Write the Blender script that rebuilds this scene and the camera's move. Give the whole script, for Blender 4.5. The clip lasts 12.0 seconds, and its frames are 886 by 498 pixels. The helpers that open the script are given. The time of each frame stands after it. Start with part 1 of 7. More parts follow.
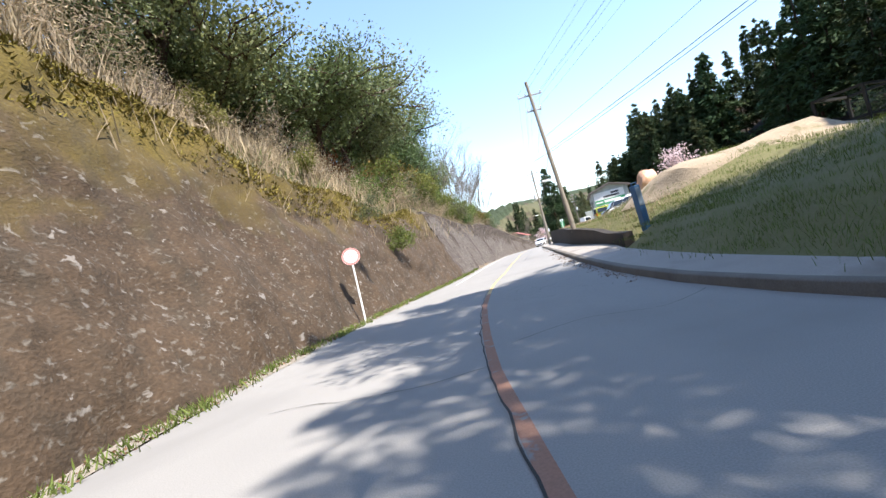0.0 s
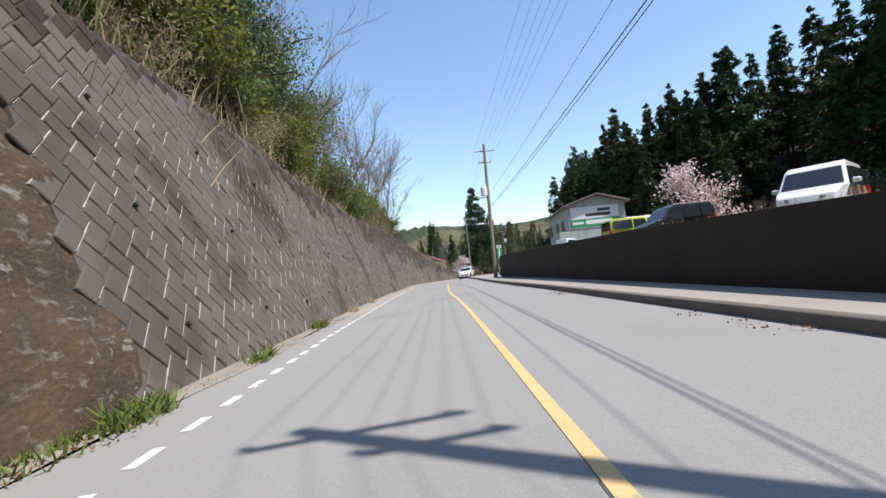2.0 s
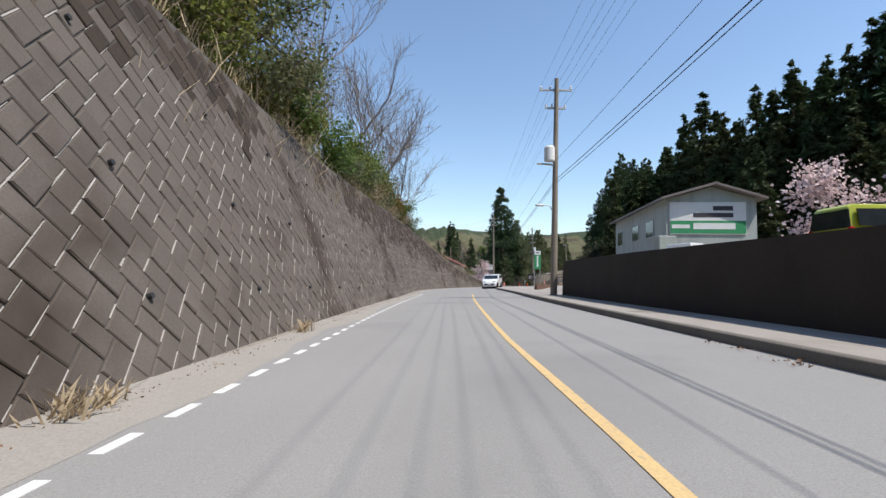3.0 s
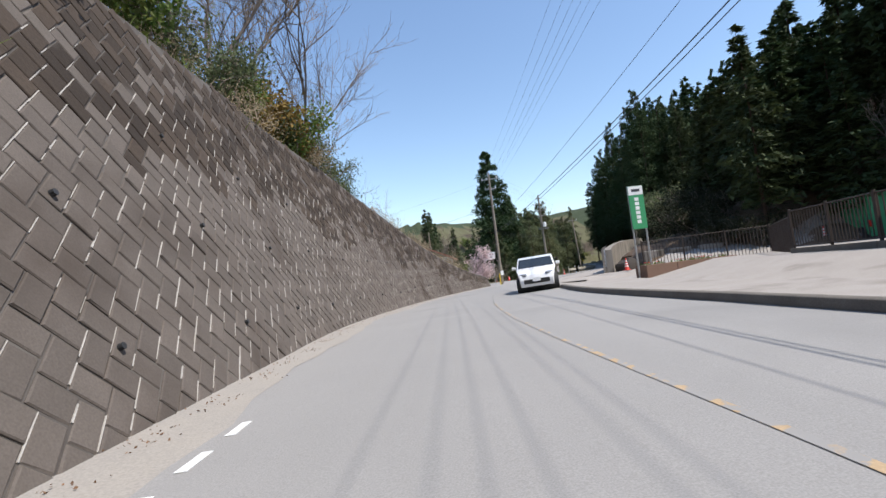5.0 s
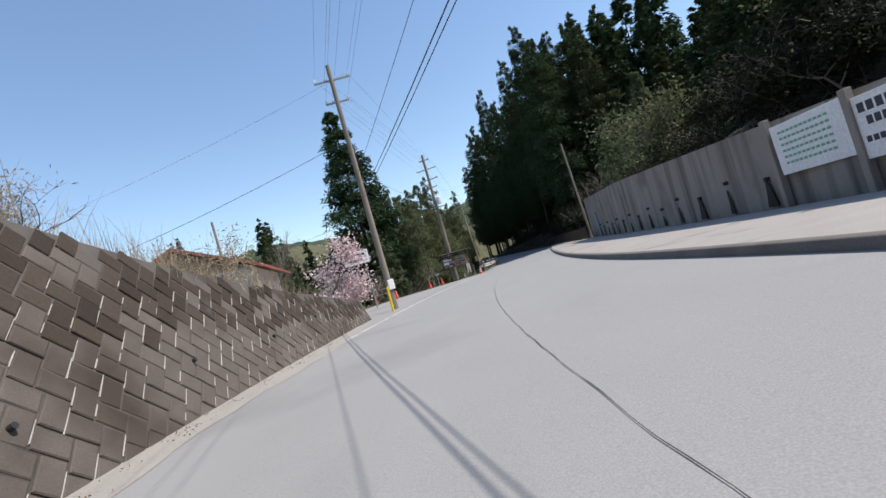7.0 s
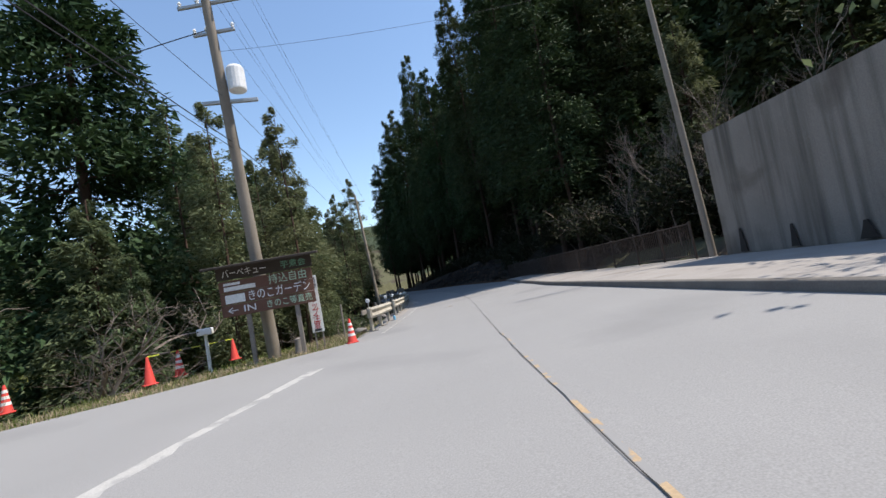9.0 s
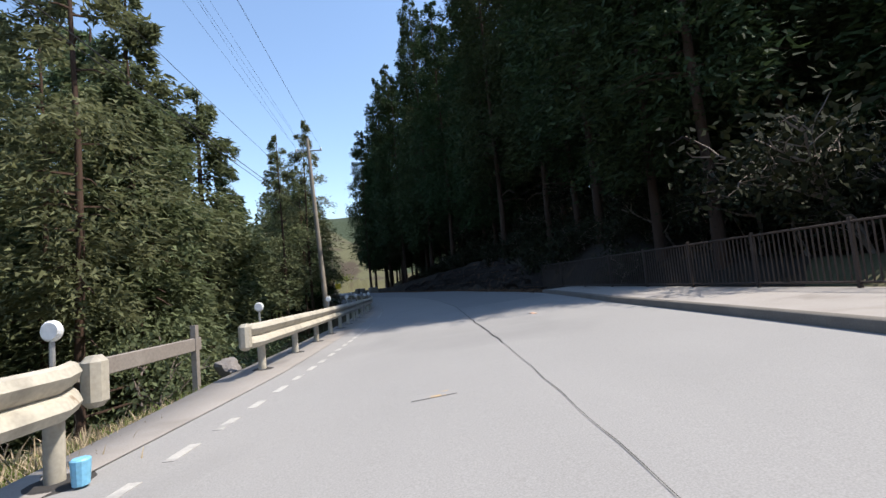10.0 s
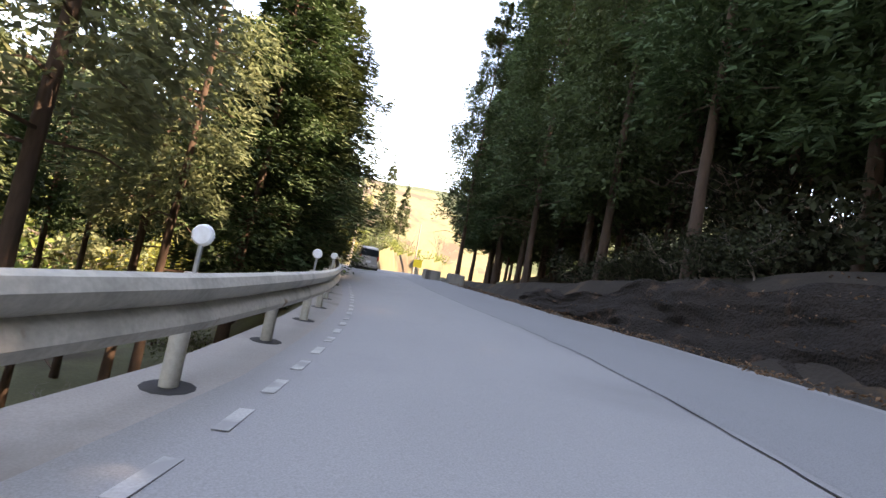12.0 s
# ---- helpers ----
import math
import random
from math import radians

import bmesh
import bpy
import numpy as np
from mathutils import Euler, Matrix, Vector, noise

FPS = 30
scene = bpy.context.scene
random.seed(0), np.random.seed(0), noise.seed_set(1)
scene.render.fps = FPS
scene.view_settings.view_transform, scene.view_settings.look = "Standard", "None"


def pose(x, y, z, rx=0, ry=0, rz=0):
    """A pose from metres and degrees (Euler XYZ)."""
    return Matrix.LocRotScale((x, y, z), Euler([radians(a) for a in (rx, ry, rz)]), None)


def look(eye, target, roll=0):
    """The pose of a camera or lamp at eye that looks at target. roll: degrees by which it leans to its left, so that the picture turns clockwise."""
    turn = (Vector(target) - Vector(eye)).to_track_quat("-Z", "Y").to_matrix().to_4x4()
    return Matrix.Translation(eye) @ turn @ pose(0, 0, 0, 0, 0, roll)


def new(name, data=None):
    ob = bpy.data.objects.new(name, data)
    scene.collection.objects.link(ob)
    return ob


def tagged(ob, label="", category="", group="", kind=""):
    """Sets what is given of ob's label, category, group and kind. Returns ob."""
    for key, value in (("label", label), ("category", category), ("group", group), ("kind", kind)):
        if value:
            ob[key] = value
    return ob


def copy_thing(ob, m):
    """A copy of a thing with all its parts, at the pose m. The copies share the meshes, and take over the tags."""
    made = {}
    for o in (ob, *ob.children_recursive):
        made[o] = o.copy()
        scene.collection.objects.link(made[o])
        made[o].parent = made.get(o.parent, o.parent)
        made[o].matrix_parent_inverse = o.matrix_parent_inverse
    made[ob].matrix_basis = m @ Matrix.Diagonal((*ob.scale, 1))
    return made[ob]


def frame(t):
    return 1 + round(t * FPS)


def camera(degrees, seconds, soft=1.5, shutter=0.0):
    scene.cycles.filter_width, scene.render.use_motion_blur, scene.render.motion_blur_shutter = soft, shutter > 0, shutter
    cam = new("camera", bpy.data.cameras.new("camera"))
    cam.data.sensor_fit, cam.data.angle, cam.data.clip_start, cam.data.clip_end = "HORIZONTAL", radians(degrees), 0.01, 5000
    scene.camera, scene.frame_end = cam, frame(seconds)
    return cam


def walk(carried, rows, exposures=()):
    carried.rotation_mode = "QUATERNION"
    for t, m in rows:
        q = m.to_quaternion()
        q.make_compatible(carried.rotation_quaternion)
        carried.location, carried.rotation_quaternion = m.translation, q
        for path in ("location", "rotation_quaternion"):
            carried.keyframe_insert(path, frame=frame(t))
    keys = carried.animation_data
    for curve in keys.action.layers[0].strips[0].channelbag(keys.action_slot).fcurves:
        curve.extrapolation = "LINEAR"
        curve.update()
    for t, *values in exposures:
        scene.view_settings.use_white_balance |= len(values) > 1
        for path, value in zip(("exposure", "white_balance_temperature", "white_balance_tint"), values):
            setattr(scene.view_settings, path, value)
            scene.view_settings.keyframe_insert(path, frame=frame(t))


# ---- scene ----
cam = camera(88.67, 12.0, soft=1.5, shutter=0.0)
# seconds, eye x y z, yaw, pitch, lean to the right
RIDE = [
    (0.0, -7.184, -14.567, 1.122, -1.48, 2.08, 14.10),
    (0.5, -6.610, -7.035, 1.097, -5.29, 1.29, 14.82),
    (1.0, -5.599, 0.486, 1.090, -9.07, 1.47, 13.22),
    (1.5, -4.343, 7.427, 1.075, -12.43, 2.08, 11.09),
    (2.0, -3.163, 14.127, 1.098, -13.48, 3.16, 5.47),
    (2.5, -1.892, 20.811, 1.103, -12.53, 3.85, 0.98),
    (3.0, -0.592, 27.544, 1.100, -11.37, 3.86, -1.04),
    (3.5, 0.721, 34.345, 1.100, -11.23, 4.40, 1.02),
    (4.0, 2.095, 41.201, 1.100, -12.11, 4.24, 3.38),
    (4.5, 3.609, 48.192, 1.099, -13.02, 4.04, 5.00),
    (5.0, 5.330, 55.396, 1.101, -14.11, 4.01, 6.54),
    (5.5, 6.928, 62.531, 1.090, -16.72, 4.21, 8.87),
    (6.0, 8.721, 69.063, 1.117, -20.84, 3.98, 13.00),
    (6.5, 11.437, 75.466, 1.095, -25.74, 3.20, 16.43),
    (7.0, 14.705, 81.917, 1.099, -30.66, 2.87, 16.00),
    (7.5, 18.541, 88.176, 1.100, -33.95, 2.94, 15.68),
    (8.0, 22.926, 94.361, 1.100, -37.66, 2.98, 15.30),
    (8.5, 27.848, 100.589, 1.101, -40.59, 4.03, 12.70),
    (9.0, 33.219, 106.868, 1.098, -42.48, 4.42, 10.82),
    (9.5, 38.671, 113.021, 1.094, -43.64, 4.47, 8.28),
    (10.0, 44.126, 118.972, 1.101, -43.85, 4.68, 5.27),
    (10.5, 49.415, 124.813, 1.104, -42.38, 5.01, 0.38),
    (11.0, 54.359, 130.788, 1.103, -39.22, 4.61, -5.24),
    (11.5, 58.857, 136.969, 1.101, -34.53, 4.43, -9.33),
    (12.0, 62.738, 143.201, 1.105, -29.59, 4.17, -10.99),
]
EXPOSURES = [(0.0, 1.35, 6600, 12), (0.5, 1.3, 6600, 12), (1.0, 1.2, 6600, 12), (1.5, 0.75, 6500, 11), (2.0, 0.55, 6500, 11), (3.0, 0.32, 6500, 11), (5.5, 0.48, 6500, 12), (6.5, 0.36, 6500, 11), (8.5, 0.45, 6500, 11),
             (9.6, 0.62, 6600, 12), (10.2, 0.8, 6600, 12), (10.6, 1.1, 6900, 14), (11.0, 2.0, 8200, 18), (11.5, 2.55, 8700, 19), (12.0, 3.05, 9700, 25)]
walk(cam, [(t, pose(x, y, z, 90 + pitch, 0, yaw) @ pose(0, 0, 0, 0, 0, -lean)) for t, x, y, z, yaw, pitch, lean in RIDE], EXPOSURES)

# ---- light ----
SUN_AZ, SUN_EL = 136.0, 59.0
world = bpy.data.worlds.new("sky")
scene.world = world
world.use_nodes = True
wn = world.node_tree
sky = wn.nodes.new("ShaderNodeTexSky")
sky.sky_type, sky.sun_disc = "NISHITA", False
sky.sun_elevation, sky.sun_rotation = radians(SUN_EL), radians(SUN_AZ)
sky.air_density, sky.dust_density, sky.ozone_density = 1.25, 0.2, 2.7
wn.links.new(sky.outputs[0], wn.nodes["Background"].inputs[0])
wn.nodes["Background"].inputs[1].default_value = 0.15
sun = new("sun", bpy.data.lights.new("sun", "SUN"))
sun.data.energy, sun.data.angle, sun.data.color = 4.2, radians(0.5), (1.0, 0.95, 0.87)
_az, _el = radians(SUN_AZ), radians(SUN_EL)
sun.matrix_world = look((math.sin(_az) * math.cos(_el) * 50, math.cos(_az) * math.cos(_el) * 50, math.sin(_el) * 50), (0, 0, 0))

# ---- materials ----
MATS = {}


def material(name, col, col2=None, rough=0.85, metal=0.0, scale=3.0, bump=0.0, fine=40.0, contrast=0.5, var=0.0,
             stain=None, stain_scale=0.4, stain_at=0.55, stain_width=0.12, streak=0.0, translucent=0.0, island=0.0, spec=0.3, coat=0.0, stretch=(1, 1, 1), grain=0.35, crest=None, lanes=0.0, patch=None, patch_scale=0.5, patch_at=0.6):
    """A procedural surface: two tones at one scale, fine grain, stains of their own shape, relief, and change from piece to piece."""
    m = bpy.data.materials.new(name)
    m.use_nodes = True
    n, li = m.node_tree.nodes, m.node_tree.links
    b = n["Principled BSDF"]
    b.inputs["Roughness"].default_value, b.inputs["Metallic"].default_value = rough, metal
    b.inputs["Specular IOR Level"].default_value = spec
    b.inputs["Coat Weight"].default_value = coat
    geo = n.new("ShaderNodeNewGeometry")
    mp = n.new("ShaderNodeMapping")
    mp.inputs["Scale"].default_value = stretch
    li.new(geo.outputs["Position"], mp.inputs["Vector"])

    def noise_node(sc, detail=4.0, dist=0.0):
        t = n.new("ShaderNodeTexNoise")
        t.inputs["Scale"].default_value, t.inputs["Detail"].default_value, t.inputs["Distortion"].default_value = sc, detail, dist
        li.new(mp.outputs[0], t.inputs["Vector"])
        return t

    def ramp(src, a, z):
        r = n.new("ShaderNodeMapRange")
        r.inputs["From Min"].default_value, r.inputs["From Max"].default_value = a, z
        li.new(src, r.inputs["Value"])
        return r.outputs[0]

    def mixed(fac, a, z, kind="MIX"):
        x = n.new("ShaderNodeMix")
        x.data_type, x.blend_type = "RGBA", kind
        if isinstance(fac, float):
            x.inputs[0].default_value = fac
        else:
            li.new(fac, x.inputs[0])
        for slot, v in ((6, a), (7, z)):
            if isinstance(v, tuple):
                x.inputs[slot].default_value = (*v[:3], 1)
            else:
                li.new(v, x.inputs[slot])
        return x.outputs[2]

    big, small = noise_node(scale, 5.0), noise_node(fine, 3.0)
    out = mixed(ramp(big.outputs["Fac"], 0.5 - contrast / 2, 0.5 + contrast / 2), col, col2 or tuple(c * 0.75 for c in col))
    out = mixed(grain, out, mixed(ramp(small.outputs["Fac"], 0.3, 0.7), tuple(c * 0.7 for c in col), tuple(min(1, c * 1.3) for c in col)))
    if stain:
        st = noise_node(stain_scale, 6.0, 0.4)
        out = mixed(ramp(st.outputs["Fac"], stain_at, stain_at + stain_width), out, stain)
    if patch:
        pn = noise_node(patch_scale, 7.0, 0.8)
        out = mixed(ramp(pn.outputs["Fac"], patch_at, patch_at + 0.05), out, patch)
    if lanes:
        # worn bands that run with the traffic
        uv, um, un = n.new("ShaderNodeUVMap"), n.new("ShaderNodeMapping"), n.new("ShaderNodeTexNoise")
        um.inputs["Scale"].default_value = (0.03, 0.6, 1.0)
        un.inputs["Scale"].default_value, un.inputs["Detail"].default_value, un.inputs["Roughness"].default_value = 1.0, 5.0, 0.62
        li.new(uv.outputs[0], um.inputs["Vector"])
        li.new(um.outputs[0], un.inputs["Vector"])
        out = mixed(ramp(un.outputs["Fac"], 0.36, 0.64), mixed(lanes, out, tuple(c * 0.62 for c in col)), mixed(lanes, out, tuple(c * 1.3 for c in col)))
    if crest:
        # growth that thickens towards a height, with a ragged lower edge: colour, from, to
        xyz = n.new("ShaderNodeSeparateXYZ")
        li.new(geo.outputs["Position"], xyz.inputs[0])
        cn = noise_node(0.55, 6.0, 0.6)
        sway = n.new("ShaderNodeMath")
        sway.operation = "MULTIPLY_ADD"
        li.new(cn.outputs["Fac"], sway.inputs[0])
        sway.inputs[1].default_value = 7.0
        li.new(xyz.outputs["Z"], sway.inputs[2])
        out = mixed(ramp(sway.outputs[0], crest[1], crest[2]), out, mixed(ramp(small.outputs["Fac"], 0.3, 0.7), crest[0], tuple(c * 0.55 for c in crest[0])))
    if streak:
        sm = n.new("ShaderNodeMapping")
        sm.inputs["Scale"].default_value = (2.2, 2.2, 0.12)
        li.new(geo.outputs["Position"], sm.inputs["Vector"])
        stn = n.new("ShaderNodeTexNoise")
        stn.inputs["Scale"].default_value, stn.inputs["Detail"].default_value = 1.0, 5.0
        li.new(sm.outputs[0], stn.inputs["Vector"])
        out = mixed(ramp(stn.outputs["Fac"], 0.5, 0.72), out, mixed(streak, out, (0.05, 0.045, 0.035)))
    if var or island:
        oi = n.new("ShaderNodeObjectInfo")
        src = geo.outputs["Random Per Island"] if island else oi.outputs["Random"]
        k = island or var
        h = n.new("ShaderNodeHueSaturation")
        li.new(out, h.inputs["Color"])
        li.new(ramp(src, 0, 1), h.inputs["Value"])
        h.inputs["Saturation"].default_value = 1.0
        r = n.new("ShaderNodeMapRange")
        r.inputs["To Min"].default_value, r.inputs["To Max"].default_value = 1 - k, 1 + k
        li.new(src, r.inputs["Value"])
        li.new(r.outputs[0], h.inputs["Value"])
        if island and var:
            r2 = n.new("ShaderNodeMapRange")
            r2.inputs["To Min"].default_value, r2.inputs["To Max"].default_value = 0.5 - var * 0.12, 0.5 + var * 0.12
            li.new(oi.outputs["Random"], r2.inputs["Value"])
            li.new(r2.outputs[0], h.inputs["Hue"])
        out = h.outputs[0]
    li.new(out, b.inputs["Base Color"])
    if bump:
        bp = n.new("ShaderNodeBump")
        bp.inputs["Strength"].default_value, bp.inputs["Distance"].default_value = min(1.0, bump * 8), bump
        add = n.new("ShaderNodeMath")
        add.operation = "ADD"
        li.new(big.outputs["Fac"], add.inputs[0])
        li.new(small.outputs["Fac"], add.inputs[1])
        li.new(add.outputs[0], bp.inputs["Height"])
        li.new(bp.outputs[0], b.inputs["Normal"])
    if translucent:
        tr = n.new("ShaderNodeBsdfTranslucent")
        li.new(out, tr.inputs["Color"])
        mx = n.new("ShaderNodeMixShader")
        mx.inputs[0].default_value = translucent
        li.new(b.outputs[0], mx.inputs[1])
        li.new(tr.outputs[0], mx.inputs[2])
        li.new(mx.outputs[0], n["Material Output"].inputs["Surface"])
    MATS[name] = m
    return m


ASPHALT = material("asphalt", (0.285, 0.275, 0.262), (0.25, 0.242, 0.231), 0.9, scale=0.6, bump=0.0025, fine=90, stain=(0.215, 0.208, 0.2), stain_scale=0.25, stain_at=0.56, stain_width=0.2, grain=0.5, lanes=0.055)
CRACK = material("crack_sealant", (0.035, 0.033, 0.032), (0.06, 0.055, 0.05), 0.8, scale=4, fine=80)
YELLOW = material("yellow_line_paint", (0.64, 0.45, 0.21), (0.52, 0.38, 0.2), 0.8, scale=5, fine=60, stain=(0.27, 0.25, 0.22), stain_scale=11.0, stain_at=0.6, stain_width=0.14)
FADED = material("faded_line", (0.33, 0.17, 0.115), (0.27, 0.165, 0.12), 0.85, scale=4, fine=50, stain=(0.26, 0.25, 0.24), stain_scale=5.0, stain_at=0.6, stain_width=0.08)
CHIPPED = material("chipped_orange_line", (0.44, 0.32, 0.19), (0.38, 0.27, 0.17), 0.85, scale=4, fine=50, stain=(0.275, 0.266, 0.254), stain_scale=6.0, stain_at=0.42, stain_width=0.05)
WORNWHITE = material("worn_white_line", (0.46, 0.44, 0.405), (0.37, 0.352, 0.325), 0.85, scale=4, fine=60, stain=(0.29, 0.28, 0.265), stain_scale=3.0, stain_at=0.5, stain_width=0.12)
WHITE = material("white_line_paint", (0.72, 0.72, 0.7), (0.6, 0.6, 0.58), 0.8, scale=6, fine=60, stain=(0.3, 0.3, 0.29), stain_scale=4.0, stain_at=0.6, stain_width=0.08)
GROUND = material("rough_ground", (0.105, 0.1, 0.052), (0.075, 0.073, 0.036), 0.95, scale=0.8, bump=0.05, fine=9, stain=(0.06, 0.045, 0.03), stain_scale=0.15, stain_at=0.5)
GRASS_SOIL = material("grassy_soil", (0.14, 0.14, 0.05), (0.2, 0.17, 0.09), 0.95, scale=2.5, bump=0.03, fine=20)
SOIL = material("bare_soil", (0.13, 0.09, 0.06), (0.075, 0.052, 0.036), 0.95, scale=2.0, bump=0.06, fine=12)
DIRT = material("roadside_grit", (0.3, 0.27, 0.23), (0.2, 0.16, 0.12), 0.95, scale=5, bump=0.01, fine=50)
DUST = material("pale_road_dust", (0.33, 0.3, 0.262), (0.28, 0.262, 0.238), 0.95, scale=1.4, bump=0.003, fine=50, grain=0.4)
SHOTCRETE = material("mossy_sprayed_concrete", (0.085, 0.057, 0.036), (0.034, 0.027, 0.02), 0.95, scale=2.4, bump=0.055, fine=14, contrast=0.28, stain=(0.17, 0.15, 0.125), stain_scale=7.0, stain_at=0.575, stain_width=0.14, streak=0.4, stretch=(1, 1, 1.5), grain=0.6, patch=(0.23, 0.205, 0.18), patch_scale=3.6, patch_at=0.635, crest=((0.165, 0.12, 0.026), 6.9, 9.8))
MOSS = material("yellow_moss", (0.2, 0.16, 0.03), (0.12, 0.1, 0.03), 0.95, scale=2.0, bump=0.04, fine=25)
BLOCK = material("grey_wall_block", (0.136, 0.114, 0.098), (0.1, 0.085, 0.072), 0.92, scale=1.8, bump=0.02, fine=45, var=0.1, stain=(0.06, 0.045, 0.035), stain_scale=0.3, stain_at=0.53, stain_width=0.14)
BLOCKS = material("grey_wall_blocks", (0.136, 0.114, 0.098), (0.1, 0.085, 0.072), 0.92, scale=1.8, bump=0.02, fine=45, island=0.09, stain=(0.06, 0.045, 0.035), stain_scale=0.3, stain_at=0.53, stain_width=0.14)
MOSSBLOCK = material("mossy_wall_blocks", (0.062, 0.046, 0.034), (0.042, 0.032, 0.026), 0.95, scale=1.5, bump=0.03, fine=25, island=0.35, stain=(0.11, 0.098, 0.088), stain_scale=0.9, stain_at=0.6, stain_width=0.1)
MORTAR = material("wall_mortar", (0.07, 0.06, 0.052), (0.17, 0.155, 0.14), 0.95, scale=0.9, bump=0.006, fine=40, contrast=0.35)
SEAM = material("pale_mortar_seam", (0.5, 0.47, 0.43), (0.3, 0.28, 0.25), 0.95, scale=2.5, bump=0.004, fine=40)
CONCRETE = material("weathered_concrete", (0.29, 0.262, 0.226), (0.19, 0.168, 0.142), 0.9, scale=0.7, bump=0.008, fine=40, streak=0.85, stain=(0.1, 0.08, 0.062), stain_scale=0.5, stain_at=0.54, stain_width=0.2)
KERB = material("kerb_concrete", (0.19, 0.17, 0.145), (0.1, 0.088, 0.076), 0.9, scale=2, bump=0.005, fine=50)
DARKWALL = material("blackened_concrete", (0.055, 0.045, 0.038), (0.03, 0.026, 0.024), 0.95, scale=1.0, bump=0.01, fine=30, streak=0.4)
PAVING = material("pavement_asphalt", (0.34, 0.31, 0.28), (0.27, 0.242, 0.215), 0.92, scale=1.5, bump=0.005, fine=70, stain=(0.2, 0.175, 0.15), stain_scale=0.6, stain_at=0.56, stain_width=0.15)
CEDAR = material("cedar_needles", (0.052, 0.075, 0.027), (0.034, 0.054, 0.021), 0.8, scale=0.5, fine=4, island=0.35, var=0.3, translucent=0.18)
CYPRESS = material("cypress_needles", (0.145, 0.17, 0.085), (0.105, 0.13, 0.06), 0.8, scale=0.5, fine=4, island=0.4, var=0.3, translucent=0.4)
BROADLEAF = material("glossy_leaves", (0.165, 0.205, 0.075), (0.095, 0.13, 0.05), 0.55, scale=0.6, fine=4, island=0.45, var=0.3, translucent=0.3, spec=0.5)
YOUNGLEAF = material("young_leaves", (0.17, 0.2, 0.045), (0.12, 0.14, 0.04), 0.7, scale=0.7, fine=5, island=0.35, var=0.4, translucent=0.4)
RUSTLEAF = material("rusty_leaves", (0.24, 0.13, 0.04), (0.2, 0.14, 0.05), 0.8, scale=0.7, fine=5, island=0.35, var=0.3, translucent=0.3)
DRYGRASS = material("dry_grass", (0.46, 0.37, 0.25), (0.34, 0.26, 0.16), 0.9, scale=0.5, fine=5, island=0.35, translucent=0.25)
GREENGRASS = material("green_grass", (0.12, 0.17, 0.04), (0.18, 0.2, 0.06), 0.85, scale=0.6, fine=5, island=0.35, translucent=0.3)
BLOSSOM = material("cherry_blossom", (0.78, 0.64, 0.62), (0.68, 0.5, 0.5), 0.8, scale=1.0, fine=8, island=0.2, translucent=0.3)
BARK = material("reddish_bark", (0.085, 0.052, 0.036), (0.042, 0.027, 0.02), 0.95, scale=3.0, bump=0.03, fine=25, stretch=(1, 1, 0.2))
TWIG = material("grey_twig", (0.22, 0.18, 0.15), (0.14, 0.11, 0.09), 0.9, scale=2.0, fine=20)
DRYTWIG = material("straw_brown_stems", (0.46, 0.37, 0.27), (0.33, 0.25, 0.18), 0.9, scale=2.0, fine=20)
DRYLEAF = material("withered_leaves", (0.42, 0.34, 0.23), (0.3, 0.24, 0.14), 0.85, scale=0.6, fine=5, island=0.4, translucent=0.3)
POLE = material("pole_concrete", (0.3, 0.26, 0.21), (0.22, 0.18, 0.14), 0.85, scale=1.5, bump=0.003, fine=40, streak=0.4)
GALV = material("galvanised_steel", (0.45, 0.45, 0.44), (0.36, 0.36, 0.35), 0.5, metal=0.7, scale=4, fine=40)
WIRE = material("black_cable", (0.03, 0.03, 0.035), (0.04, 0.04, 0.04), 0.6, scale=2)
RAILPAINT = material("cream_rail_paint", (0.5, 0.46, 0.38), (0.4, 0.36, 0.28), 0.6, scale=1.5, bump=0.002, fine=30, streak=0.5, stain=(0.22, 0.13, 0.07), stain_scale=2.2, stain_at=0.66, stain_width=0.05)
FENCE = material("brown_fence_paint", (0.045, 0.034, 0.028), (0.065, 0.048, 0.04), 0.7, scale=3, fine=30)
SIGNWHITE = material("sign_white", (0.8, 0.8, 0.78), (0.72, 0.72, 0.7), 0.6, scale=2, fine=20)
SIGNRED = material("faded_sign_red", (0.68, 0.2, 0.18), (0.6, 0.24, 0.22), 0.6, scale=4, fine=20)
SIGNGREEN = material("sign_green", (0.05, 0.3, 0.13), (0.06, 0.26, 0.12), 0.5, scale=3, fine=20)
GREENLETTER = material("green_lettering", (0.2, 0.42, 0.3), (0.16, 0.36, 0.26), 0.7)
GREENLETTER2 = material("pale_green_lettering", (0.45, 0.62, 0.45), (0.4, 0.55, 0.4), 0.7)
SIGNTEXT = material("dark_lettering", (0.05, 0.05, 0.06), (0.07, 0.07, 0.08), 0.7)
BROWNBOARD = material("brown_sign_board", (0.16, 0.085, 0.06), (0.12, 0.06, 0.045), 0.75, scale=2, bump=0.003, fine=30)
DARKWOOD = material("dark_weathered_wood", (0.05, 0.042, 0.036), (0.08, 0.065, 0.055), 0.85, scale=3, bump=0.004, fine=30)
GREYWOOD = material("grey_wooden_post", (0.27, 0.24, 0.21), (0.2, 0.17, 0.15), 0.85, scale=3, bump=0.004, fine=30)
CONE = material("cone_orange", (0.66, 0.06, 0.045), (0.56, 0.07, 0.055), 0.6, scale=3, fine=20)
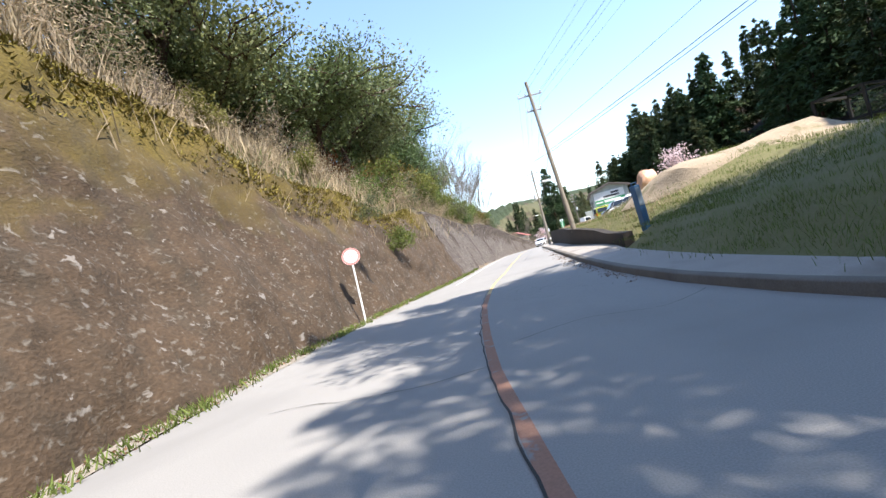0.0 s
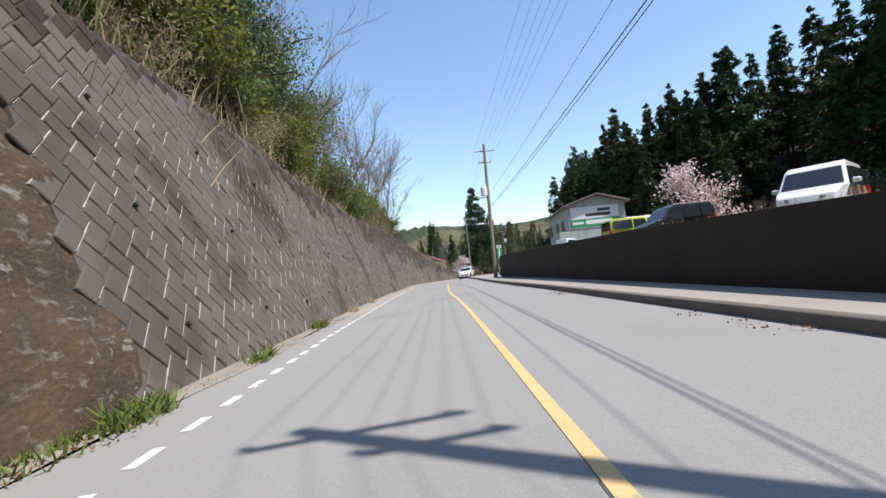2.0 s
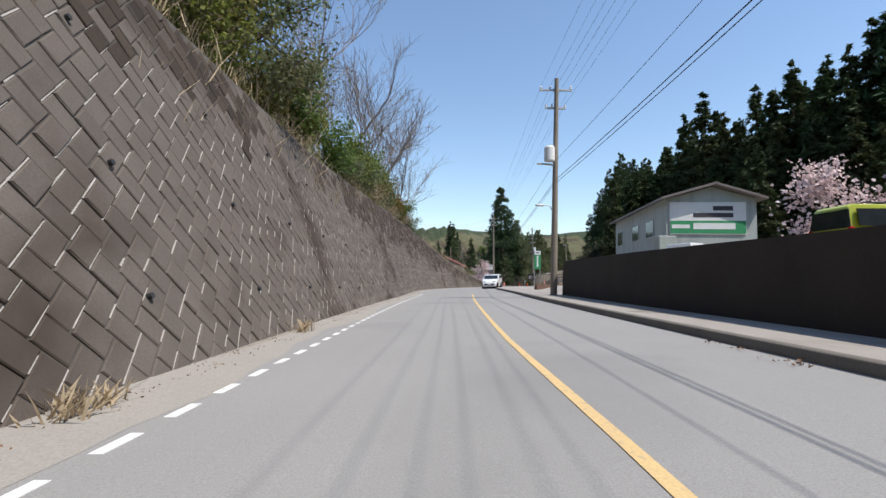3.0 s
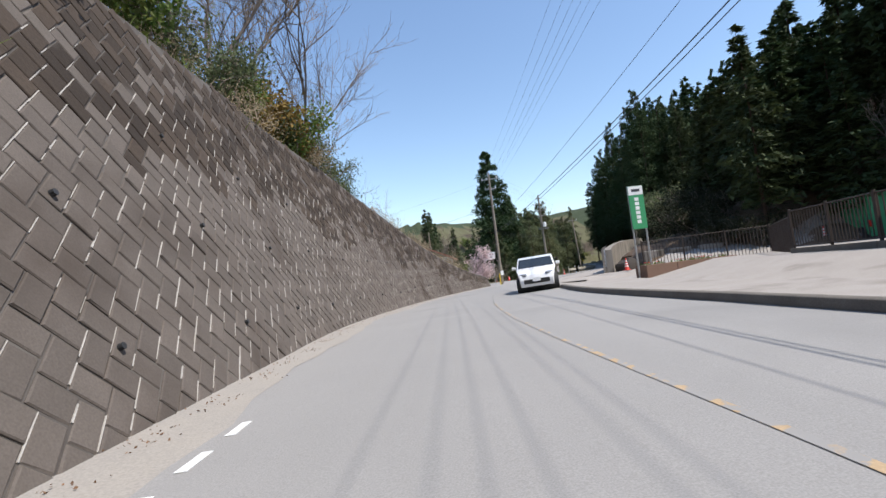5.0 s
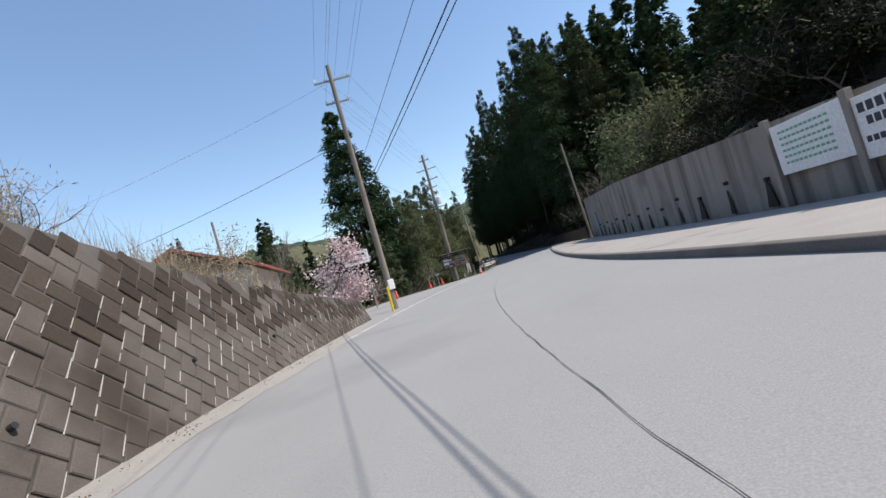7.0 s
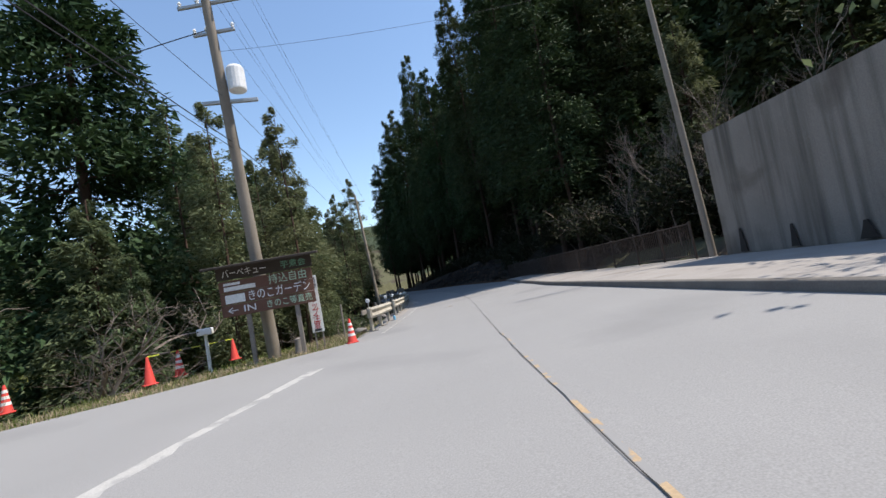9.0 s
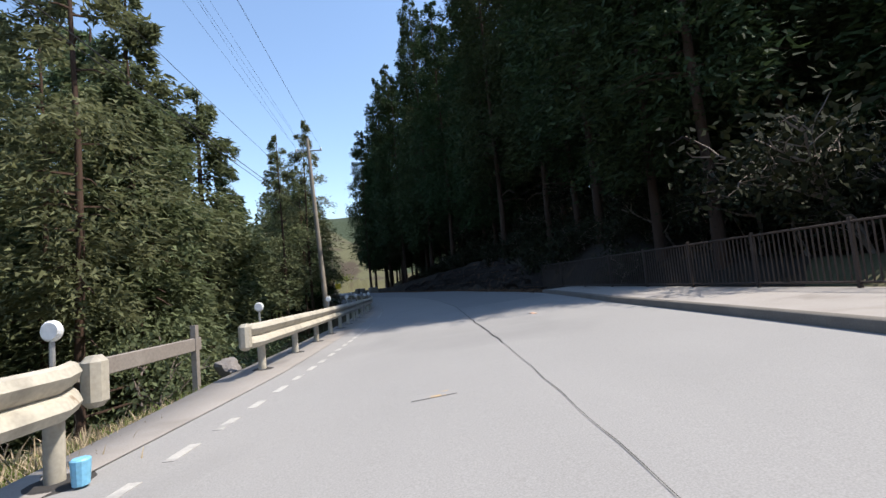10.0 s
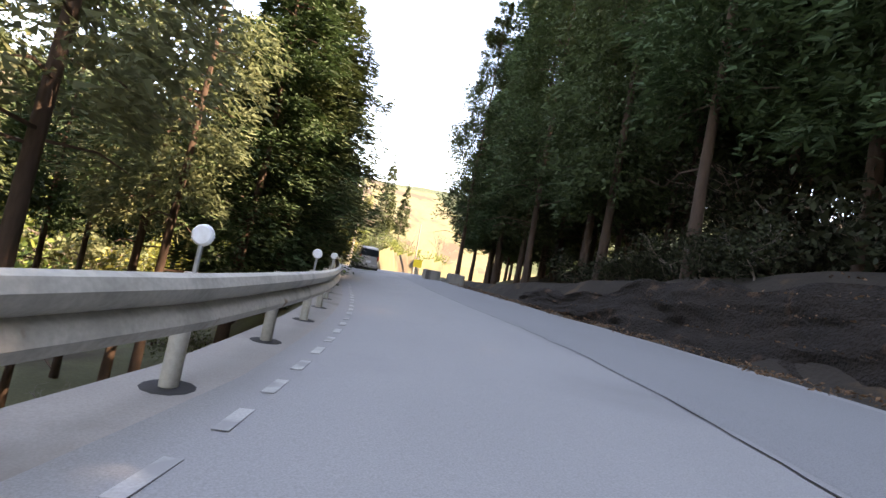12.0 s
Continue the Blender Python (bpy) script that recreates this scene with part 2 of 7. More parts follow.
CONEWHITE = material("cone_white_band", (0.8, 0.78, 0.74), (0.7, 0.68, 0.64), 0.6, scale=3, fine=20)
CARWHITE = material("white_car_paint", (0.8, 0.8, 0.8), (0.77, 0.77, 0.77), 0.3, scale=1, spec=0.5, coat=0.6)
CARBLACK = material("black_car_paint", (0.02, 0.022, 0.026), (0.025, 0.025, 0.03), 0.3, scale=1, spec=0.5, coat=0.6)
CARLIME = material("lime_car_paint", (0.5, 0.55, 0.06), (0.45, 0.5, 0.06), 0.35, scale=1, spec=0.5, coat=0.4)
CARSILVER = material("beige_silver_paint", (0.5, 0.47, 0.42), (0.45, 0.43, 0.39), 0.35, metal=0.3, scale=1, coat=0.5)
CARGLASS = material("dark_car_glass", (0.02, 0.025, 0.03), (0.03, 0.035, 0.04), 0.08, scale=1, spec=0.8)
TYRE = material("tyre_rubber", (0.025, 0.025, 0.025), (0.04, 0.04, 0.04), 0.85, scale=5)
TRIM = material("black_plastic_trim", (0.03, 0.03, 0.03), (0.04, 0.04, 0.04), 0.6, scale=4)
LAMPRED = material("tail_lamp_red", (0.5, 0.03, 0.02), (0.4, 0.03, 0.02), 0.25, scale=3)
LAMPCLEAR = material("clear_lamp", (0.3, 0.32, 0.35), (0.2, 0.22, 0.25), 0.12, scale=3, spec=0.8)
SIDING = material("pale_green_siding", (0.42, 0.45, 0.42), (0.36, 0.39, 0.37), 0.7, scale=1, fine=15, streak=0.3)
ROOF = material("dark_metal_roof", (0.2, 0.17, 0.16), (0.15, 0.13, 0.12), 0.6, scale=1, fine=15)
REDROOF = material("red_metal_roof", (0.35, 0.12, 0.09), (0.28, 0.1, 0.08), 0.6, scale=1, fine=15)
BLUEMETAL = material("blue_steel", (0.06, 0.17, 0.32), (0.08, 0.15, 0.25), 0.5, scale=3, fine=30)
BLUEGREY = material("faded_blue_door", (0.2, 0.27, 0.34), (0.15, 0.2, 0.26), 0.6, scale=2, fine=30, streak=0.4)
TARP = material("orange_tarpaulin", (0.72, 0.45, 0.31), (0.62, 0.36, 0.23), 0.7, scale=2, bump=0.02, fine=10)
SANDHEAP = material("pale_sandy_soil", (0.4, 0.32, 0.23), (0.28, 0.22, 0.15), 0.95, scale=1.2, bump=0.06, fine=12, stain=(0.16, 0.15, 0.07), stain_scale=0.8, stain_at=0.58)
# brown soil taken almost to black: the cedars' shade is in the colour
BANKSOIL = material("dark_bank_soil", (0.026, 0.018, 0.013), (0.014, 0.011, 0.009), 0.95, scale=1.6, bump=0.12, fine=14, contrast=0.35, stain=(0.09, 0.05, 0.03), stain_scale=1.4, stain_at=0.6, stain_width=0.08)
NEWASPHALT = material("newer_asphalt", (0.235, 0.23, 0.224), (0.2, 0.196, 0.19), 0.9, scale=0.6, bump=0.004, fine=90, grain=0.6)
# leaf colour lowered to carry the gloom of the woods, beyond the cast shade
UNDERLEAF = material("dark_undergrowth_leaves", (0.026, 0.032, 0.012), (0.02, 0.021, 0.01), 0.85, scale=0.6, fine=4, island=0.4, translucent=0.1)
HUMUS = material("dark_forest_floor", (0.04, 0.03, 0.022), (0.025, 0.02, 0.015), 0.95, scale=1.2, bump=0.05, fine=12, stain=(0.09, 0.055, 0.03), stain_scale=0.9, stain_at=0.57)
ROCK = material("grey_rock", (0.24, 0.22, 0.2), (0.15, 0.13, 0.12), 0.95, scale=2.5, bump=0.05, fine=20)
PLANTER = material("brown_planter", (0.2, 0.125, 0.09), (0.16, 0.1, 0.075), 0.9, scale=2, bump=0.004, fine=40)
FLOWER = material("red_flowers", (0.6, 0.06, 0.05), (0.5, 0.05, 0.06), 0.7, island=0.3)
FLOWERY = material("yellow_flowers", (0.7, 0.5, 0.03), (0.6, 0.42, 0.03), 0.7, island=0.3)
BLUECUP = material("light_blue_plastic", (0.2, 0.5, 0.7), (0.2, 0.45, 0.65), 0.4)
FARWOOD = material("far_woodland", (0.045, 0.058, 0.028), (0.03, 0.042, 0.022), 0.95, scale=0.25, fine=2.0, bump=0.3)
# woodland green shifted pale and blue, so the colour itself holds the haze
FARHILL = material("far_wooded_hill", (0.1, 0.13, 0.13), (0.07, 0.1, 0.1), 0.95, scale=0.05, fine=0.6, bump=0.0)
LEAFLITTER = material("brown_leaf_litter", (0.2, 0.11, 0.06), (0.13, 0.075, 0.045), 0.95, scale=4, fine=20, island=0.4)

# ---- mesh helpers ----


class Geo:
    """Vertices and faces gathered for one mesh."""

    def __init__(self):
        self.v, self.f = [], []

    def add(self, verts, faces, m=None):
        k = len(self.v)
        self.v += [tuple(m @ Vector(p)) for p in verts] if m is not None else [tuple(p) for p in verts]
        self.f += [tuple(i + k for i in face) for face in faces]
        return self

    def box(self, x0, x1, y0, y1, z0, z1, m=None, bev=0.0):
        """A box, its edges chamfered by bev."""
        b = min(bev, (x1 - x0) * 0.3, (y1 - y0) * 0.3, (z1 - z0) * 0.3)
        if b <= 0:
            vs = [(x, y, z) for z in (z0, z1) for x, y in ((x0, y0), (x1, y0), (x1, y1), (x0, y1))]
            return self.add(vs, [(3, 2, 1, 0), (4, 5, 6, 7), (0, 1, 5, 4), (1, 2, 6, 5), (2, 3, 7, 6), (3, 0, 4, 7)], m)
        bm = bmesh.new()
        bmesh.ops.create_cube(bm, size=1.0)
        for v in bm.verts:
            v.co = ((x0 + x1) / 2 + v.co.x * (x1 - x0), (y0 + y1) / 2 + v.co.y * (y1 - y0), (z0 + z1) / 2 + v.co.z * (z1 - z0))
        bmesh.ops.bevel(bm, geom=bm.edges[:], offset=b, segments=1, affect="EDGES")
        self.bm(bm, m)
        return self

    def bm(self, bm, m=None):
        bm.verts.index_update()
        self.add([tuple(v.co) for v in bm.verts], [tuple(v.index for v in f.verts) for f in bm.faces], m)
        bm.free()
        return self

    def tube(self, pts, radii, n=8, cap=True):
        """A round tube along points."""
        pts = [Vector(p) for p in pts]
        k = len(self.v)
        if isinstance(radii, (int, float)):
            radii = [radii] * len(pts)
        side = None
        for i, p in enumerate(pts):
            d = (pts[min(i + 1, len(pts) - 1)] - pts[max(i - 1, 0)]).normalized()
            if side is None:
                side = d.orthogonal().normalized()
            side = (side - d * side.dot(d)).normalized()
            up = d.cross(side)
            for j in range(n):
                a = 2 * math.pi * j / n
                self.v.append(tuple(p + (side * math.cos(a) + up * math.sin(a)) * radii[i]))
        for i in range(len(pts) - 1):
            for j in range(n):
                a, b = k + i * n + j, k + i * n + (j + 1) % n
                self.f.append((a, b, b + n, a + n))
        if cap:
            self.f.append(tuple(range(k + n - 1, k - 1, -1)))
            self.f.append(tuple(range(k + (len(pts) - 1) * n, k + len(pts) * n)))
        return self

    def lathe(self, prof, n=16, m=None):
        """A turned shape round z from (radius, height) pairs."""
        vs, fs = [], []
        for r, z in prof:
            vs += [(r * math.cos(2 * math.pi * j / n), r * math.sin(2 * math.pi * j / n), z) for j in range(n)]
        for i in range(len(prof) - 1):
            fs += [(i * n + j, i * n + (j + 1) % n, (i + 1) * n + (j + 1) % n, (i + 1) * n + j) for j in range(n)]
        fs += [tuple(range(n - 1, -1, -1)), tuple(range((len(prof) - 1) * n, len(prof) * n))]
        return self.add(vs, fs, m)

    def mesh(self, name):
        me = bpy.data.meshes.new(name)
        me.from_pydata(self.v, [], self.f)
        me.update()
        return me


def quick_mesh(name, co, quads):
    """A mesh from arrays of vertices and of faces with equally many corners."""
    me = bpy.data.meshes.new(name)
    me.vertices.add(len(co))
    me.vertices.foreach_set("co", np.ascontiguousarray(co, dtype=np.float32).ravel())
    n = len(quads)
    k = quads.shape[1]
    me.loops.add(n * k)
    me.loops.foreach_set("vertex_index", np.ascontiguousarray(quads, dtype=np.int32).ravel())
    me.polygons.add(n)
    me.polygons.foreach_set("loop_start", np.arange(0, n * k, k, dtype=np.int32))
    me.update(calc_edges=True)
    me.validate()
    return me


def smooth(me, angle=40):
    me.shade_smooth()
    me.set_sharp_from_angle(angle=radians(angle))
    return me


def part(name, g, mat, parent, label="", m=None, soft=0):
    """One mesh object under a thing or a part; g is a Geo or a mesh."""
    me = g.mesh(name) if isinstance(g, Geo) else g
    if soft:
        smooth(me, soft)
    if not me.materials:
        me.materials.append(mat)
    ob = new(name, me)
    if parent is not None:
        ob.parent = parent
    if m is not None:
        ob.matrix_basis = m
    return tagged(ob, label=label)


def thing(name, label, category, m=None, group="", kind=""):
    """An Empty at a thing's base, to hold its parts."""
    ob = new(name)
    ob.empty_display_size = 0.2
    if m is not None:
        ob.matrix_basis = m
    return tagged(ob, label, category, group, kind)


def solid(name, g, mat, label, category, m=None, kind="", group="", soft=0):
    """A thing that is one mesh."""
    return tagged(part(name, g, mat, None, "", m, soft), label, category, group, kind)


# ---- the road's line ----
AXIS = np.array([(-6.9, -60.0), (-7.1, -40.0), (-7.25, -25.0)] + [(x, y) for _, x, y, *_ in RIDE]
                + [(66.2, 150.0), (69.0, 157.6), (71.6, 166.0), (74.2, 175.0), (78.6, 185.5), (86.5, 195.0), (98.0, 202.0), (112.0, 206.0), (130.0, 208.0)])


def spline(pts, step):
    """Points about step apart on a smooth curve through pts."""
    p = np.vstack([2 * pts[0] - pts[1], pts, 2 * pts[-1] - pts[-2]])
    out = []
    for i in range(1, len(p) - 2):
        n = max(2, int(np.hypot(*(p[i + 1] - p[i])) / step))
        t = np.arange(n)[:, None] / n
        out.append(0.5 * (2 * p[i] + (p[i + 1] - p[i - 1]) * t + (2 * p[i - 1] - 5 * p[i] + 4 * p[i + 1] - p[i + 2]) * t**2
                          + (3 * p[i] - p[i - 1] - 3 * p[i + 1] + p[i + 2]) * t**3))
    return np.vstack(out + [pts[-1:]])


LINE = spline(AXIS, 0.5)
LINE_S = np.r_[0, np.cumsum(np.hypot(*np.diff(LINE, axis=0).T))]
LINE_S -= LINE_S[np.argmin(np.hypot(*(LINE - np.array(RIDE[0][1:3])).T))]
_tan = np.gradient(LINE, axis=0)
_k = np.ones(9) / 9
_tan = np.stack([np.convolve(np.pad(_tan[:, i], 4, mode="edge"), _k, "valid") for i in (0, 1)], 1)
_tan /= np.linalg.norm(_tan, axis=1)[:, None]
LINE_N = np.stack([_tan[:, 1], -_tan[:, 0]], 1)  # to the right


def along(table, s):
    """A value that changes along the road: pairs of station and value."""
    a = np.array(table, dtype=float)
    return np.interp(s, a[:, 0], a[:, 1])


def flat(s, d):
    """World x, y at a station and an offset to the right."""
    c = [np.interp(s, LINE_S, LINE[:, i]) + np.asarray(d) * np.interp(s, LINE_S, LINE_N[:, i]) for i in (0, 1)]
    return np.stack(c, -1)


def heading(s):
    """Degrees by which the road's direction is turned from +y, to the left."""
    nx, ny = np.interp(s, LINE_S, LINE_N[:, 0]), np.interp(s, LINE_S, LINE_N[:, 1])
    return math.degrees(math.atan2(ny, nx))


BANK = [(5, 0.0), (18, 0.05), (95, 0.05), (110, 0.04), (150, 0.04), (166, 0.06), (230, 0.06)]
RISE = [(176, 0.0), (192, 0.25), (210, 0.85), (260, 1.4), (330, 1.6)]


def road_z(s, d):
    return along(RISE, s) + along(BANK, s) * np.clip(np.asarray(d) + 2.0, 0, 9)


def at(s, d, up=0.0):
    """A place on the road's surface, or up above it."""
    x, y = flat(s, d)
    return Vector((float(x), float(y), float(road_z(s, d)) + up))


def stand(s, d, up=0.0, turn=0.0, z=None):
    """A pose at a station: y along the road, x to the right."""
    p = at(s, d, up)
    return pose(p.x, p.y, p.z if z is None else z, 0, 0, heading(s) + turn)


def ribbon(s, rows, thick=0.0):
    """A sheet along stations s; rows are arrays (d, z) across it. Returns vertices and faces."""
    n, k = len(s), len(rows)
    co = np.zeros((n, k, 3))
    for j, (d, z) in enumerate(rows):
        co[:, j, :2] = flat(s, np.broadcast_to(d, s.shape))
        co[:, j, 2] = z
    i = np.arange(n - 1)[:, None] * k + np.arange(k - 1)[None]
    return co.reshape(-1, 3), np.stack([i, i + 1, i + k + 1, i + k], -1).reshape(-1, 4)


YEL_D = [(-60, 0.3), (2, 0.2), (3, 0.15), (4.4, 0.06), (6.5, 0.01), (10, -0.02), (15, 0.12), (20, 0.38), (24.4, 0.52), (28, 0.64), (31.2, 0.75), (36, 0.9), (41, 1.04), (45.3, 1.12), (50, 1.13), (52, 1.18), (58, 1.35), (73, 1.62), (80.5, 1.48), (83.2, 1.5), (86.7, 1.42), (93.8, 0.9), (96.3, 0.83), (110, 0.56), (124.3, 0.51), (126.5, 0.56), (128.6, 0.62), (131.8, 0.72), (140, 0.84), (150, 0.96), (158, 1.05), (162, 1.22), (165, 1.43), (167, 1.57), (170, 1.7), (172.7, 2.04), (175.3, 2.15), (177.7, 2.32), (180.5, 2.64), (186, 2.66), (200, 2.2), (330, 1.8)]
LEFT_D = [(-60, -4.0), (0, -3.9), (8, -4.0), (14, -3.7), (20, -3.4), (26, -3.0), (34, -2.75), (75, -2.75), (80, -2.95), (86, -3.3), (90, -3.5), (100, -3.9), (113, -4.5), (121, -9.5), (131, -12.0), (138, -9.8), (140.6, -5.4), (142.8, -3.61), (142.7, -3.05), (144, -2.9), (147, -2.75), (160, -2.7), (170.7, -2.25), (177, -1.6), (181, -1.25), (190, -1.35), (205, -1.8), (330, -2.0)]
KERB_D = [(-60, 3.4), (3, 3.35), (7, 2.95), (10, 2.9), (20, 3.1), (30, 3.5), (44, 3.9), (60, 4.1), (78, 4.3), (94, 3.8), (99.5, 3.6), (112, 3.7), (126, 3.95), (140, 4.15), (150, 4.2), (158, 4.5), (166, 5.3), (176, 5.9), (190, 6.1), (206, 5.2), (330, 5.0)]

# ---- ground ----
WALL_D = [(-60, -4.5), (0, -4.4), (8, -4.4), (14, -4.2), (20, -3.9), (26, -3.5), (34, -3.1), (75, -2.9), (80, -3.05), (86, -3.4), (90, -3.6), (100, -4.0), (113, -4.7), (120, -5.2)]
WALL_H = [(-60, 7.5), (0, 7.0), (9, 6.9), (13, 5.8), (18, 5.5), (24, 4.7), (28, 5.0), (34, 5.6), (40, 5.8), (60, 5.8), (75, 6.4), (84, 7.4), (91, 6.8), (97, 5.6), (100, 4.8), (103, 3.9), (108, 2.6), (113, 1.7), (119, 0.9)]
BATTER = 0.36
RWALL_D = [(14, 4.4), (20, 4.5), (30, 4.65), (40, 5.2), (50, 5.6), (65, 5.7)]
RWALL_Z = [(14, 0.74), (17.5, 0.82), (20, 1.02), (26, 1.3), (32, 1.48), (40, 1.75), (55, 2.0), (65, 2.1)]
# right-hand land: where it starts to rise, level of the shelf, where the shelf ends, slope beyond
R_START = [(-60, 4.3), (10, 4.1), (14.2, 4.4), (15.2, 5.4), (30, 5.75), (40, 6.2), (50, 6.6), (65, 6.7), (68, 9.0), (101, 8.6), (104, 8.6), (143, 9.2), (145, 8.9), (160, 9.2), (166, 7.6), (190, 7.8), (205, 7.2), (330, 8.0)]
R_SHELF = [(-60, 1.2), (8, 0.95), (15, 0.78), (17.5, 0.84), (20, 1.02), (26, 1.28), (32, 1.42), (40, 1.7), (55, 1.95), (65, 2.05), (69, 0.55), (100, 0.7), (105, 1.6), (140, 3.4), (144, 0.9), (160, 0.9), (168, 2.6), (186, 3.2), (205, 1.6), (330, 1.5)]
R_END = [(-60, 20.0), (2, 22.0), (14, 26.0), (22, 30.0), (45, 34.0), (65, 38.0), (85, 28.0), (100, 21.0), (106, 12.0), (138, 12.0), (144, 16.0), (158, 16.0), (165, 11.0), (205, 12.0), (330, 12.0)]
R_SLOPE = [(-60, 0.4), (14, 0.5), (25, 0.6), (95, 0.6), (110, 0.5), (140, 0.4), (158, 0.4), (180, 0.5), (210, 0.4), (330, 0.3)]
L_SLOPE = [(-60, 0.8), (40, 0.8), (75, 0.7), (86, 0.45), (95, 0.12), (105, 0.0), (330, 0.0)]


def station(x, y):
    """Stations and offsets of world points."""
    s, d, best = np.zeros(x.shape), np.zeros(x.shape), np.full(x.shape, 1e9)
    for i in range(0, len(LINE), 3):
        dx, dy = x - LINE[i, 0], y - LINE[i, 1]
        r = dx * dx + dy * dy
        w = r < best
        best = np.where(w, r, best)
        side = dx * LINE_N[i, 0] + dy * LINE_N[i, 1]
        s = np.where(w, LINE_S[i] + (-dx * LINE_N[i, 1] + dy * LINE_N[i, 0]), s)
        d = np.where(w, np.sign(side) * np.sqrt(r), d)
        d = np.where(w & (r < 900), side, d)
    return s, d


def land(s, d):
    """Height of the ground at a station and an offset."""
    left, kerb = along(LEFT_D, s), along(KERB_D, s)
    z = road_z(s, np.clip(d, left, kerb + 2)) - 0.12
    # left, behind the tall wall
    wd, wh = along(WALL_D, s), along(WALL_H, s)
    back = wd - BATTER * wh
    up = np.clip(back - d, 0, None)
    hill = wh - 0.1 + along(L_SLOPE, s) * np.minimum(up, 22) + 0.35 * np.clip(along(L_SLOPE, s), 0, 0.6) * np.clip(up - 22, 0, 60)
    ramp = np.clip((wd - 0.75 - d) / BATTER, -0.12, None)
    tall = np.minimum(hill, ramp)
    # left, past the wall: a level yard, then a falling wooded bank
    past = np.clip((s - 116) / 6, 0, 1)
    fall = np.clip((s - 141) / 8, 0, 1)
    lot = np.where(d < -13, -0.12 - 0.12 * np.clip(-13 - d, 0, 12) + 0.3 * np.clip(-28 - d, 0, 50), z)
    drop = z - 0.15 - np.clip((left - along([(141, 5.5), (147, 4.2), (150, 2.4), (156, 1.3), (160, 0.75)], s) - d) * 0.9, 0, 5.5) + 0.5 * np.clip(left - 24 - d, 0, 40) + np.clip((s - 222) / 14, 0, 1) * (3.5 + 0.28 * np.clip(-6 - d, 0, 30))
    low = np.where(d < left - 0.75, lot * (1 - fall) + drop * fall, z)
    lz = tall * (1 - past) + low * past
    # right
    rs, rp, re, rl = along(R_START, s), along(R_SHELF, s), along(R_END, s), along(R_SLOPE, s)
    base = road_z(s, kerb) + 0.1
    steep = base + np.clip(d - rs, 0, None) * np.where((s > 15.3) & (s < 66), 6.0, np.where((s > 103) & (s < 143), 6.0, np.where(s > 165, 1.3, np.where((s > 9) & (s < 16), 1.0, 0.5))))
    shelf = rp + rl * np.clip(d - re, 0, 45) + 0.1 * rl * np.clip(d - re - 45, 0, 150)
    knoll = np.clip((34 - s) / 8, 0, 1)
    shelf = shelf + knoll * (0.22 * np.clip(d - 5.2, 0, 4.5) + 0.9 * np.exp(-((s - 20) / 6) ** 2 - ((d - 10) / 3) ** 2))
    rz = np.where(d > rs, np.minimum(steep, np.maximum(shelf, base - 0.3)), base - 0.25)
    out = np.where(d < left, lz, np.where(d > kerb + 0.1, rz, z))
    far = np.clip((np.abs(d) - 90) / 120, 0, 1)
    return out * (1 - far) + far * 6.0 + 0.12 * np.clip(s - 262, 0, 120)


def grid_axis(a, b, fine, wide):
    core = np.arange(a, b, fine)
    g = np.cumsum(fine * 1.12 ** np.arange(1, 55))
    g = g[g < wide]
    return np.r_[a - g[::-1], core, b + g]


gx, gy = grid_axis(-28, 108, 1.0, 900), grid_axis(-34, 214, 1.0, 900)
GX, GY = np.meshgrid(gx, gy)
GS, GD = station(GX, GY)
GZ = land(GS, GD)
rough = np.array([noise.noise(Vector((x * 0.35, y * 0.35, 0.0))) for x, y in zip(GX.ravel(), GY.ravel())]).reshape(GX.shape)
off = np.clip((np.abs(GD) - 9) / 4, 0, 1)
GZ = GZ + rough * 0.35 * off
# dug out below the open yard
GZ = GZ - 0.55 * np.clip((GS - 66.5) / 2, 0, 1) * np.clip((102 - GS) / 2, 0, 1) * np.clip((GD - 5.5) / 1.5, 0, 1) * np.clip((along(R_END, GS) - 3 - GD) / 3, 0, 1)
ni, nj = GX.shape
idx = np.arange(ni * nj).reshape(ni, nj)
quads = np.stack([idx[:-1, :-1], idx[:-1, 1:], idx[1:, 1:], idx[1:, :-1]], -1).reshape(-1, 4)
ground_mesh = quick_mesh("ground", np.stack([GX, GY, GZ], -1).reshape(-1, 3), quads)
ground_mesh.shade_smooth()
# grassy soil on the banks and verges, dark humus under the cedars
fs_, fd_ = (GS[:-1, :-1] + GS[1:, 1:]) / 2, (GD[:-1, :-1] + GD[1:, 1:]) / 2
kind_ = np.zeros(fs_.shape, dtype=np.int32)
kind_[(fs_ > -30) & (fs_ < 66) & (fd_ > 3) & (fd_ < 15)] = 1
kind_[(fs_ > 116) & (fs_ < 152) & (fd_ < -2) & (fd_ > -18)] = 1
kind_[(fs_ > 158) & (fs_ < 216) & (fd_ > 6) & (fd_ < 60)] = 2
kind_[(fs_ > 66) & (fs_ <= 158) & (fd_ > 20) & (fd_ < 70)] = 2
kind_[(fs_ > 5) & (fs_ <= 66) & (fd_ > 30) & (fd_ < 80)] = 2
kind_[(fs_ > 98) & (fs_ < 124) & (fd_ > 7) & (fd_ < 24)] = 3
kind_[(np.abs(fd_) > 60) | (fs_ > 285)] = 4
for mt in (GROUND, GRASS_SOIL, HUMUS, SOIL, FARWOOD):
    ground_mesh.materials.append(mt)
ground_mesh.polygons.foreach_set("material_index", kind_.ravel())
solid("ground", ground_mesh, GROUND, "rough ground of dry grass, leaf litter and soil rising into wooded hillsides", "ground", kind="structure")

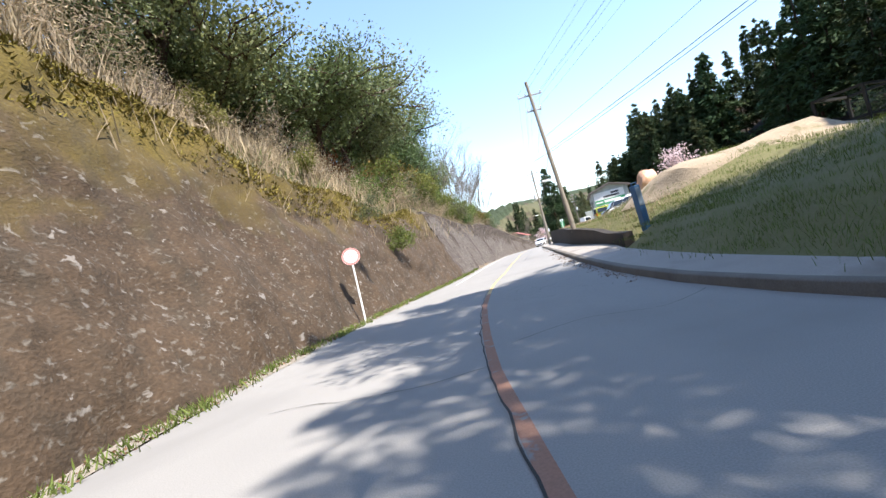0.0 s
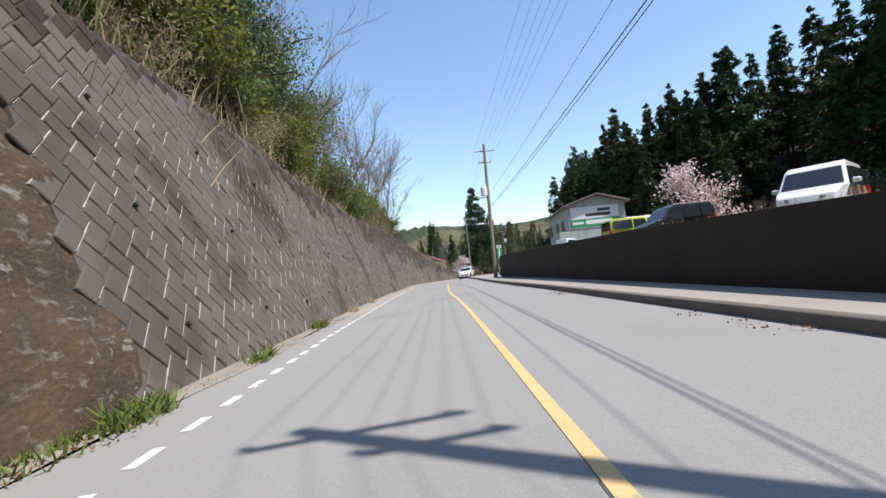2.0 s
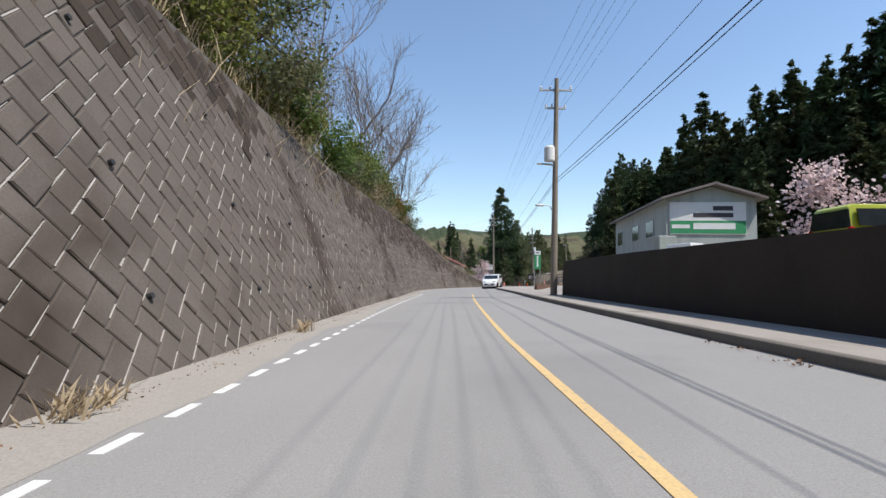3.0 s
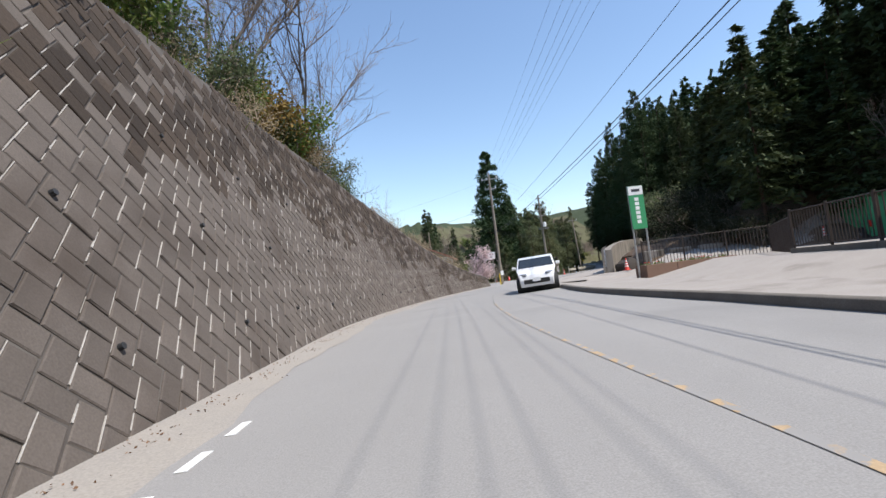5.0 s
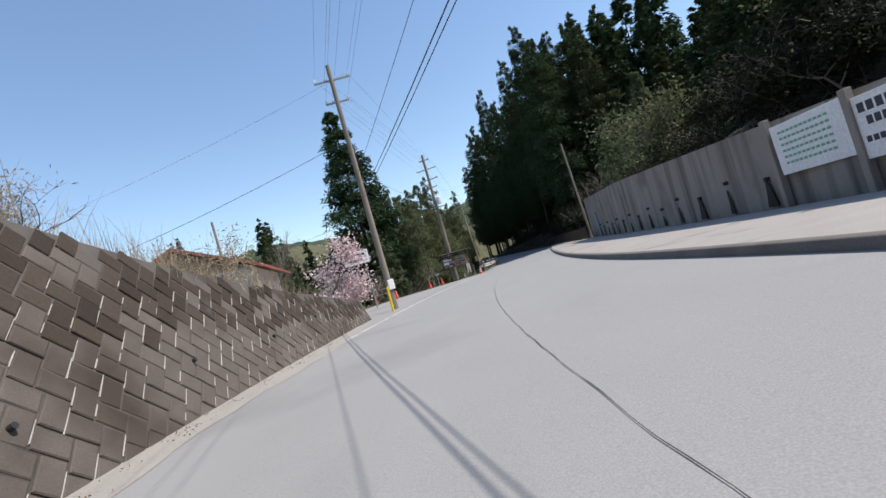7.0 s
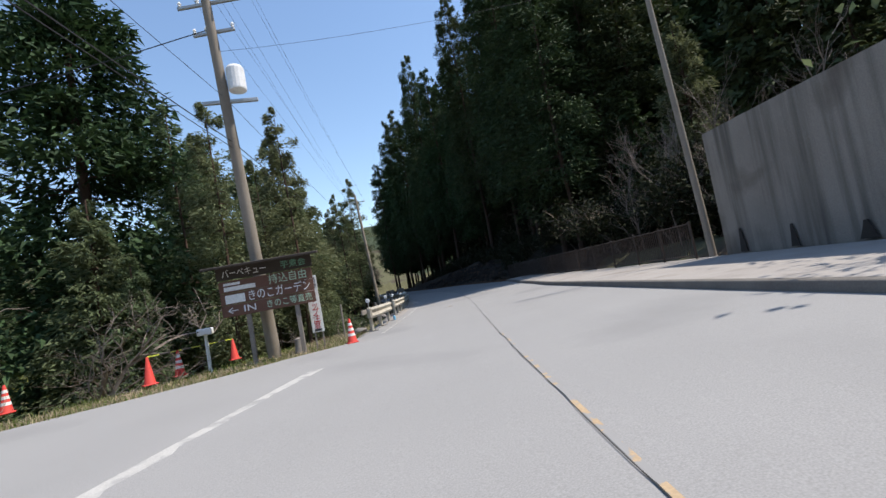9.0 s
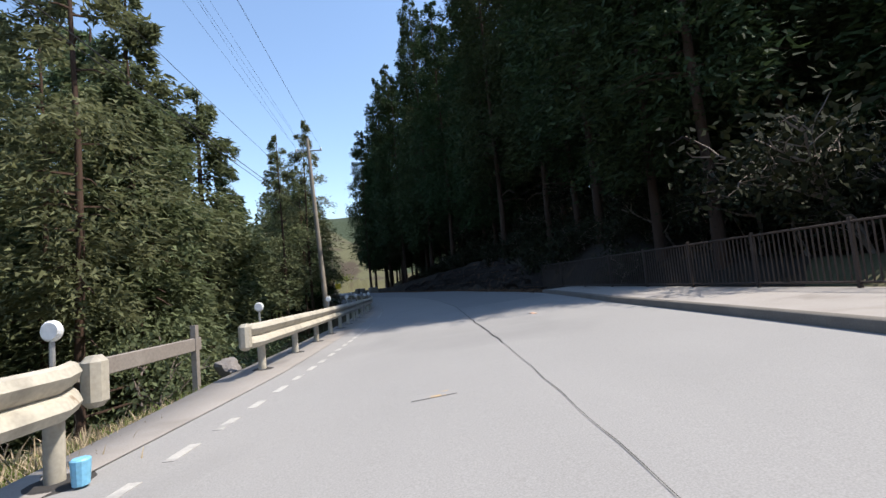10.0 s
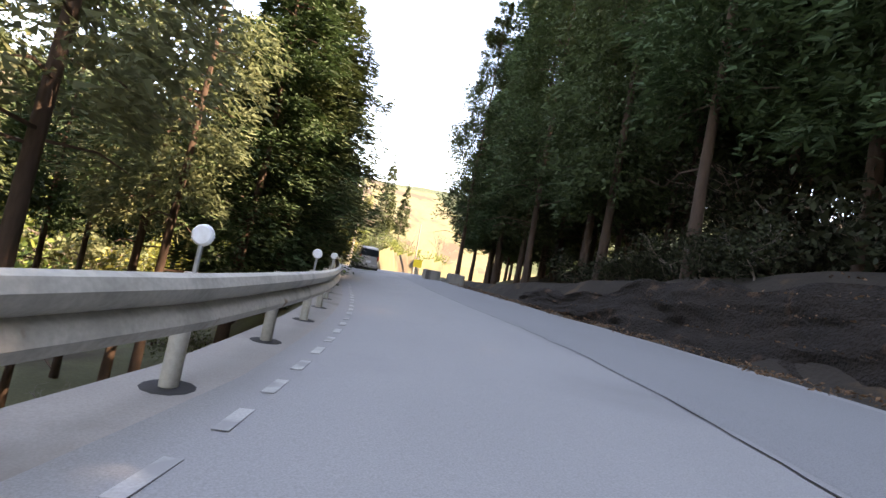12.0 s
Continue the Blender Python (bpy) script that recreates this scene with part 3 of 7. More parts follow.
# ---- road ----
rs_ = np.arange(-55, 330, 1.0)
lft, krb = along(LEFT_D, rs_), along(KERB_D, rs_)
fr = np.linspace(0, 1, 9)
co, fa = ribbon(rs_, [(lft + (krb - lft) * f, road_z(rs_, lft + (krb - lft) * f)) for f in fr])
road_mesh = quick_mesh("road", co, fa)
road_mesh.shade_smooth()
uv_layer = road_mesh.uv_layers.new(name="UVMap")
uv_co = np.stack([np.repeat(rs_, 9), (lft[:, None] + (krb - lft)[:, None] * fr[None]).ravel()], 1)
loop_v = np.zeros(len(road_mesh.loops), dtype=np.int32)
road_mesh.loops.foreach_get("vertex_index", loop_v)
uv_layer.data.foreach_set("uv", uv_co[loop_v].astype(np.float32).ravel())
solid("road", road_mesh, ASPHALT, "pale grey worn asphalt road with fine cracks", "road", kind="structure")


def strip(name, s, d, width, mat, up, label, category, kind="structure"):
    co, fa = ribbon(s, [(d - width / 2, road_z(s, d - width / 2) + up), (d + width / 2, road_z(s, d + width / 2) + up)])
    return solid(name, quick_mesh(name, co, fa), mat, label, category, kind=kind)


ys = np.arange(12.5, 72.5, 0.5)
strip("yellow_center_line", ys, along(YEL_D, ys), 0.1, YELLOW, 0.006, "worn yellow centre line painted on the asphalt", "road line")
ys = np.arange(-50, 13, 0.5)
strip("faded_center_line", ys, along(YEL_D, ys), 0.12, FADED, 0.006, "faded brownish remains of the centre line", "road line")
for a, b, w in ((72.4, 87, 0.07), (118, 139, 0.045)):
    ys = np.arange(a, b, 0.5)
    strip("chipped_center_line", ys, along(YEL_D, ys) + 0.03, w, CHIPPED, 0.006, "chipped orange remains of the centre line", "road line")
ys = np.arange(112, 139.5, 0.5)
EDGE_D = [(24, -2.2), (30, -2.05), (39, -2.15), (50, -2.0), (76, -1.85), (112, -3.75), (123, -3.5), (128, -3.3), (134, -2.9), (139, -2.45), (142, -2.15), (150, -2.08), (157, -2.0), (162, -1.9), (166, -1.77), (170.7, -1.56), (174, -1.36), (176, -1.23), (180, -0.93), (183, -0.96), (190, -1.1), (205, -1.5), (330, -1.6)]
strip("edge_line_solid", ys, along(EDGE_D, ys) - 0.1, 0.26, WORNWHITE, 0.006, "worn solid white edge line", "road line")


def dashes(a, b, label, mat):
    """A broken edge line, dash by dash."""
    top = thing("edge_line", label, "road line", kind="structure")
    g = Geo().box(-0.047, 0.047, -0.19, 0.19, 0.0, 0.005)
    me = g.mesh("dash")
    me.materials.append(mat)
    n = int((b - a) / 0.74)
    for i in range(n):
        s = a + 0.74 * i
        d = float(along(EDGE_D, s))
        m = stand(s, d, 0.003, turn=-math.degrees(math.atan2(float(along(EDGE_D, s + 1)) - d, 1.0)))
        m = m @ pose(0, 0, 0, 0, -math.degrees(math.atan(float(road_z(s, d + 0.5) - road_z(s, d - 0.5)))), 0)
        part("dash", me, mat, top, m=m)


dashes(23.5, 76.6, "broken white edge line of short dashes beside the block wall", WHITE)
dashes(144.6, 196, "broken white edge line of short dashes beside the guard rail", WORNWHITE)


def crack(name, pts, width, label, mat=None, wob=0.12, seed=3):
    """A sealed crack through stations and offsets, with an uneven edge."""
    q = random.Random(seed)
    p = spline(np.array(pts, dtype=float), 0.25)
    l, r = [], []
    for i, (s, d) in enumerate(p):
        w = width * q.uniform(0.5, 1.2) / 2
        t = p[min(i + 1, len(p) - 1)] - p[max(i - 1, 0)]
        t = t / (np.hypot(*t) + 1e-9)
        o = wob * noise.noise(Vector((s * 1.7, d * 1.7, seed)))
        c = (s - t[1] * o, d + t[0] * o)
        for out, k in ((l, -w), (r, w)):
            out.append(tuple(at(c[0] - t[1] * k, c[1] + t[0] * k, 0.009)))
    g = Geo()
    n = len(l)
    g.add(l + r, [(i, i + 1, n + i + 1, n + i) for i in range(n - 1)])
    return solid(name, g, mat or CRACK, label, "crack", kind="structure")


cs = [(s, float(along(YEL_D, s)) - 0.075) for s in range(-10, 17, 3)]
crack("center_crack", cs, 0.018, "dark crack along the centre of the road", wob=0.05)
crack("center_crack", [(s, float(along(YEL_D, s)) - 0.07) for s in range(16, 33, 3)], 0.007, "thin dark crack in the centre line", wob=0.04, seed=7)
crack("center_crack", [(s, float(along(YEL_D, s))) for s in range(84, 158, 4)], 0.008, "long dark joint along the centre of the road", wob=0.03)
crack("center_crack", [(s, float(along(YEL_D, s))) for s in range(154, 202, 4)], 0.026, "long dark joint along the centre of the road", wob=0.06)
crack("cross_crack", [(4.7, 0.0), (4.5, -0.8), (4.7, -1.6), (4.9, -2.5)], 0.014, "branching dark crack across the lane")
crack("cross_crack", [(5.6, 0.3), (6.0, 1.3), (5.6, 2.2), (6.1, 2.9)], 0.009, "branching dark crack across the lane", seed=5)
crack("cross_crack", [(12.0, 0.6), (12.9, 1.2), (13.0, 1.7), (13.8, 2.1), (14.0, 2.6)], 0.008, "branching dark crack across the lane", seed=6)
crack("cross_crack", [(13.5, 1.0), (14.6, 1.5), (15.4, 1.6)], 0.01, "branching dark crack across the lane", seed=8)
for i, (a, b) in enumerate(((9.6, 0.55), (10.3, 1.3), (11.2, 0.9), (12.4, 1.9), (9.2, 1.7), (13.4, 2.4))):
    q = random.Random(60 + i)
    crack("craze_crack", [(a, b), (a + q.uniform(0.2, 0.5), b + q.uniform(0.0, 0.4)), (a + q.uniform(0.3, 0.8), b + q.uniform(0.4, 0.9)), (a + q.uniform(0.5, 1.4), b + q.uniform(0.7, 1.3))], 0.006, "fine branching crack in the worn lane", wob=0.3, seed=60 + i)
    crack("craze_crack", [(a + 0.2, b + 0.1), (a - q.uniform(0.1, 0.5), b + q.uniform(0.3, 0.6)), (a - q.uniform(0.3, 0.9), b + q.uniform(0.5, 0.9))], 0.007, "fine branching crack in the worn lane", wob=0.3, seed=80 + i)
crack("tar_seam", [(99.6, 0.5), (97.6, 1.05), (95.8, 1.5), (94.3, 1.85), (92.8, 2.6), (91.8, 3.4)], 0.034, "dark tar seam across the junction", wob=0.03, seed=9)
crack("thin_crack", [(168.5, -0.2), (168.2, -0.5), (168.6, -0.65)], 0.02, "thin crack in the lane", seed=12)
crack("thin_crack", [(163.0, -1.2), (165.0, -1.1), (167.0, -0.95), (169.0, -0.6)], 0.006, "thin crack along the lane", seed=13)


ns = np.arange(164, 214, 1.0)
nl, nr = along(YEL_D, ns) + 0.03, along(KERB_D, ns) - 0.25
co, fa = ribbon(ns, [(nl + (nr - nl) * f, road_z(ns, nl + (nr - nl) * f) + 0.004) for f in (0, 0.5, 1)])
solid("resurfaced_lane", quick_mesh("resurfaced_lane", co, fa), NEWASPHALT, "slightly darker resurfaced lane of the road", "road", kind="structure")


def loft_wall(name, s, base_d, top, batter, mat, label, base_z=-0.3, thick=1.0, steps=8, lump=0.0):
    """A leaning wall with a back and a cap."""
    rows = []
    for f in np.linspace(0, 1, steps):
        z = base_z + (top - base_z) * f
        d = base_d - batter * z
        if lump:
            d = d + np.array([lump * noise.noise(Vector((a * 0.5, f * 3.0, 2.0))) + 0.4 * lump * noise.noise(Vector((a * 1.7, f * 9.0, 5.0))) + 0.22 * lump * noise.noise(Vector((a * 4.0, f * 20.0, 8.0))) for a in s])
        rows.append((d, z))
    tz = top
    rows += [(base_d - batter * tz - math.copysign(thick, batter if batter else 1), tz), (base_d - batter * tz - math.copysign(thick, batter if batter else 1), np.full(s.shape, base_z))]
    co, fa = ribbon(s, rows)
    k = len(rows)
    # close both ends
    ends = []
    for o in (0, len(co) - k):
        ends += [(o + j, o + j + 1, o + k - 2, o + k - 1) if j == k - 4 else (o + j, o + j + 1, o + k - 1, o + k - 1) for j in range(k - 3)]
    me = bpy.data.meshes.new(name)
    me.from_pydata([tuple(float(c) for c in v) for v in co], [], [tuple(int(c) for c in f) for f in fa] + [f[:3] if f[2] == f[3] else f for f in ends])
    me.shade_smooth()
    me.set_sharp_from_angle(angle=radians(50))
    return solid(name, me, mat, label, "wall", kind="structure")


s1 = np.arange(-40, 34.2, 0.22)
loft_wall("wall_slope", s1, along(WALL_D, s1), along(WALL_H, s1) + 0.25 * np.sin(s1 * 0.7), BATTER + 0.02, SHOTCRETE, "leaning brown mossy sprayed concrete slope wall with pale patches", lump=0.3, steps=38)
s2 = np.arange(34.0, 119, 0.5)
loft_wall("wall_blocks", s2, along(WALL_D, s2), along(WALL_H, s2), BATTER, MORTAR, "leaning retaining wall of diagonally laid grey concrete blocks", steps=6)
s3 = np.arange(14.8, 65.2, 0.5)
loft_wall("wall_parking", s3, along(RWALL_D, s3), along(RWALL_Z, s3), -0.03, DARKWALL, "blackened concrete retaining wall below the car park", base_z=0.0, thick=0.3, steps=4)
s4 = np.r_[102.3, np.arange(103, 143.6, 0.5), 143.7]
CW_D = [(102, 7.0), (110, 7.3), (144, 8.15)]
CW_Z = [(102, 1.85), (110, 2.3), (125, 3.2), (144, 4.0)]
loft_wall("wall_grey", s4, along(CW_D, s4), along(CW_Z, s4), -0.02, CONCRETE, "tall weathered grey concrete retaining wall with streaks", base_z=0.0, thick=0.4, steps=4)


def kerb_run(a, b):
    s = np.arange(a, b, 0.5)
    d = along(KERB_D, s)
    z = road_z(s, d)
    # the kerb dips to the road at the yard's entrance
    lift = np.clip(np.minimum(np.abs(s - 91.2), np.abs(s - 97.6)) / 0.9, 0.03, 1)
    rows = [(d, z - 0.2), (d, z + 0.115 * lift), (d + 0.02, z + 0.135 * lift), (d + 0.17, z + 0.135 * lift)]
    co, fa = ribbon(s, rows)
    solid("kerb", quick_mesh("kerb", co, fa), KERB, "grey concrete kerb with a dark worn face", "kerb", kind="structure")
    wide = along([(-60, 4.3), (8, 3.95), (14, 4.2), (16, 4.45), (30, 4.7), (40, 5.25), (50, 5.65), (65, 6.0), (94, 5.8), (99.5, 5.6), (104, 6.9), (110, 7.25), (143, 8.1), (146, 7.8), (156, 6.9), (170, 6.5)], s)
    rows = [(d + 0.17, z + 0.131 * lift), (d + 0.17 + (wide - d - 0.17) * 0.5, z + 0.15 * lift), (wide, z + 0.17 * lift)]
    co, fa = ribbon(s, rows)
    solid("pavement", quick_mesh("pavement", co, fa), PAVING, "pale asphalt pavement behind the kerb", "pavement", kind="structure")


kerb_run(-50, 91.6)
kerb_run(97.6, 166)


# ---- the open yard on the right ----
yd = np.arange(65.5, 103.2, 0.5)
wide = along([(65, 6.0), (90.5, 5.82), (91.2, 3.86), (97.7, 3.66), (98.4, 5.6), (103, 6.9)], yd)
zr = road_z(yd, along(KERB_D, yd)) + 0.168 * np.clip(np.maximum(91.2 - yd, yd - 97.6) / 0.9, 0.024, 1)
# the yard falls a little behind the pavement
sink = 0.25 * np.clip((yd - 68) / 6, 0, 1) * np.clip((101.5 - yd) / 4, 0, 1)
rows = [(wide, zr)] + [(wide + k, np.maximum(zr + 0.008 * k - sink * min(1, k / 2.2), land(yd, wide + k) + 0.07)) for k in (1.0, 2.2, 4.0, 7.0, 10.0, 14.0, 18.0)]
co, fa = ribbon(yd, rows)
yard_mesh = quick_mesh("yard", co, fa)
yard_mesh.shade_smooth()
solid("yard", yard_mesh, PAVING, "pale sandy yard and driveway beside the road", "yard", kind="structure")

# ---- trees ----


def leaf_cards(centres, size, spread, per, aspect=0.45, droop=0.0, outward=None, seed=1):
    """Small leaves scattered round centres. Returns vertices and faces."""
    r = np.random.default_rng(seed)
    c = np.repeat(centres, per, axis=0)
    n = len(c)
    c = c + np.clip(r.normal(0, 1, (n, 3)), -1.6, 1.6) * spread
    a = r.normal(0, 1, (n, 3))
    if outward is not None:
        a = a * 0.6 + np.repeat(outward, per, axis=0)
    a[:, 2] -= droop
    a /= np.linalg.norm(a, axis=1)[:, None]
    b = np.cross(a, r.normal(0, 1, (n, 3)))
    b /= np.linalg.norm(b, axis=1)[:, None] + 1e-9
    L = size * r.uniform(0.6, 1.4, (n, 1))
    p0, p1 = c - a * L * 0.5, c + a * L * 0.5
    w = b * L * aspect * 0.5
    mid = c + np.cross(a, b) * L * 0.12
    co = np.stack([p0, mid - w, p1, mid + w], 1).reshape(-1, 3)
    return co, np.arange(n * 4).reshape(-1, 4)


def conifer_mesh(h, r, low, branches, per, size, seed, pointed=1.0, aspect=0.3):
    """Crown of a cedar or cypress: branches that sweep out, each a flat frond of pointed needle sprays."""
    q = np.random.default_rng(seed)
    f = q.beta(1.0, 1.35, branches)
    prof = np.power(np.clip(1 - f, 0, 1), 0.75 * pointed) * np.clip(0.55 + 2.2 * f, 0, 1)
    ang = q.uniform(0, 2 * math.pi, branches)
    lob = 1 + 0.2 * np.sin(3 * ang + seed) + 0.15 * np.sin(42 * f + ang)
    reach = r * prof * lob * q.uniform(0.65, 1.1, branches) + 0.25
    n = branches * per
    f, ang, reach = (np.repeat(a, per) for a in (f, ang, reach))
    u = np.sqrt(q.uniform(0.05, 1.0, n))
    side = np.clip(q.normal(0, 1, n), -1.8, 1.8)
    lat = side * 0.27 * reach * (1.15 - 0.7 * u)
    out = np.stack([np.cos(ang), np.sin(ang), np.zeros(n)], 1)
    across = np.stack([-np.sin(ang), np.cos(ang), np.zeros(n)], 1)
    z = low + (h - low) * f + reach * u * (0.35 * f - 0.02) - 0.24 * reach * u * u + q.normal(0, 1, n) * (0.08 + 0.07 * reach)
    c = out * (u * reach)[:, None] + across * lat[:, None]
    c[:, 2] = z
    a = out * 0.8 + across * (0.5 * side)[:, None] + q.normal(0, 0.4, (n, 3))
    a[:, 2] -= 0.25
    a /= np.linalg.norm(a, axis=1)[:, None]
    b = np.cross(a, q.normal(0, 1, (n, 3)) + np.array([0, 0, 1.2]))
    b /= np.linalg.norm(b, axis=1)[:, None] + 1e-9
    L = size * q.uniform(0.55, 1.4, (n, 1))
    w = b * L * aspect * 0.5
    co = np.stack([c - a * L * 0.4 - w, c - a * L * 0.4 + w, c + a * L * 0.6], 1).reshape(-1, 3)
    return quick_mesh("crown", co, np.arange(n * 3).reshape(-1, 3))


def trunk_mesh(h, r, seed, bare_low=0.0, limbs=10, limb_len=1.6):
    q = random.Random(seed)
    g = Geo()
    n = 7
    g.tube([(0.06 * h * 0.05 * math.sin(i * 1.3 + seed), 0.05 * h * 0.05 * math.cos(i + seed), -0.6 + (h + 0.4) * i / n) for i in range(n + 1)],
           [r * (1.25 if i == 0 else 1) * (1 - 0.88 * i / n) for i in range(n + 1)], 8)
    for i in range(limbs):
        z = h * (0.12 + 0.75 * q.random())
        a, L = q.random() * 6.283, limb_len * (1.1 - z / h) * q.uniform(0.6, 1.3)
        g.tube([(0, 0, z), (math.cos(a) * L * 0.6, math.sin(a) * L * 0.6, z + 0.05 * L), (math.cos(a) * L, math.sin(a) * L, z - 0.1 * L)], [0.045, 0.03, 0.012], 4)
    return smooth(g.mesh("trunk"), 60)


def branchy(seed, h, r, depth=4, spread=0.7, kids=3, thin=0.62, lean=(0, 0, 0), gnarl=0.25, sides=4, twigs=None):
    """Bare limbs that fork; returns a Geo and the tips."""
    q = random.Random(seed)
    g, tips = Geo(), []
    fine = g if twigs is None else twigs

    def grow(p, d, L, rad, k):
        pts, dd = [p], d
        for _ in range(3):
            dd = (dd + Vector((q.gauss(0, gnarl), q.gauss(0, gnarl), q.gauss(0.05, gnarl * 0.7)))).normalized()
            pts.append(pts[-1] + dd * L / 3)
        (g if k > 1 else fine).tube(pts, [rad, rad * 0.85, rad * 0.72, rad * 0.6], sides if k > 1 else 3, cap=False)
        if k == 0:
            tips.append((pts[-1], dd))
            return
        for i in range(kids + (q.random() < 0.4)):
            nd = (dd + Vector((q.gauss(0, spread), q.gauss(0, spread), q.gauss(0.12, spread * 0.6)))).normalized()
            j = q.choice((1, 2, 3, 3))
            grow(pts[j], nd, L * q.uniform(0.5, 0.8), rad * thin * (0.8 if j < 3 else 1), k - 1)
            if k <= 2:
                tips.append((pts[j], nd))

    grow(Vector((0, 0, -0.3)), (Vector((0, 0, 1)) + Vector(lean)).normalized(), h * 0.45, r, depth)
    return g, tips


def crown_on(tips, size, per, spread, seed, aspect=0.6, squash=1.0):
    cen = np.array([tuple(p) for p, _ in tips])
    out = np.array([tuple(d) for _, d in tips])
    return quick_mesh("crown", *leaf_cards(cen, size, np.array([[spread, spread, spread * squash]]), per, aspect, 0.1, out, seed))


def make_tree(name, trunk, crown, bark, leaf, label, category="tree", crown_name="crown"):
    """A tree to copy, standing far below the ground until it is placed."""
    top = thing(name, label, category)
    part("trunk", trunk, bark, top)
    if crown is not None:
        ob = part(crown_name, crown, leaf, top)
        if crown_name == "twigs":
            tagged(ob, kind="stuff")
    return top


PLACED = set()


def plant(kind, x, y, z, size=1.0, turn=None, tall=1.0, lean=0.0):
    """Stand a copy of a tree somewhere; the first one is moved there itself."""
    m = pose(x, y, z, lean, 0, random.uniform(0, 360) if turn is None else turn)
    ob = kind if kind.name not in PLACED else copy_thing(kind, m)
    PLACED.add(kind.name)
    PLACED.add(ob.name)
    ob.matrix_basis = m @ Matrix.Diagonal((size, size, size * tall, 1))
    return ob


CEDAR_LABEL = "tall dark green cedar with a straight reddish trunk"
cedars = [make_tree("cedar_tree", trunk_mesh(19 + 2 * i, 0.2, i, limbs=12), conifer_mesh(19 + 2 * i, 3.1 + 0.2 * i, 3.0 + 0.8 * i, 170, 26, 0.7, 30 + i, 1.0, 0.42), BARK, CEDAR, CEDAR_LABEL) for i in range(3)]
near = [make_tree("cedar_tree", trunk_mesh(23 + 2 * i, 0.19, i, limbs=40, limb_len=2.4), conifer_mesh(23 + 2 * i, 3.5 + 0.2 * i, 3.2 + 1.8 * i, 250, 110, 0.27, 130 + i, 0.8, 0.34), BARK, CEDAR, CEDAR_LABEL) for i in range(2)]
firs = [make_tree("cypress_tree", trunk_mesh(16 + i, 0.28, 10 + i, limbs=40, limb_len=3.0), conifer_mesh(16 + i, 3.6, 1.5, 260, 90, 0.27, 60 + i, 1.0, 0.36), BARK, CYPRESS, "grey-green cypress with drooping branches at the roadside") for i in range(3)]
slim = [make_tree("cedar_tree", trunk_mesh(21 + i, 0.17, 20 + i, limbs=40, limb_len=1.6), conifer_mesh(21 + i, 3.0, 7.5 + i, 150, 100, 0.29, 80 + i, 1.0, 0.34), BARK, CEDAR, "cedar with a tall bare reddish trunk and a high crown") for i in range(2)]
broad = []
for i in range(3):
    g, tips = branchy(40 + i, 9.0, 0.22, 3, 0.8, 4)
    broad.append(make_tree("evergreen_tree", smooth(g.mesh("trunk"), 60), crown_on(tips, 0.17, 52, 0.5, i, 0.55), BARK, BROADLEAF, "dense dark evergreen broadleaf tree on the bank above the wall"))
young = []
for i in range(3):
    g, tips = branchy(50 + i, 4.0, 0.07, 3, 0.85, 4, sides=3)
    young.append(make_tree("leafy_bush", smooth(g.mesh("trunk"), 60), crown_on(tips, 0.2, 10, 0.35, 5 + i, 0.6), TWIG, YOUNGLEAF, "yellow-green bush in young leaf on the bank", "bush", "foliage"))
olive = []
for i in range(2):
    g, tips = branchy(150 + i, 4.2, 0.08, 3, 0.85, 4, sides=3)
    olive.append(make_tree("leafy_bush", smooth(g.mesh("trunk"), 60), crown_on(tips, 0.18, 13, 0.4, 15 + i, 0.5), TWIG, CYPRESS, "dense dull green bush", "bush", "foliage"))
g, tips = branchy(57, 3.6, 0.07, 3, 0.8, 4)
rusty = make_tree("rusty_bush", smooth(g.mesh("trunk"), 60), crown_on(tips, 0.2, 14, 0.4, 9, 0.6), TWIG, RUSTLEAF, "orange-brown leafed bush on the bank", "bush", "foliage")
bares = []
for i in range(3):
    tw = Geo()
    g, tips = branchy(70 + i, 10.5, 0.085, 4, 0.4, 4, 0.6, gnarl=0.16, twigs=tw)
    bares.append(make_tree("bare_tree", smooth(g.mesh("trunk"), 60), tw.mesh("twigs"), TWIG, TWIG, "leafless grey tree with fine spreading twigs", "tree", "twigs"))
thickets = []
for i in range(3):
    tw = Geo()
    g, tips = branchy(80 + i, 3.4, 0.045, 4, 0.95, 3, 0.6, gnarl=0.35, sides=3, twigs=tw)
    thickets.append(make_tree("bare_bush", smooth(g.mesh("stems"), 60), tw.mesh("twigs"), TWIG, TWIG, "tangled leafless grey bush", "bush", "twigs"))
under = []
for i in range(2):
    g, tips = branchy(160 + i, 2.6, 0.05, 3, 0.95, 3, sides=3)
    under.append(make_tree("undergrowth_bush", smooth(g.mesh("stems"), 60), crown_on(tips, 0.2, 9, 0.35, 35 + i, 0.5), TWIG, UNDERLEAF, "low undergrowth below the cedars, woodland shade put into its dark leaf colour", "bush", "foliage"))
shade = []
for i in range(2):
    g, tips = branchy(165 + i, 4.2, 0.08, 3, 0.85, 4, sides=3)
    shade.append(make_tree("evergreen_bush", smooth(g.mesh("trunk"), 60), crown_on(tips, 0.19, 11, 0.4, 45 + i, 0.45), TWIG, UNDERLEAF, "dense evergreen bush at the edge of the woods, shade put into its dark leaf colour", "bush", "foliage"))
old_fir = make_tree("fir_tree", trunk_mesh(25, 0.34, 47, limbs=40, limb_len=3.6), conifer_mesh(25, 5.0, 2.0, 330, 120, 0.38, 147, 0.85, 0.38), BARK, CEDAR, "tall old fir with dense dark drooping branches")
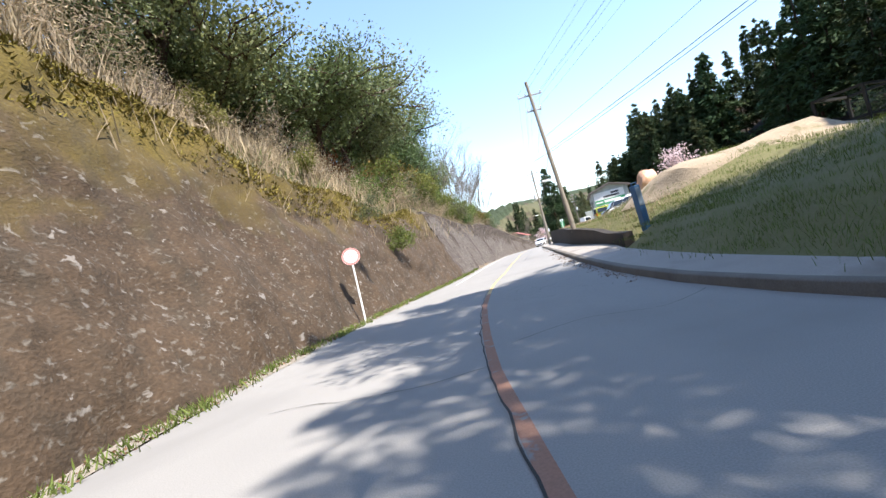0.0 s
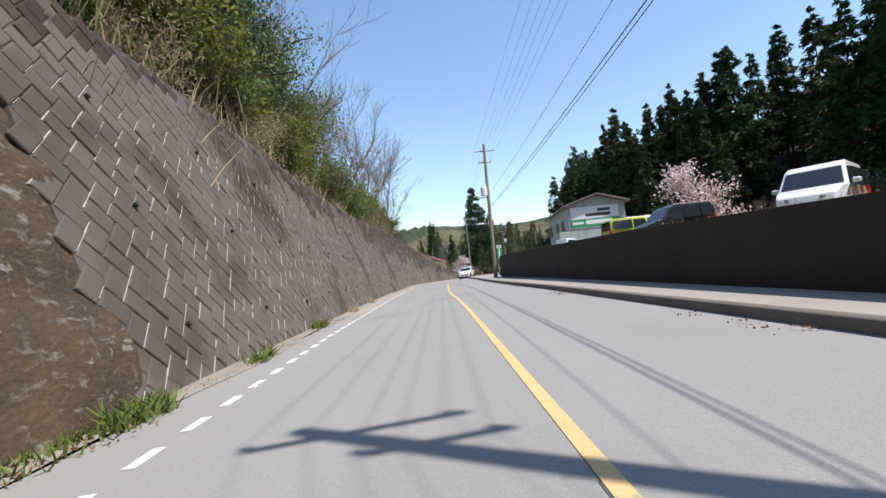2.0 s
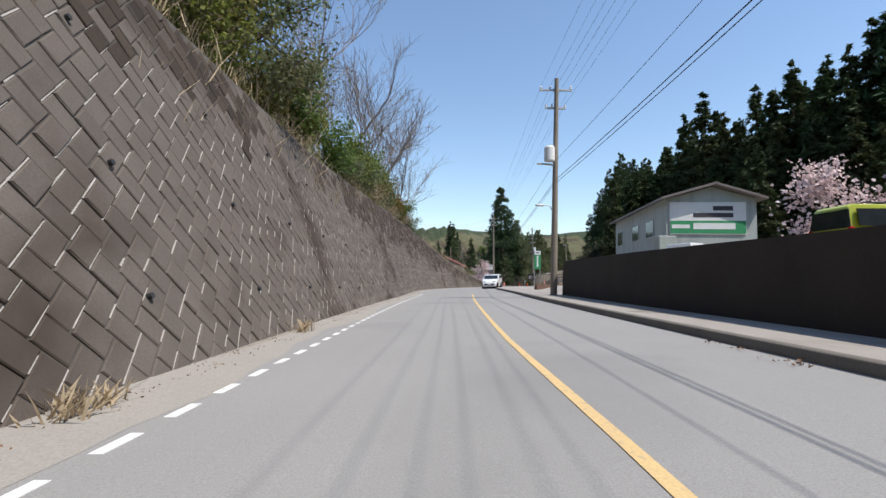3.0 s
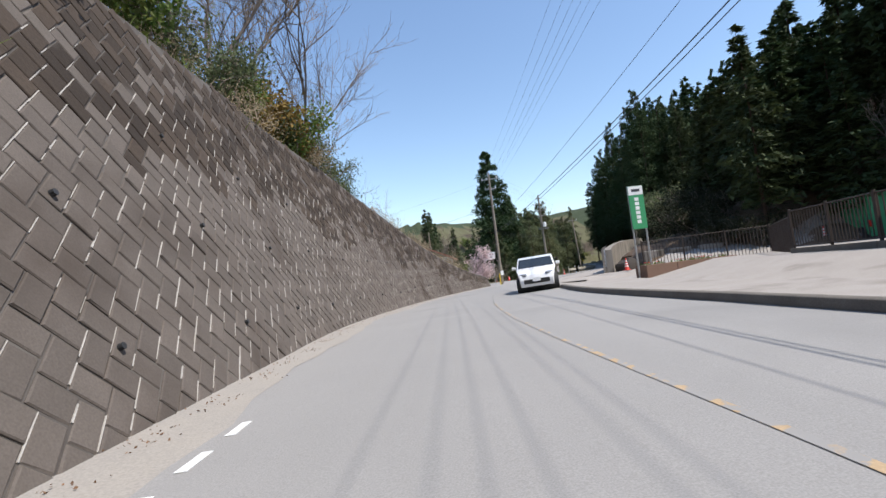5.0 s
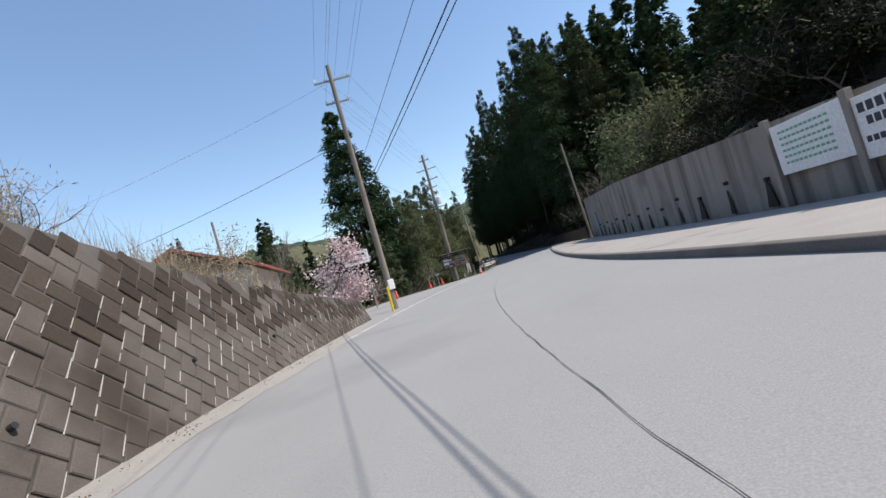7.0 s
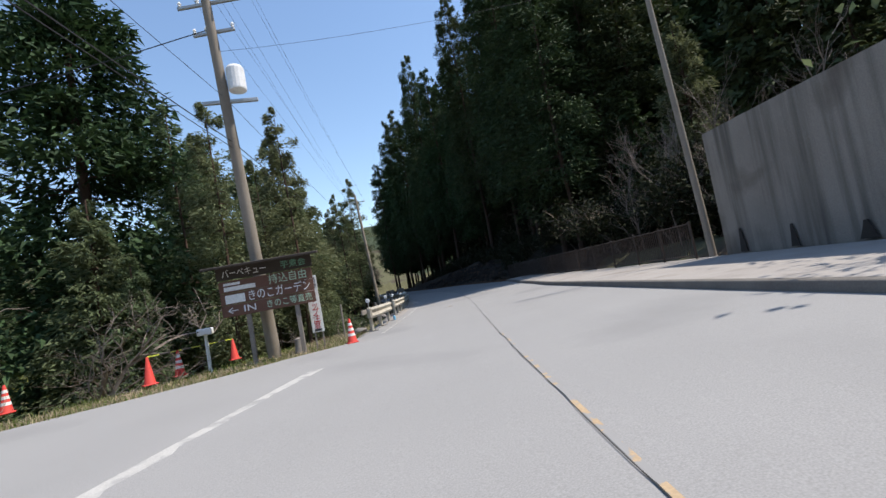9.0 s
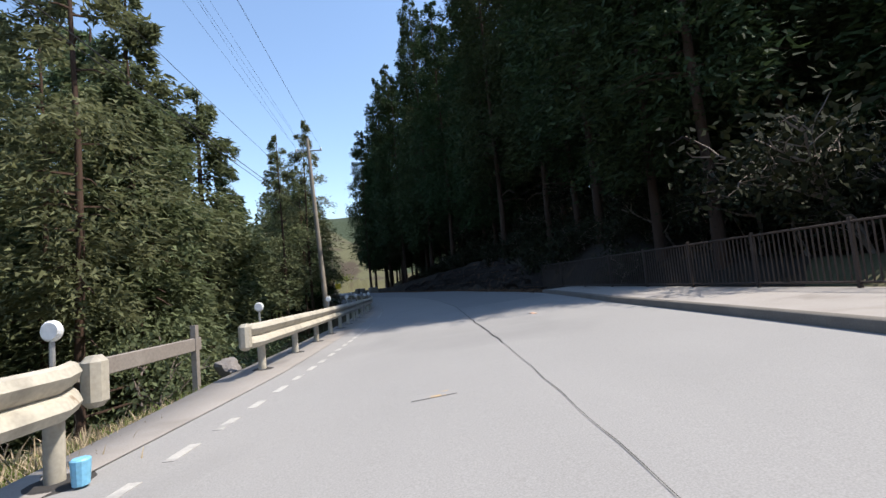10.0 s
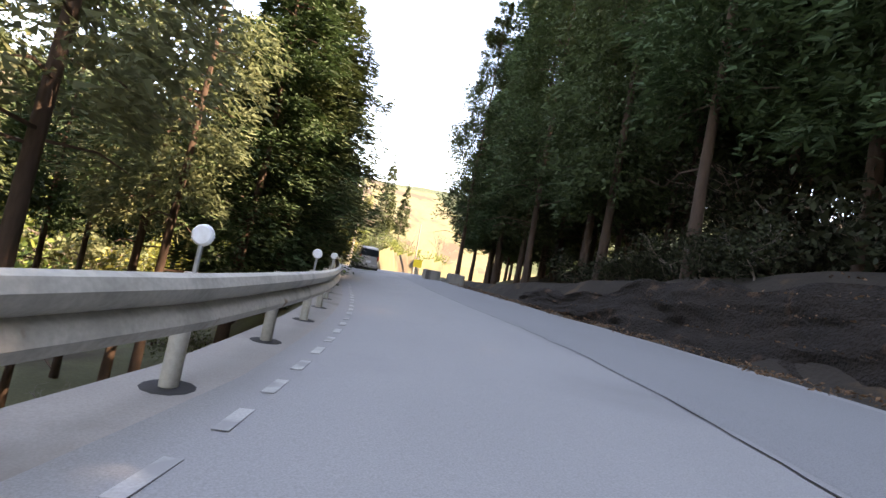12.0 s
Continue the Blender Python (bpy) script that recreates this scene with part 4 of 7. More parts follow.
# cedars in the lighter cypress leaf colour, which stands in for sunlit foliage
airy = [make_tree("cedar_tree", trunk_mesh(21 + i, 0.17, 24 + i, limbs=30, limb_len=1.8), conifer_mesh(21 + i, 3.2, 6.0 + i, 90, 100, 0.28, 86 + i, 0.9, 0.34), BARK, CYPRESS, "slender roadside cedar with an open crown, sunlight put into its light green leaf colour") for i in range(2)]
thin = make_tree("cedar_tree", trunk_mesh(22, 0.28, 44, limbs=40, limb_len=3.2), conifer_mesh(22, 4.4, 5.0, 120, 56, 0.36, 144, 0.7, 0.34), BARK, CEDAR, "cedar with a thin open crown above the pavement")
straws = []
for i in range(3):
    g, tips = branchy(95 + i, 2.8, 0.03, 3, 0.9, 4, 0.6, gnarl=0.35, sides=3)
    straws.append(make_tree("dry_bush", smooth(g.mesh("stems"), 60), crown_on(tips, 0.13, 5, 0.3, 25 + i, 0.22), DRYTWIG, DRYLEAF, "withered straw-coloured bush and vines on the bank", "bush", "foliage"))
saplings = []
for i in range(2):
    g, tips = branchy(98 + i, 4.5, 0.035, 3, 0.35, 2, 0.6)
    saplings.append(make_tree("bare_sapling", smooth(g.mesh("stems"), 60), None, TWIG, None, "slender leafless sapling on top of the wall"))
g, tips = branchy(90, 5.0, 0.1, 4, 0.8, 3)
cherry = make_tree("cherry_tree", smooth(g.mesh("trunk"), 60), crown_on(tips, 0.14, 16, 0.3, 3, 0.8), TWIG, BLOSSOM, "cherry tree in pale pink blossom", "tree", "blossom")


def land_at(s, d):
    return float(land(np.array([float(s)]), np.array([float(d)]))[0])


def plant_at(kind, s, d, size=1.0, tall=1.0, turn=None, lean=0.0, sink=0.15):
    x, y = flat(s, d)
    return plant(kind, float(x), float(y), land_at(s, d) - sink, size, turn, tall, lean)


def back_of(s):
    return float(along(WALL_D, s)) - BATTER * float(along(WALL_H, s))


rnd = random.Random(5)
# cedar hillside, right
F_START = [(-60, 13.0), (2, 15.0), (10, 30.0), (22, 36.0), (45, 42.0), (65, 44.0), (85, 34.0), (100, 26.0), (110, 23.0), (125, 25.0), (140, 28.0), (155, 28.0), (162, 12.0), (172, 11.0), (330, 12.0)]
# how high the tree tops reach along the hillside
TOPS = [(0, 27.0), (75, 27.0), (89, 24.0), (100, 22.5), (110, 21.0), (120, 21.5), (135, 23.0), (148, 26.0), (158, 29.0), (165, 33.0), (180, 38.0), (200, 38.0), (210, 33.0), (222, 28.0), (330, 26.0)]


def grow_to(kinds, high, s, d, top, wide=1.0):
    """Plant one of the kinds, high metres tall, so that its tip comes to the height top."""
    k = rnd.randrange(len(kinds))
    tall = max(0.4, (top - land_at(s, d)) / (high + 2 * k))
    size = min(max(tall, 0.6), 1.15) * wide
    plant_at(kinds[k], s, d, size, tall / size)


for s in range(6, 158, 4):
    for row in range(2 if s % 8 else 3):
        d = float(along(F_START, s)) + row * 8 + rnd.uniform(-2, 2)
        grow_to(cedars, 19, s + rnd.uniform(-3, 3), d, float(along(TOPS, s)) * rnd.uniform(0.82, 1.03) + row * 1.5)
for s in range(-24, 7, 5):
    plant_at(thin, s + rnd.uniform(-1, 1), 10.5 + rnd.uniform(-1, 1), rnd.uniform(0.9, 1.1))
    plant_at(rnd.choice(cedars), s + rnd.uniform(-2, 2), 25 + rnd.uniform(-1, 1), rnd.uniform(0.9, 1.1))
for s, d, k in ((-9, 8.6, 0.9), (-4.6, 8.4, 0.95), (0.8, 8.2, 1.0), (4.2, 9.6, 0.95), (7.8, 11.6, 0.85), (2.6, 11.5, 1.0)):
    plant_at(rnd.choice(near) if s > 0 and d < 11.6 else thin, s, d, k)
for s in range(134, 160, 4):
    grow_to(near, 23, s + rnd.uniform(-1.3, 1.3), 31 + rnd.uniform(-1.2, 1.2), float(along(TOPS, s)) * rnd.uniform(0.9, 1.03))
# dense tall woods from the pavement's end on
for s in (164, 173, 178):
    grow_to(near, 23, s + rnd.uniform(-1, 1), 13.0 + rnd.uniform(-0.8, 0.8), float(along(TOPS, s)) * rnd.uniform(0.9, 1.0))
for s in range(160, 217, 4):
    for row in range(4):
        kinds, high = ((near, 23), (slim, 21), (cedars, 19), (cedars, 19))[row]
        grow_to(kinds, high, s + rnd.uniform(-1.3, 1.3), 10.5 + row * 5 + rnd.uniform(-1.0, 1.0), float(along(TOPS, s)) * rnd.uniform(0.84, 1.03))
for s in range(160, 214, 3):
    plant_at(rnd.choice(shade + thickets), s + rnd.uniform(-1, 1), 10.0 + rnd.uniform(0, 8), rnd.uniform(0.6, 1.1))
    plant_at(rnd.choice(shade), s + rnd.uniform(-1, 1), 20.0 + rnd.uniform(0, 10), rnd.uniform(1.2, 2.0))
for s in range(140, 160, 3):
    plant_at(rnd.choice(shade), s + rnd.uniform(-1, 1), 19 + rnd.uniform(0, 7), rnd.uniform(1.2, 2.0))
for s in range(150, 262, 6):
    for row in range(1 if s < 210 else 3):
        grow_to(cedars, 19, s + rnd.uniform(-2, 2), (36 if s < 214 else 12) + row * 7 + rnd.uniform(-2, 2), float(along(TOPS, s)) * rnd.uniform(0.85, 1.0))
for s in range(146, 168, 2):
    plant_at(rnd.choice(shade), s + rnd.uniform(-0.7, 0.7), 10.6 + rnd.uniform(0, 1.6), rnd.uniform(0.8, 1.25))
    grow_to(cedars, 19, s + rnd.uniform(-0.7, 0.7), 13.5 + rnd.uniform(0, 3.0), rnd.uniform(10.0, 15.0))
# shrubs at the foot of the hillside, right
for s, d, k in ((120, 17, 0), (131, 14, 1), (138, 12.5, 0), (64, 36, 0), (75, 38, 1), (52, 38, 1)):
    plant_at(olive[k], s, d, rnd.uniform(1.0, 1.6))
for s, d, k in ((147, 11.5, 0), (152, 11.0, 1), (149, 12.5, 1), (157, 10.8, 0)):
    plant_at(shade[k], s, d, rnd.uniform(0.9, 1.3))
for s, d in ((101, 22), (108, 21), (116, 17), (143, 11.5), (146.5, 10.5), (150, 10.2), (154, 10.4), (36, 33), (28, 28), (70, 35)):
    plant_at(rnd.choice(bares), s, d, rnd.uniform(0.4, 0.6))
for s in range(76, 104, 2):
    d0 = float(along([(76, 30), (90, 27), (100, 26), (104, 26)], s))
    plant_at(rnd.choice(shade), s + rnd.uniform(-1, 1), d0 + rnd.uniform(0, 3), rnd.uniform(0.7, 1.2))
    grow_to(cedars, 19, s + rnd.uniform(-1, 1), d0 + rnd.uniform(1.0, 3.0), rnd.uniform(11.0, 16.0))
for s in range(170, 196, 2):
    plant_at(rnd.choice(shade), s, 15.5 + rnd.uniform(-1, 1), rnd.uniform(1.0, 1.5))
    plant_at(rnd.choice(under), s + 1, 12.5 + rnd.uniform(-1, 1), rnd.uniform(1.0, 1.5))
for s, d, k in ((21, -11, 1.2), (25, -10.5, 1.25), (29, -10, 1.2), (33.5, -9.5, 1.15), (39, -9.0, 1.1), (45, -8.5, 1.1), (52, -8.5, 1.1), (58, -8.5, 1.0)):
    plant_at(rnd.choice(broad), s, d, k)
for s in range(182, 224, 3):
    plant_at(rnd.choice(young), s, -21 - rnd.uniform(0, 4), rnd.uniform(1.8, 2.8))
    plant_at(rnd.choice(straws + young), s + 1.5, -17 - rnd.uniform(0, 3), rnd.uniform(1.0, 1.8))
plant_at(firs[0], 152.5, 13.5, 0.7)
plant_at(firs[2], 149.0, 17.0, 0.8)
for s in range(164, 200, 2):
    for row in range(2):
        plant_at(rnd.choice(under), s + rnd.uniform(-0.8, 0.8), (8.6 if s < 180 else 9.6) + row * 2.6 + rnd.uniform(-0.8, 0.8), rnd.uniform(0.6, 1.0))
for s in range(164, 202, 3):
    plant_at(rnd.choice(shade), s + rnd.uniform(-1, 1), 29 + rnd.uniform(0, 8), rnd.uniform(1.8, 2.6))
for s in range(119, 142, 3):
    plant_at(rnd.choice(shade), s + rnd.uniform(-1, 1), 9.8 + rnd.uniform(0, 3), rnd.uniform(0.4, 0.8))
    plant_at(rnd.choice(shade), s + rnd.uniform(-1, 1), 13 + rnd.uniform(0, 4), rnd.uniform(0.8, 1.3))
    grow_to(cedars, 19, s + rnd.uniform(-1, 1), 15 + rnd.uniform(0, 6), rnd.uniform(10.0, 16.0))
for s in range(80, 106, 4):
    d0 = float(along([(80, 33), (90, 29), (100, 25), (106, 24)], s))
    plant_at(rnd.choice(cedars), s + rnd.uniform(-1, 1), d0 + rnd.uniform(-1, 1), rnd.uniform(0.6, 0.85))
# left bank above the wall
for s in range(-14, 66, 8):
    for row in range(2):
        d = float(along(WALL_D, s)) - (8.0 if s < 40 else 6.5) - row * 4.5 + rnd.uniform(-1, 1)
        plant_at(rnd.choice(broad), s + rnd.uniform(-2, 2), d, rnd.uniform(1.05, 1.5))
for s in range(-14, 30, 4):
    plant_at(rnd.choice(broad), s + rnd.uniform(-1, 1), back_of(s) - 5.6 - rnd.uniform(0, 1.5), rnd.uniform(0.55, 0.8))
for s in range(-16, 96, 2):
    back = float(along(WALL_D, s)) - BATTER * float(along(WALL_H, s))
    plant_at(rnd.choice(straws), s + rnd.uniform(-1, 1), back - rnd.uniform(0.4, 2.2), rnd.uniform(0.6, 1.1))
    if s < 40:
        plant_at(rnd.choice(straws), s + rnd.uniform(-1, 1), back - rnd.uniform(1.5, 4.5), rnd.uniform(0.8, 1.3))
for s in range(-16, 62, 3):
    back = float(along(WALL_D, s)) - BATTER * float(along(WALL_H, s))
    plant_at(rnd.choice(thickets), s + rnd.uniform(-1, 1), back - rnd.uniform(0.8, 4.0), rnd.uniform(0.5, 0.9))
    if s > 12 and s % 2 == 0:
        plant_at(rnd.choice(young), s + rnd.uniform(-1, 1), back - rnd.uniform(0.8, 2.5), rnd.uniform(0.45, 0.8))
for s, d, k in ((31, 1.6, 0.9), (36, 1.5, 0.8), (40, 1.8, 1.0), (43, 1.2, 0.9), (47, 1.6, 1.0), (51, 1.3, 0.85), (55, 1.5, 0.95), (60, 1.4, 0.9), (65, 1.5, 0.9), (70, 1.4, 1.0)):
    plant_at(rnd.choice(young), s, float(along(WALL_D, s)) - BATTER * float(along(WALL_H, s)) - d, k)
plant_at(rusty, 38, -7.6, 1.0)
plant_at(rusty, 33, -7.4, 0.9)
plant_at(rusty, 27.5, -8.5, 0.8)
for s in range(35, 94, 3):
    back = float(along(WALL_D, s)) - BATTER * float(along(WALL_H, s))
    plant_at(rnd.choice(young + olive), s + rnd.uniform(-1, 1), back - rnd.uniform(0.6, 1.6), rnd.uniform(0.5, 0.95))
for s in range(50, 97, 3):
    plant_at(rnd.choice(bares), s + rnd.uniform(-2, 2), float(along(WALL_D, s)) - 4.6 - rnd.uniform(0, 5.0), rnd.uniform(0.9, 1.3))
for s, d, k in ((80, 1.6, 1.15), (82.5, 2.6, 1.2), (85, 1.8, 1.1), (87, 3.0, 1.15), (89, 1.6, 1.0), (91.5, 2.2, 0.9), (93.5, 1.8, 0.7)):
    plant_at(rnd.choice(bares), s, float(along(WALL_D, s)) - BATTER * float(along(WALL_H, s)) - d, k)
for s, k in ((76, 0.95), (78, 1.05), (80, 0.9), (84, 0.8), (90, 0.75), (94, 0.6)):
    plant_at(rnd.choice(young if s < 82 else olive), s, float(along(WALL_D, s)) - BATTER * float(along(WALL_H, s)) - 1.3, k)
for s in (93.5, 96, 97.2, 99):
    plant_at(rnd.choice(saplings), s, float(along(WALL_D, s)) - BATTER * float(along(WALL_H, s)) - 0.7, rnd.uniform(0.6, 0.9))
for s in (84, 88, 93, 97, 103, 106, 110):
    back = float(along(WALL_D, s)) - BATTER * float(along(WALL_H, s))
    plant_at(rnd.choice(thickets), s, back - 1.2, rnd.uniform(0.6, 0.9))
plant_at(olive[0], 92, -9.5, 1.1)
for s in np.arange(99.5, 113, 1.1):
    plant_at(rnd.choice(straws), float(s), back_of(s) - rnd.uniform(0.5, 1.4), rnd.uniform(0.5, 0.85))
for s, k in ((86.5, 0.8), (88.5, 1.0), (91, 0.9), (93, 0.75), (95.5, 0.6)):
    plant_at(rnd.choice(olive + [rusty]), s, back_of(s) - 1.5, k)
plant_at(olive[1], 89, -9.0, 1.0)
# left, behind the yard
plant_at(old_fir, 152.9, -16.9, 1.22)
plant_at(firs[0], 149.5, -14.5, 0.85)
plant_at(firs[1], 149.5, -13.0, 0.62)
plant_at(airy[0], 151.5, -9.8, 0.8)
plant_at(airy[1], 153.2, -12.5, 0.85)
plant_at(firs[1], 156, -12.5, 1.05)
plant_at(airy[1], 158.5, -8.5, 0.85)
plant_at(airy[0], 161, -11.0, 0.85)
plant_at(firs[0], 163.0, -9.5, 1.0)
plant_at(cherry, 123.7, -9.6, 1.0)
plant_at(cherry, 119.0, -12.0, 0.7)
plant_at(cherry, 73, 30, 2.0)
for s, d in ((120, -15), (123, -18), (127, -17), (131, -19), (126, -24), (118, -21), (134, -22), (112, -20), (141, -20)):
    plant_at(rnd.choice(olive + thickets), s, d, rnd.uniform(0.7, 1.1))
for s, d in ((128, -14.5), (131, -14.2), (134, -13.6), (136.5, -13), (139, -12.2), (141.5, -11), (133, -16), (137, -15.2), (142.5, -9.5), (144, -10.5), (140, -13.5), (135, -14.5), (130, -15), (138, -14), (143, -12), (145, -11.5), (147, -11)):
    plant_at(rnd.choice(thickets), s, d, rnd.uniform(1.4, 2.0))
for s, d in ((118, -32), (126, -36), (134, -38), (110, -30)):
    plant_at(rnd.choice(bares), s, d, rnd.uniform(0.8, 1.1))
for s in range(180, 213, 4):
    for row in range(2):
        plant_at(rnd.choice(airy if row == 0 else slim), s + row * 2 + rnd.uniform(-1.2, 1.2), -6.2 - row * 4.6 + rnd.uniform(-1.0, 1.0), rnd.uniform(0.7, 0.85))
for s, d in ((209, -3.8), (213, -3.6), (217, -4.2)):
    plant_at(slim[s % 2], s, d, 0.72)
plant_at(near[1], 213.0, 7.6, 0.95)
# dark cedars that lean over the guard rail
for s, d, top in ((193.5, -4.8, 12.5), (196.5, -4.0, 12.5), (200, -4.2, 13.0), (204.5, -4.4, 13.0), (209, -4.9, 13.0)):
    grow_to(near, 23, s, d, top, 1.9 if d > -4.5 else 1.5)
for s, d, k in ((166, -11, 1.2), (169.5, -14, 1.3), (173, -10.5, 1.2), (176.5, -13.5, 1.3), (171, -19, 1.4), (178, -19, 1.4), (164, -17, 1.3)):
    plant_at(rnd.choice(firs), s, d, k)
for s in range(148, 214, 5):
    plant_at(rnd.choice(olive + thickets), s + rnd.uniform(-1, 1), -5.0 - rnd.uniform(0, 2), rnd.uniform(0.5, 0.8))
for s in range(164, 232, 4):
    plant_at(rnd.choice(olive + young + straws), s, -17 - rnd.uniform(0, 8), rnd.uniform(1.6, 2.4))
    plant_at(rnd.choice(firs + cedars), s + 3, -32 - rnd.uniform(0, 10), rnd.uniform(0.55, 0.8))
    plant_at(rnd.choice(young), s + 1.5, -25 - rnd.uniform(0, 8), rnd.uniform(1.6, 2.2))
# wooded valley side beyond the yard
for s in range(112, 152, 3):
    plant_at(rnd.choice(olive + thickets), s + rnd.uniform(-1, 1), -25 - rnd.uniform(0, 5), rnd.uniform(1.1, 1.6))
    plant_at(rnd.choice(olive + bares), s + rnd.uniform(-1, 1), -22 - rnd.uniform(0, 3), rnd.uniform(0.8, 1.15))
for s in range(100, 190, 5):
    for row in range(2):
        plant_at(rnd.choice(cedars), s + rnd.uniform(-2, 2), -44 - row * 9 + rnd.uniform(-3, 3), rnd.uniform(0.32, 0.48))
# the bend ahead
for s in range(214, 262, 4):
    plant_at(rnd.choice(young + olive), s, -6.5 - rnd.uniform(0, 9), rnd.uniform(0.9, 1.8))
    plant_at(rnd.choice(straws + young), s + 1, -5 - rnd.uniform(0, 25), rnd.uniform(0.9, 1.6))
    plant_at(rnd.choice(bares + straws), s + 3, -8 - rnd.uniform(0, 25), rnd.uniform(0.6, 1.0))
    plant_at(rnd.choice(cedars), s + 2, -20 - rnd.uniform(0, 14), rnd.uniform(0.6, 0.9))
    for d in (-9, -14, -19, -25, -31, -38):
        plant_at(rnd.choice(straws + straws + olive + young), s + rnd.uniform(-2, 2), d + rnd.uniform(-2, 2), rnd.uniform(0.8, 1.7))

for s in range(82, 121, 2):
    d0 = float(along([(82, 26.0), (100, 24.6), (106, 20.5), (120, 19.0)], s))
    grow_to(cedars, 19, s + rnd.uniform(-0.8, 0.8), d0 + rnd.uniform(0, 2.0), rnd.uniform(9.0, 14.0))
    grow_to(cedars, 19, s + rnd.uniform(-0.8, 0.8), d0 + 5 + rnd.uniform(0, 3), float(along(TOPS, s)) * rnd.uniform(0.72, 0.95))
for s in range(101, 122):
    plant_at(rnd.choice(shade), s + rnd.uniform(-0.6, 0.6), 13.0 + rnd.uniform(0, 2.2), rnd.uniform(0.5, 0.9))
    grow_to(cedars, 19, s + rnd.uniform(-0.6, 0.6), 15.5 + rnd.uniform(0, 5.0), rnd.uniform(9.0, 15.0))

plant_at(near[0], 161.6, 13.4, 0.95)

# ---- low plants ----


def blades(name, spots, height, width, per, spread, mat, label, seed=1, lean=0.35, category="grass"):
    """Thin blades in tufts: one mesh for what nobody could count."""
    q = np.random.default_rng(seed)
    p = np.repeat(np.array(spots, dtype=float), per, axis=0)
    n = len(p)
    p[:, :2] += q.normal(0, spread, (n, 2))
    h = height * q.uniform(0.4, 1.2, (n, 1))
    a = q.uniform(0, 2 * math.pi, n)
    side = np.stack([np.cos(a), np.sin(a), np.zeros(n)], 1) * width * 0.5
    tip = p + np.stack([q.normal(0, lean, n), q.normal(0, lean, n), np.ones(n)], 1) * h
    mid = (p + tip) / 2 + np.array([0, 0, 0.08]) * h
    co = np.stack([p - side, p + side, mid + side * 0.8, mid - side * 0.8, tip + side * 0.15, tip - side * 0.15], 1).reshape(-1, 3)
    i = np.arange(n)[:, None] * 6
    fa = np.concatenate([i + np.array([[0, 1, 2, 3]]), i + np.array([[3, 2, 4, 5]])])
    return solid(name, quick_mesh(name, co, fa), mat, label, category, kind="stuff")


def spots(n, s_of, d_of, seed, lift=0.0, z_of=None):
    q = random.Random(seed)
    s = np.array([s_of(q) for _ in range(n)])
    d = np.array([float(d_of(q, a)) for a in s])
    z = land(s, d) if z_of is None else np.array([z_of(a, b) for a, b in zip(s, d)])
    return np.column_stack([flat(s, d), z + lift])


blades("dry_grass", spots(4200, lambda q: -18 + 80 * q.random() ** 1.35, lambda q, s: back_of(s) + 0.2 - q.random() ** 1.3 * 7, 1), 1.05, 0.03, 7, 0.28, DRYGRASS, "tall dry straw-coloured grass on the bank", 1)
blades("dry_grass", spots(900, lambda q: q.uniform(60, 117), lambda q, s: back_of(s) + 0.15 - q.random() ** 1.5 * 3, 2), 0.5, 0.014, 12, 0.22, DRYGRASS, "dry straw-coloured grass along the wall top", 2)
blades("tall_dry_grass", spots(200, lambda q: q.uniform(100, 114), lambda q, s: back_of(s) - 0.4 - q.random() * 2.5, 3), 1.2, 0.012, 22, 0.25, DRYGRASS, "tall pale dry grass standing above the wall", 3, 0.25)
blades("green_weeds", spots(700, lambda q: q.uniform(14, 92), lambda q, s: back_of(s) + 0.2 - q.random() * 2.0, 4), 0.5, 0.04, 6, 0.25, GREENGRASS, "green weeds hanging over the wall top", 4, 0.5)
blades("green_grass", spots(1500, lambda q: q.uniform(-16, 16), lambda q, s: 4.2 + q.random() ** 1.3 * 6, 5), 0.12, 0.009, 34, 0.3, GREENGRASS, "green grass on the shaded roadside slope", 5)
blades("grass", spots(1500, lambda q: q.uniform(16, 45), lambda q, s: float(along(RWALL_D, s)) + 0.75 + q.random() ** 1.6 * 5, 6), 0.1, 0.009, 24, 0.3, GREENGRASS, "mixed green grass above the dark wall", 6)
blades("straw_grass", spots(900, lambda q: q.uniform(16, 64), lambda q, s: float(along(RWALL_D, s)) + 0.6 + q.random() * 3, 7), 0.2, 0.016, 7, 0.22, DRYGRASS, "dry grass above the dark wall", 7)
blades("verge_weeds", spots(620, lambda q: q.uniform(-10, 34), lambda q, s: float(along(LEFT_D, s)) + 0.05 - q.random() * 0.42, 8, z_of=lambda s, d: 0.0), 0.13, 0.022, 8, 0.09, GREENGRASS, "green weeds at the foot of the slope wall", 8, 0.6)
blades("yard_grass", spots(2200, lambda q: q.uniform(118, 150), lambda q, s: float(along(LEFT_D, s)) - 0.1 - q.random() ** 1.3 * 4.5, 9), 0.14, 0.02, 7, 0.2, GREENGRASS, "short green grass on the verge", 9)
blades("yard_grass", spots(2600, lambda q: q.uniform(139, 154), lambda q, s: float(along(LEFT_D, s)) + 0.06 - q.random() ** 1.2 * float(along([(139, 4.0), (147, 3.4), (150, 2.0), (154, 1.0)], s)), 11), 0.09, 0.011, 12, 0.14, GREENGRASS, "short green grass on the verge beside the cone", 11)
blades("straw_verge", spots(2200, lambda q: q.uniform(138, 153), lambda q, s: float(along(LEFT_D, s)) + 0.05 - q.random() ** 1.3 * float(along([(138, 4.0), (147, 3.4), (150, 2.0), (154, 1.0)], s)), 12), 0.1, 0.01, 12, 0.16, DRYGRASS, "dry straw in the grass of the verge", 12, 0.7)
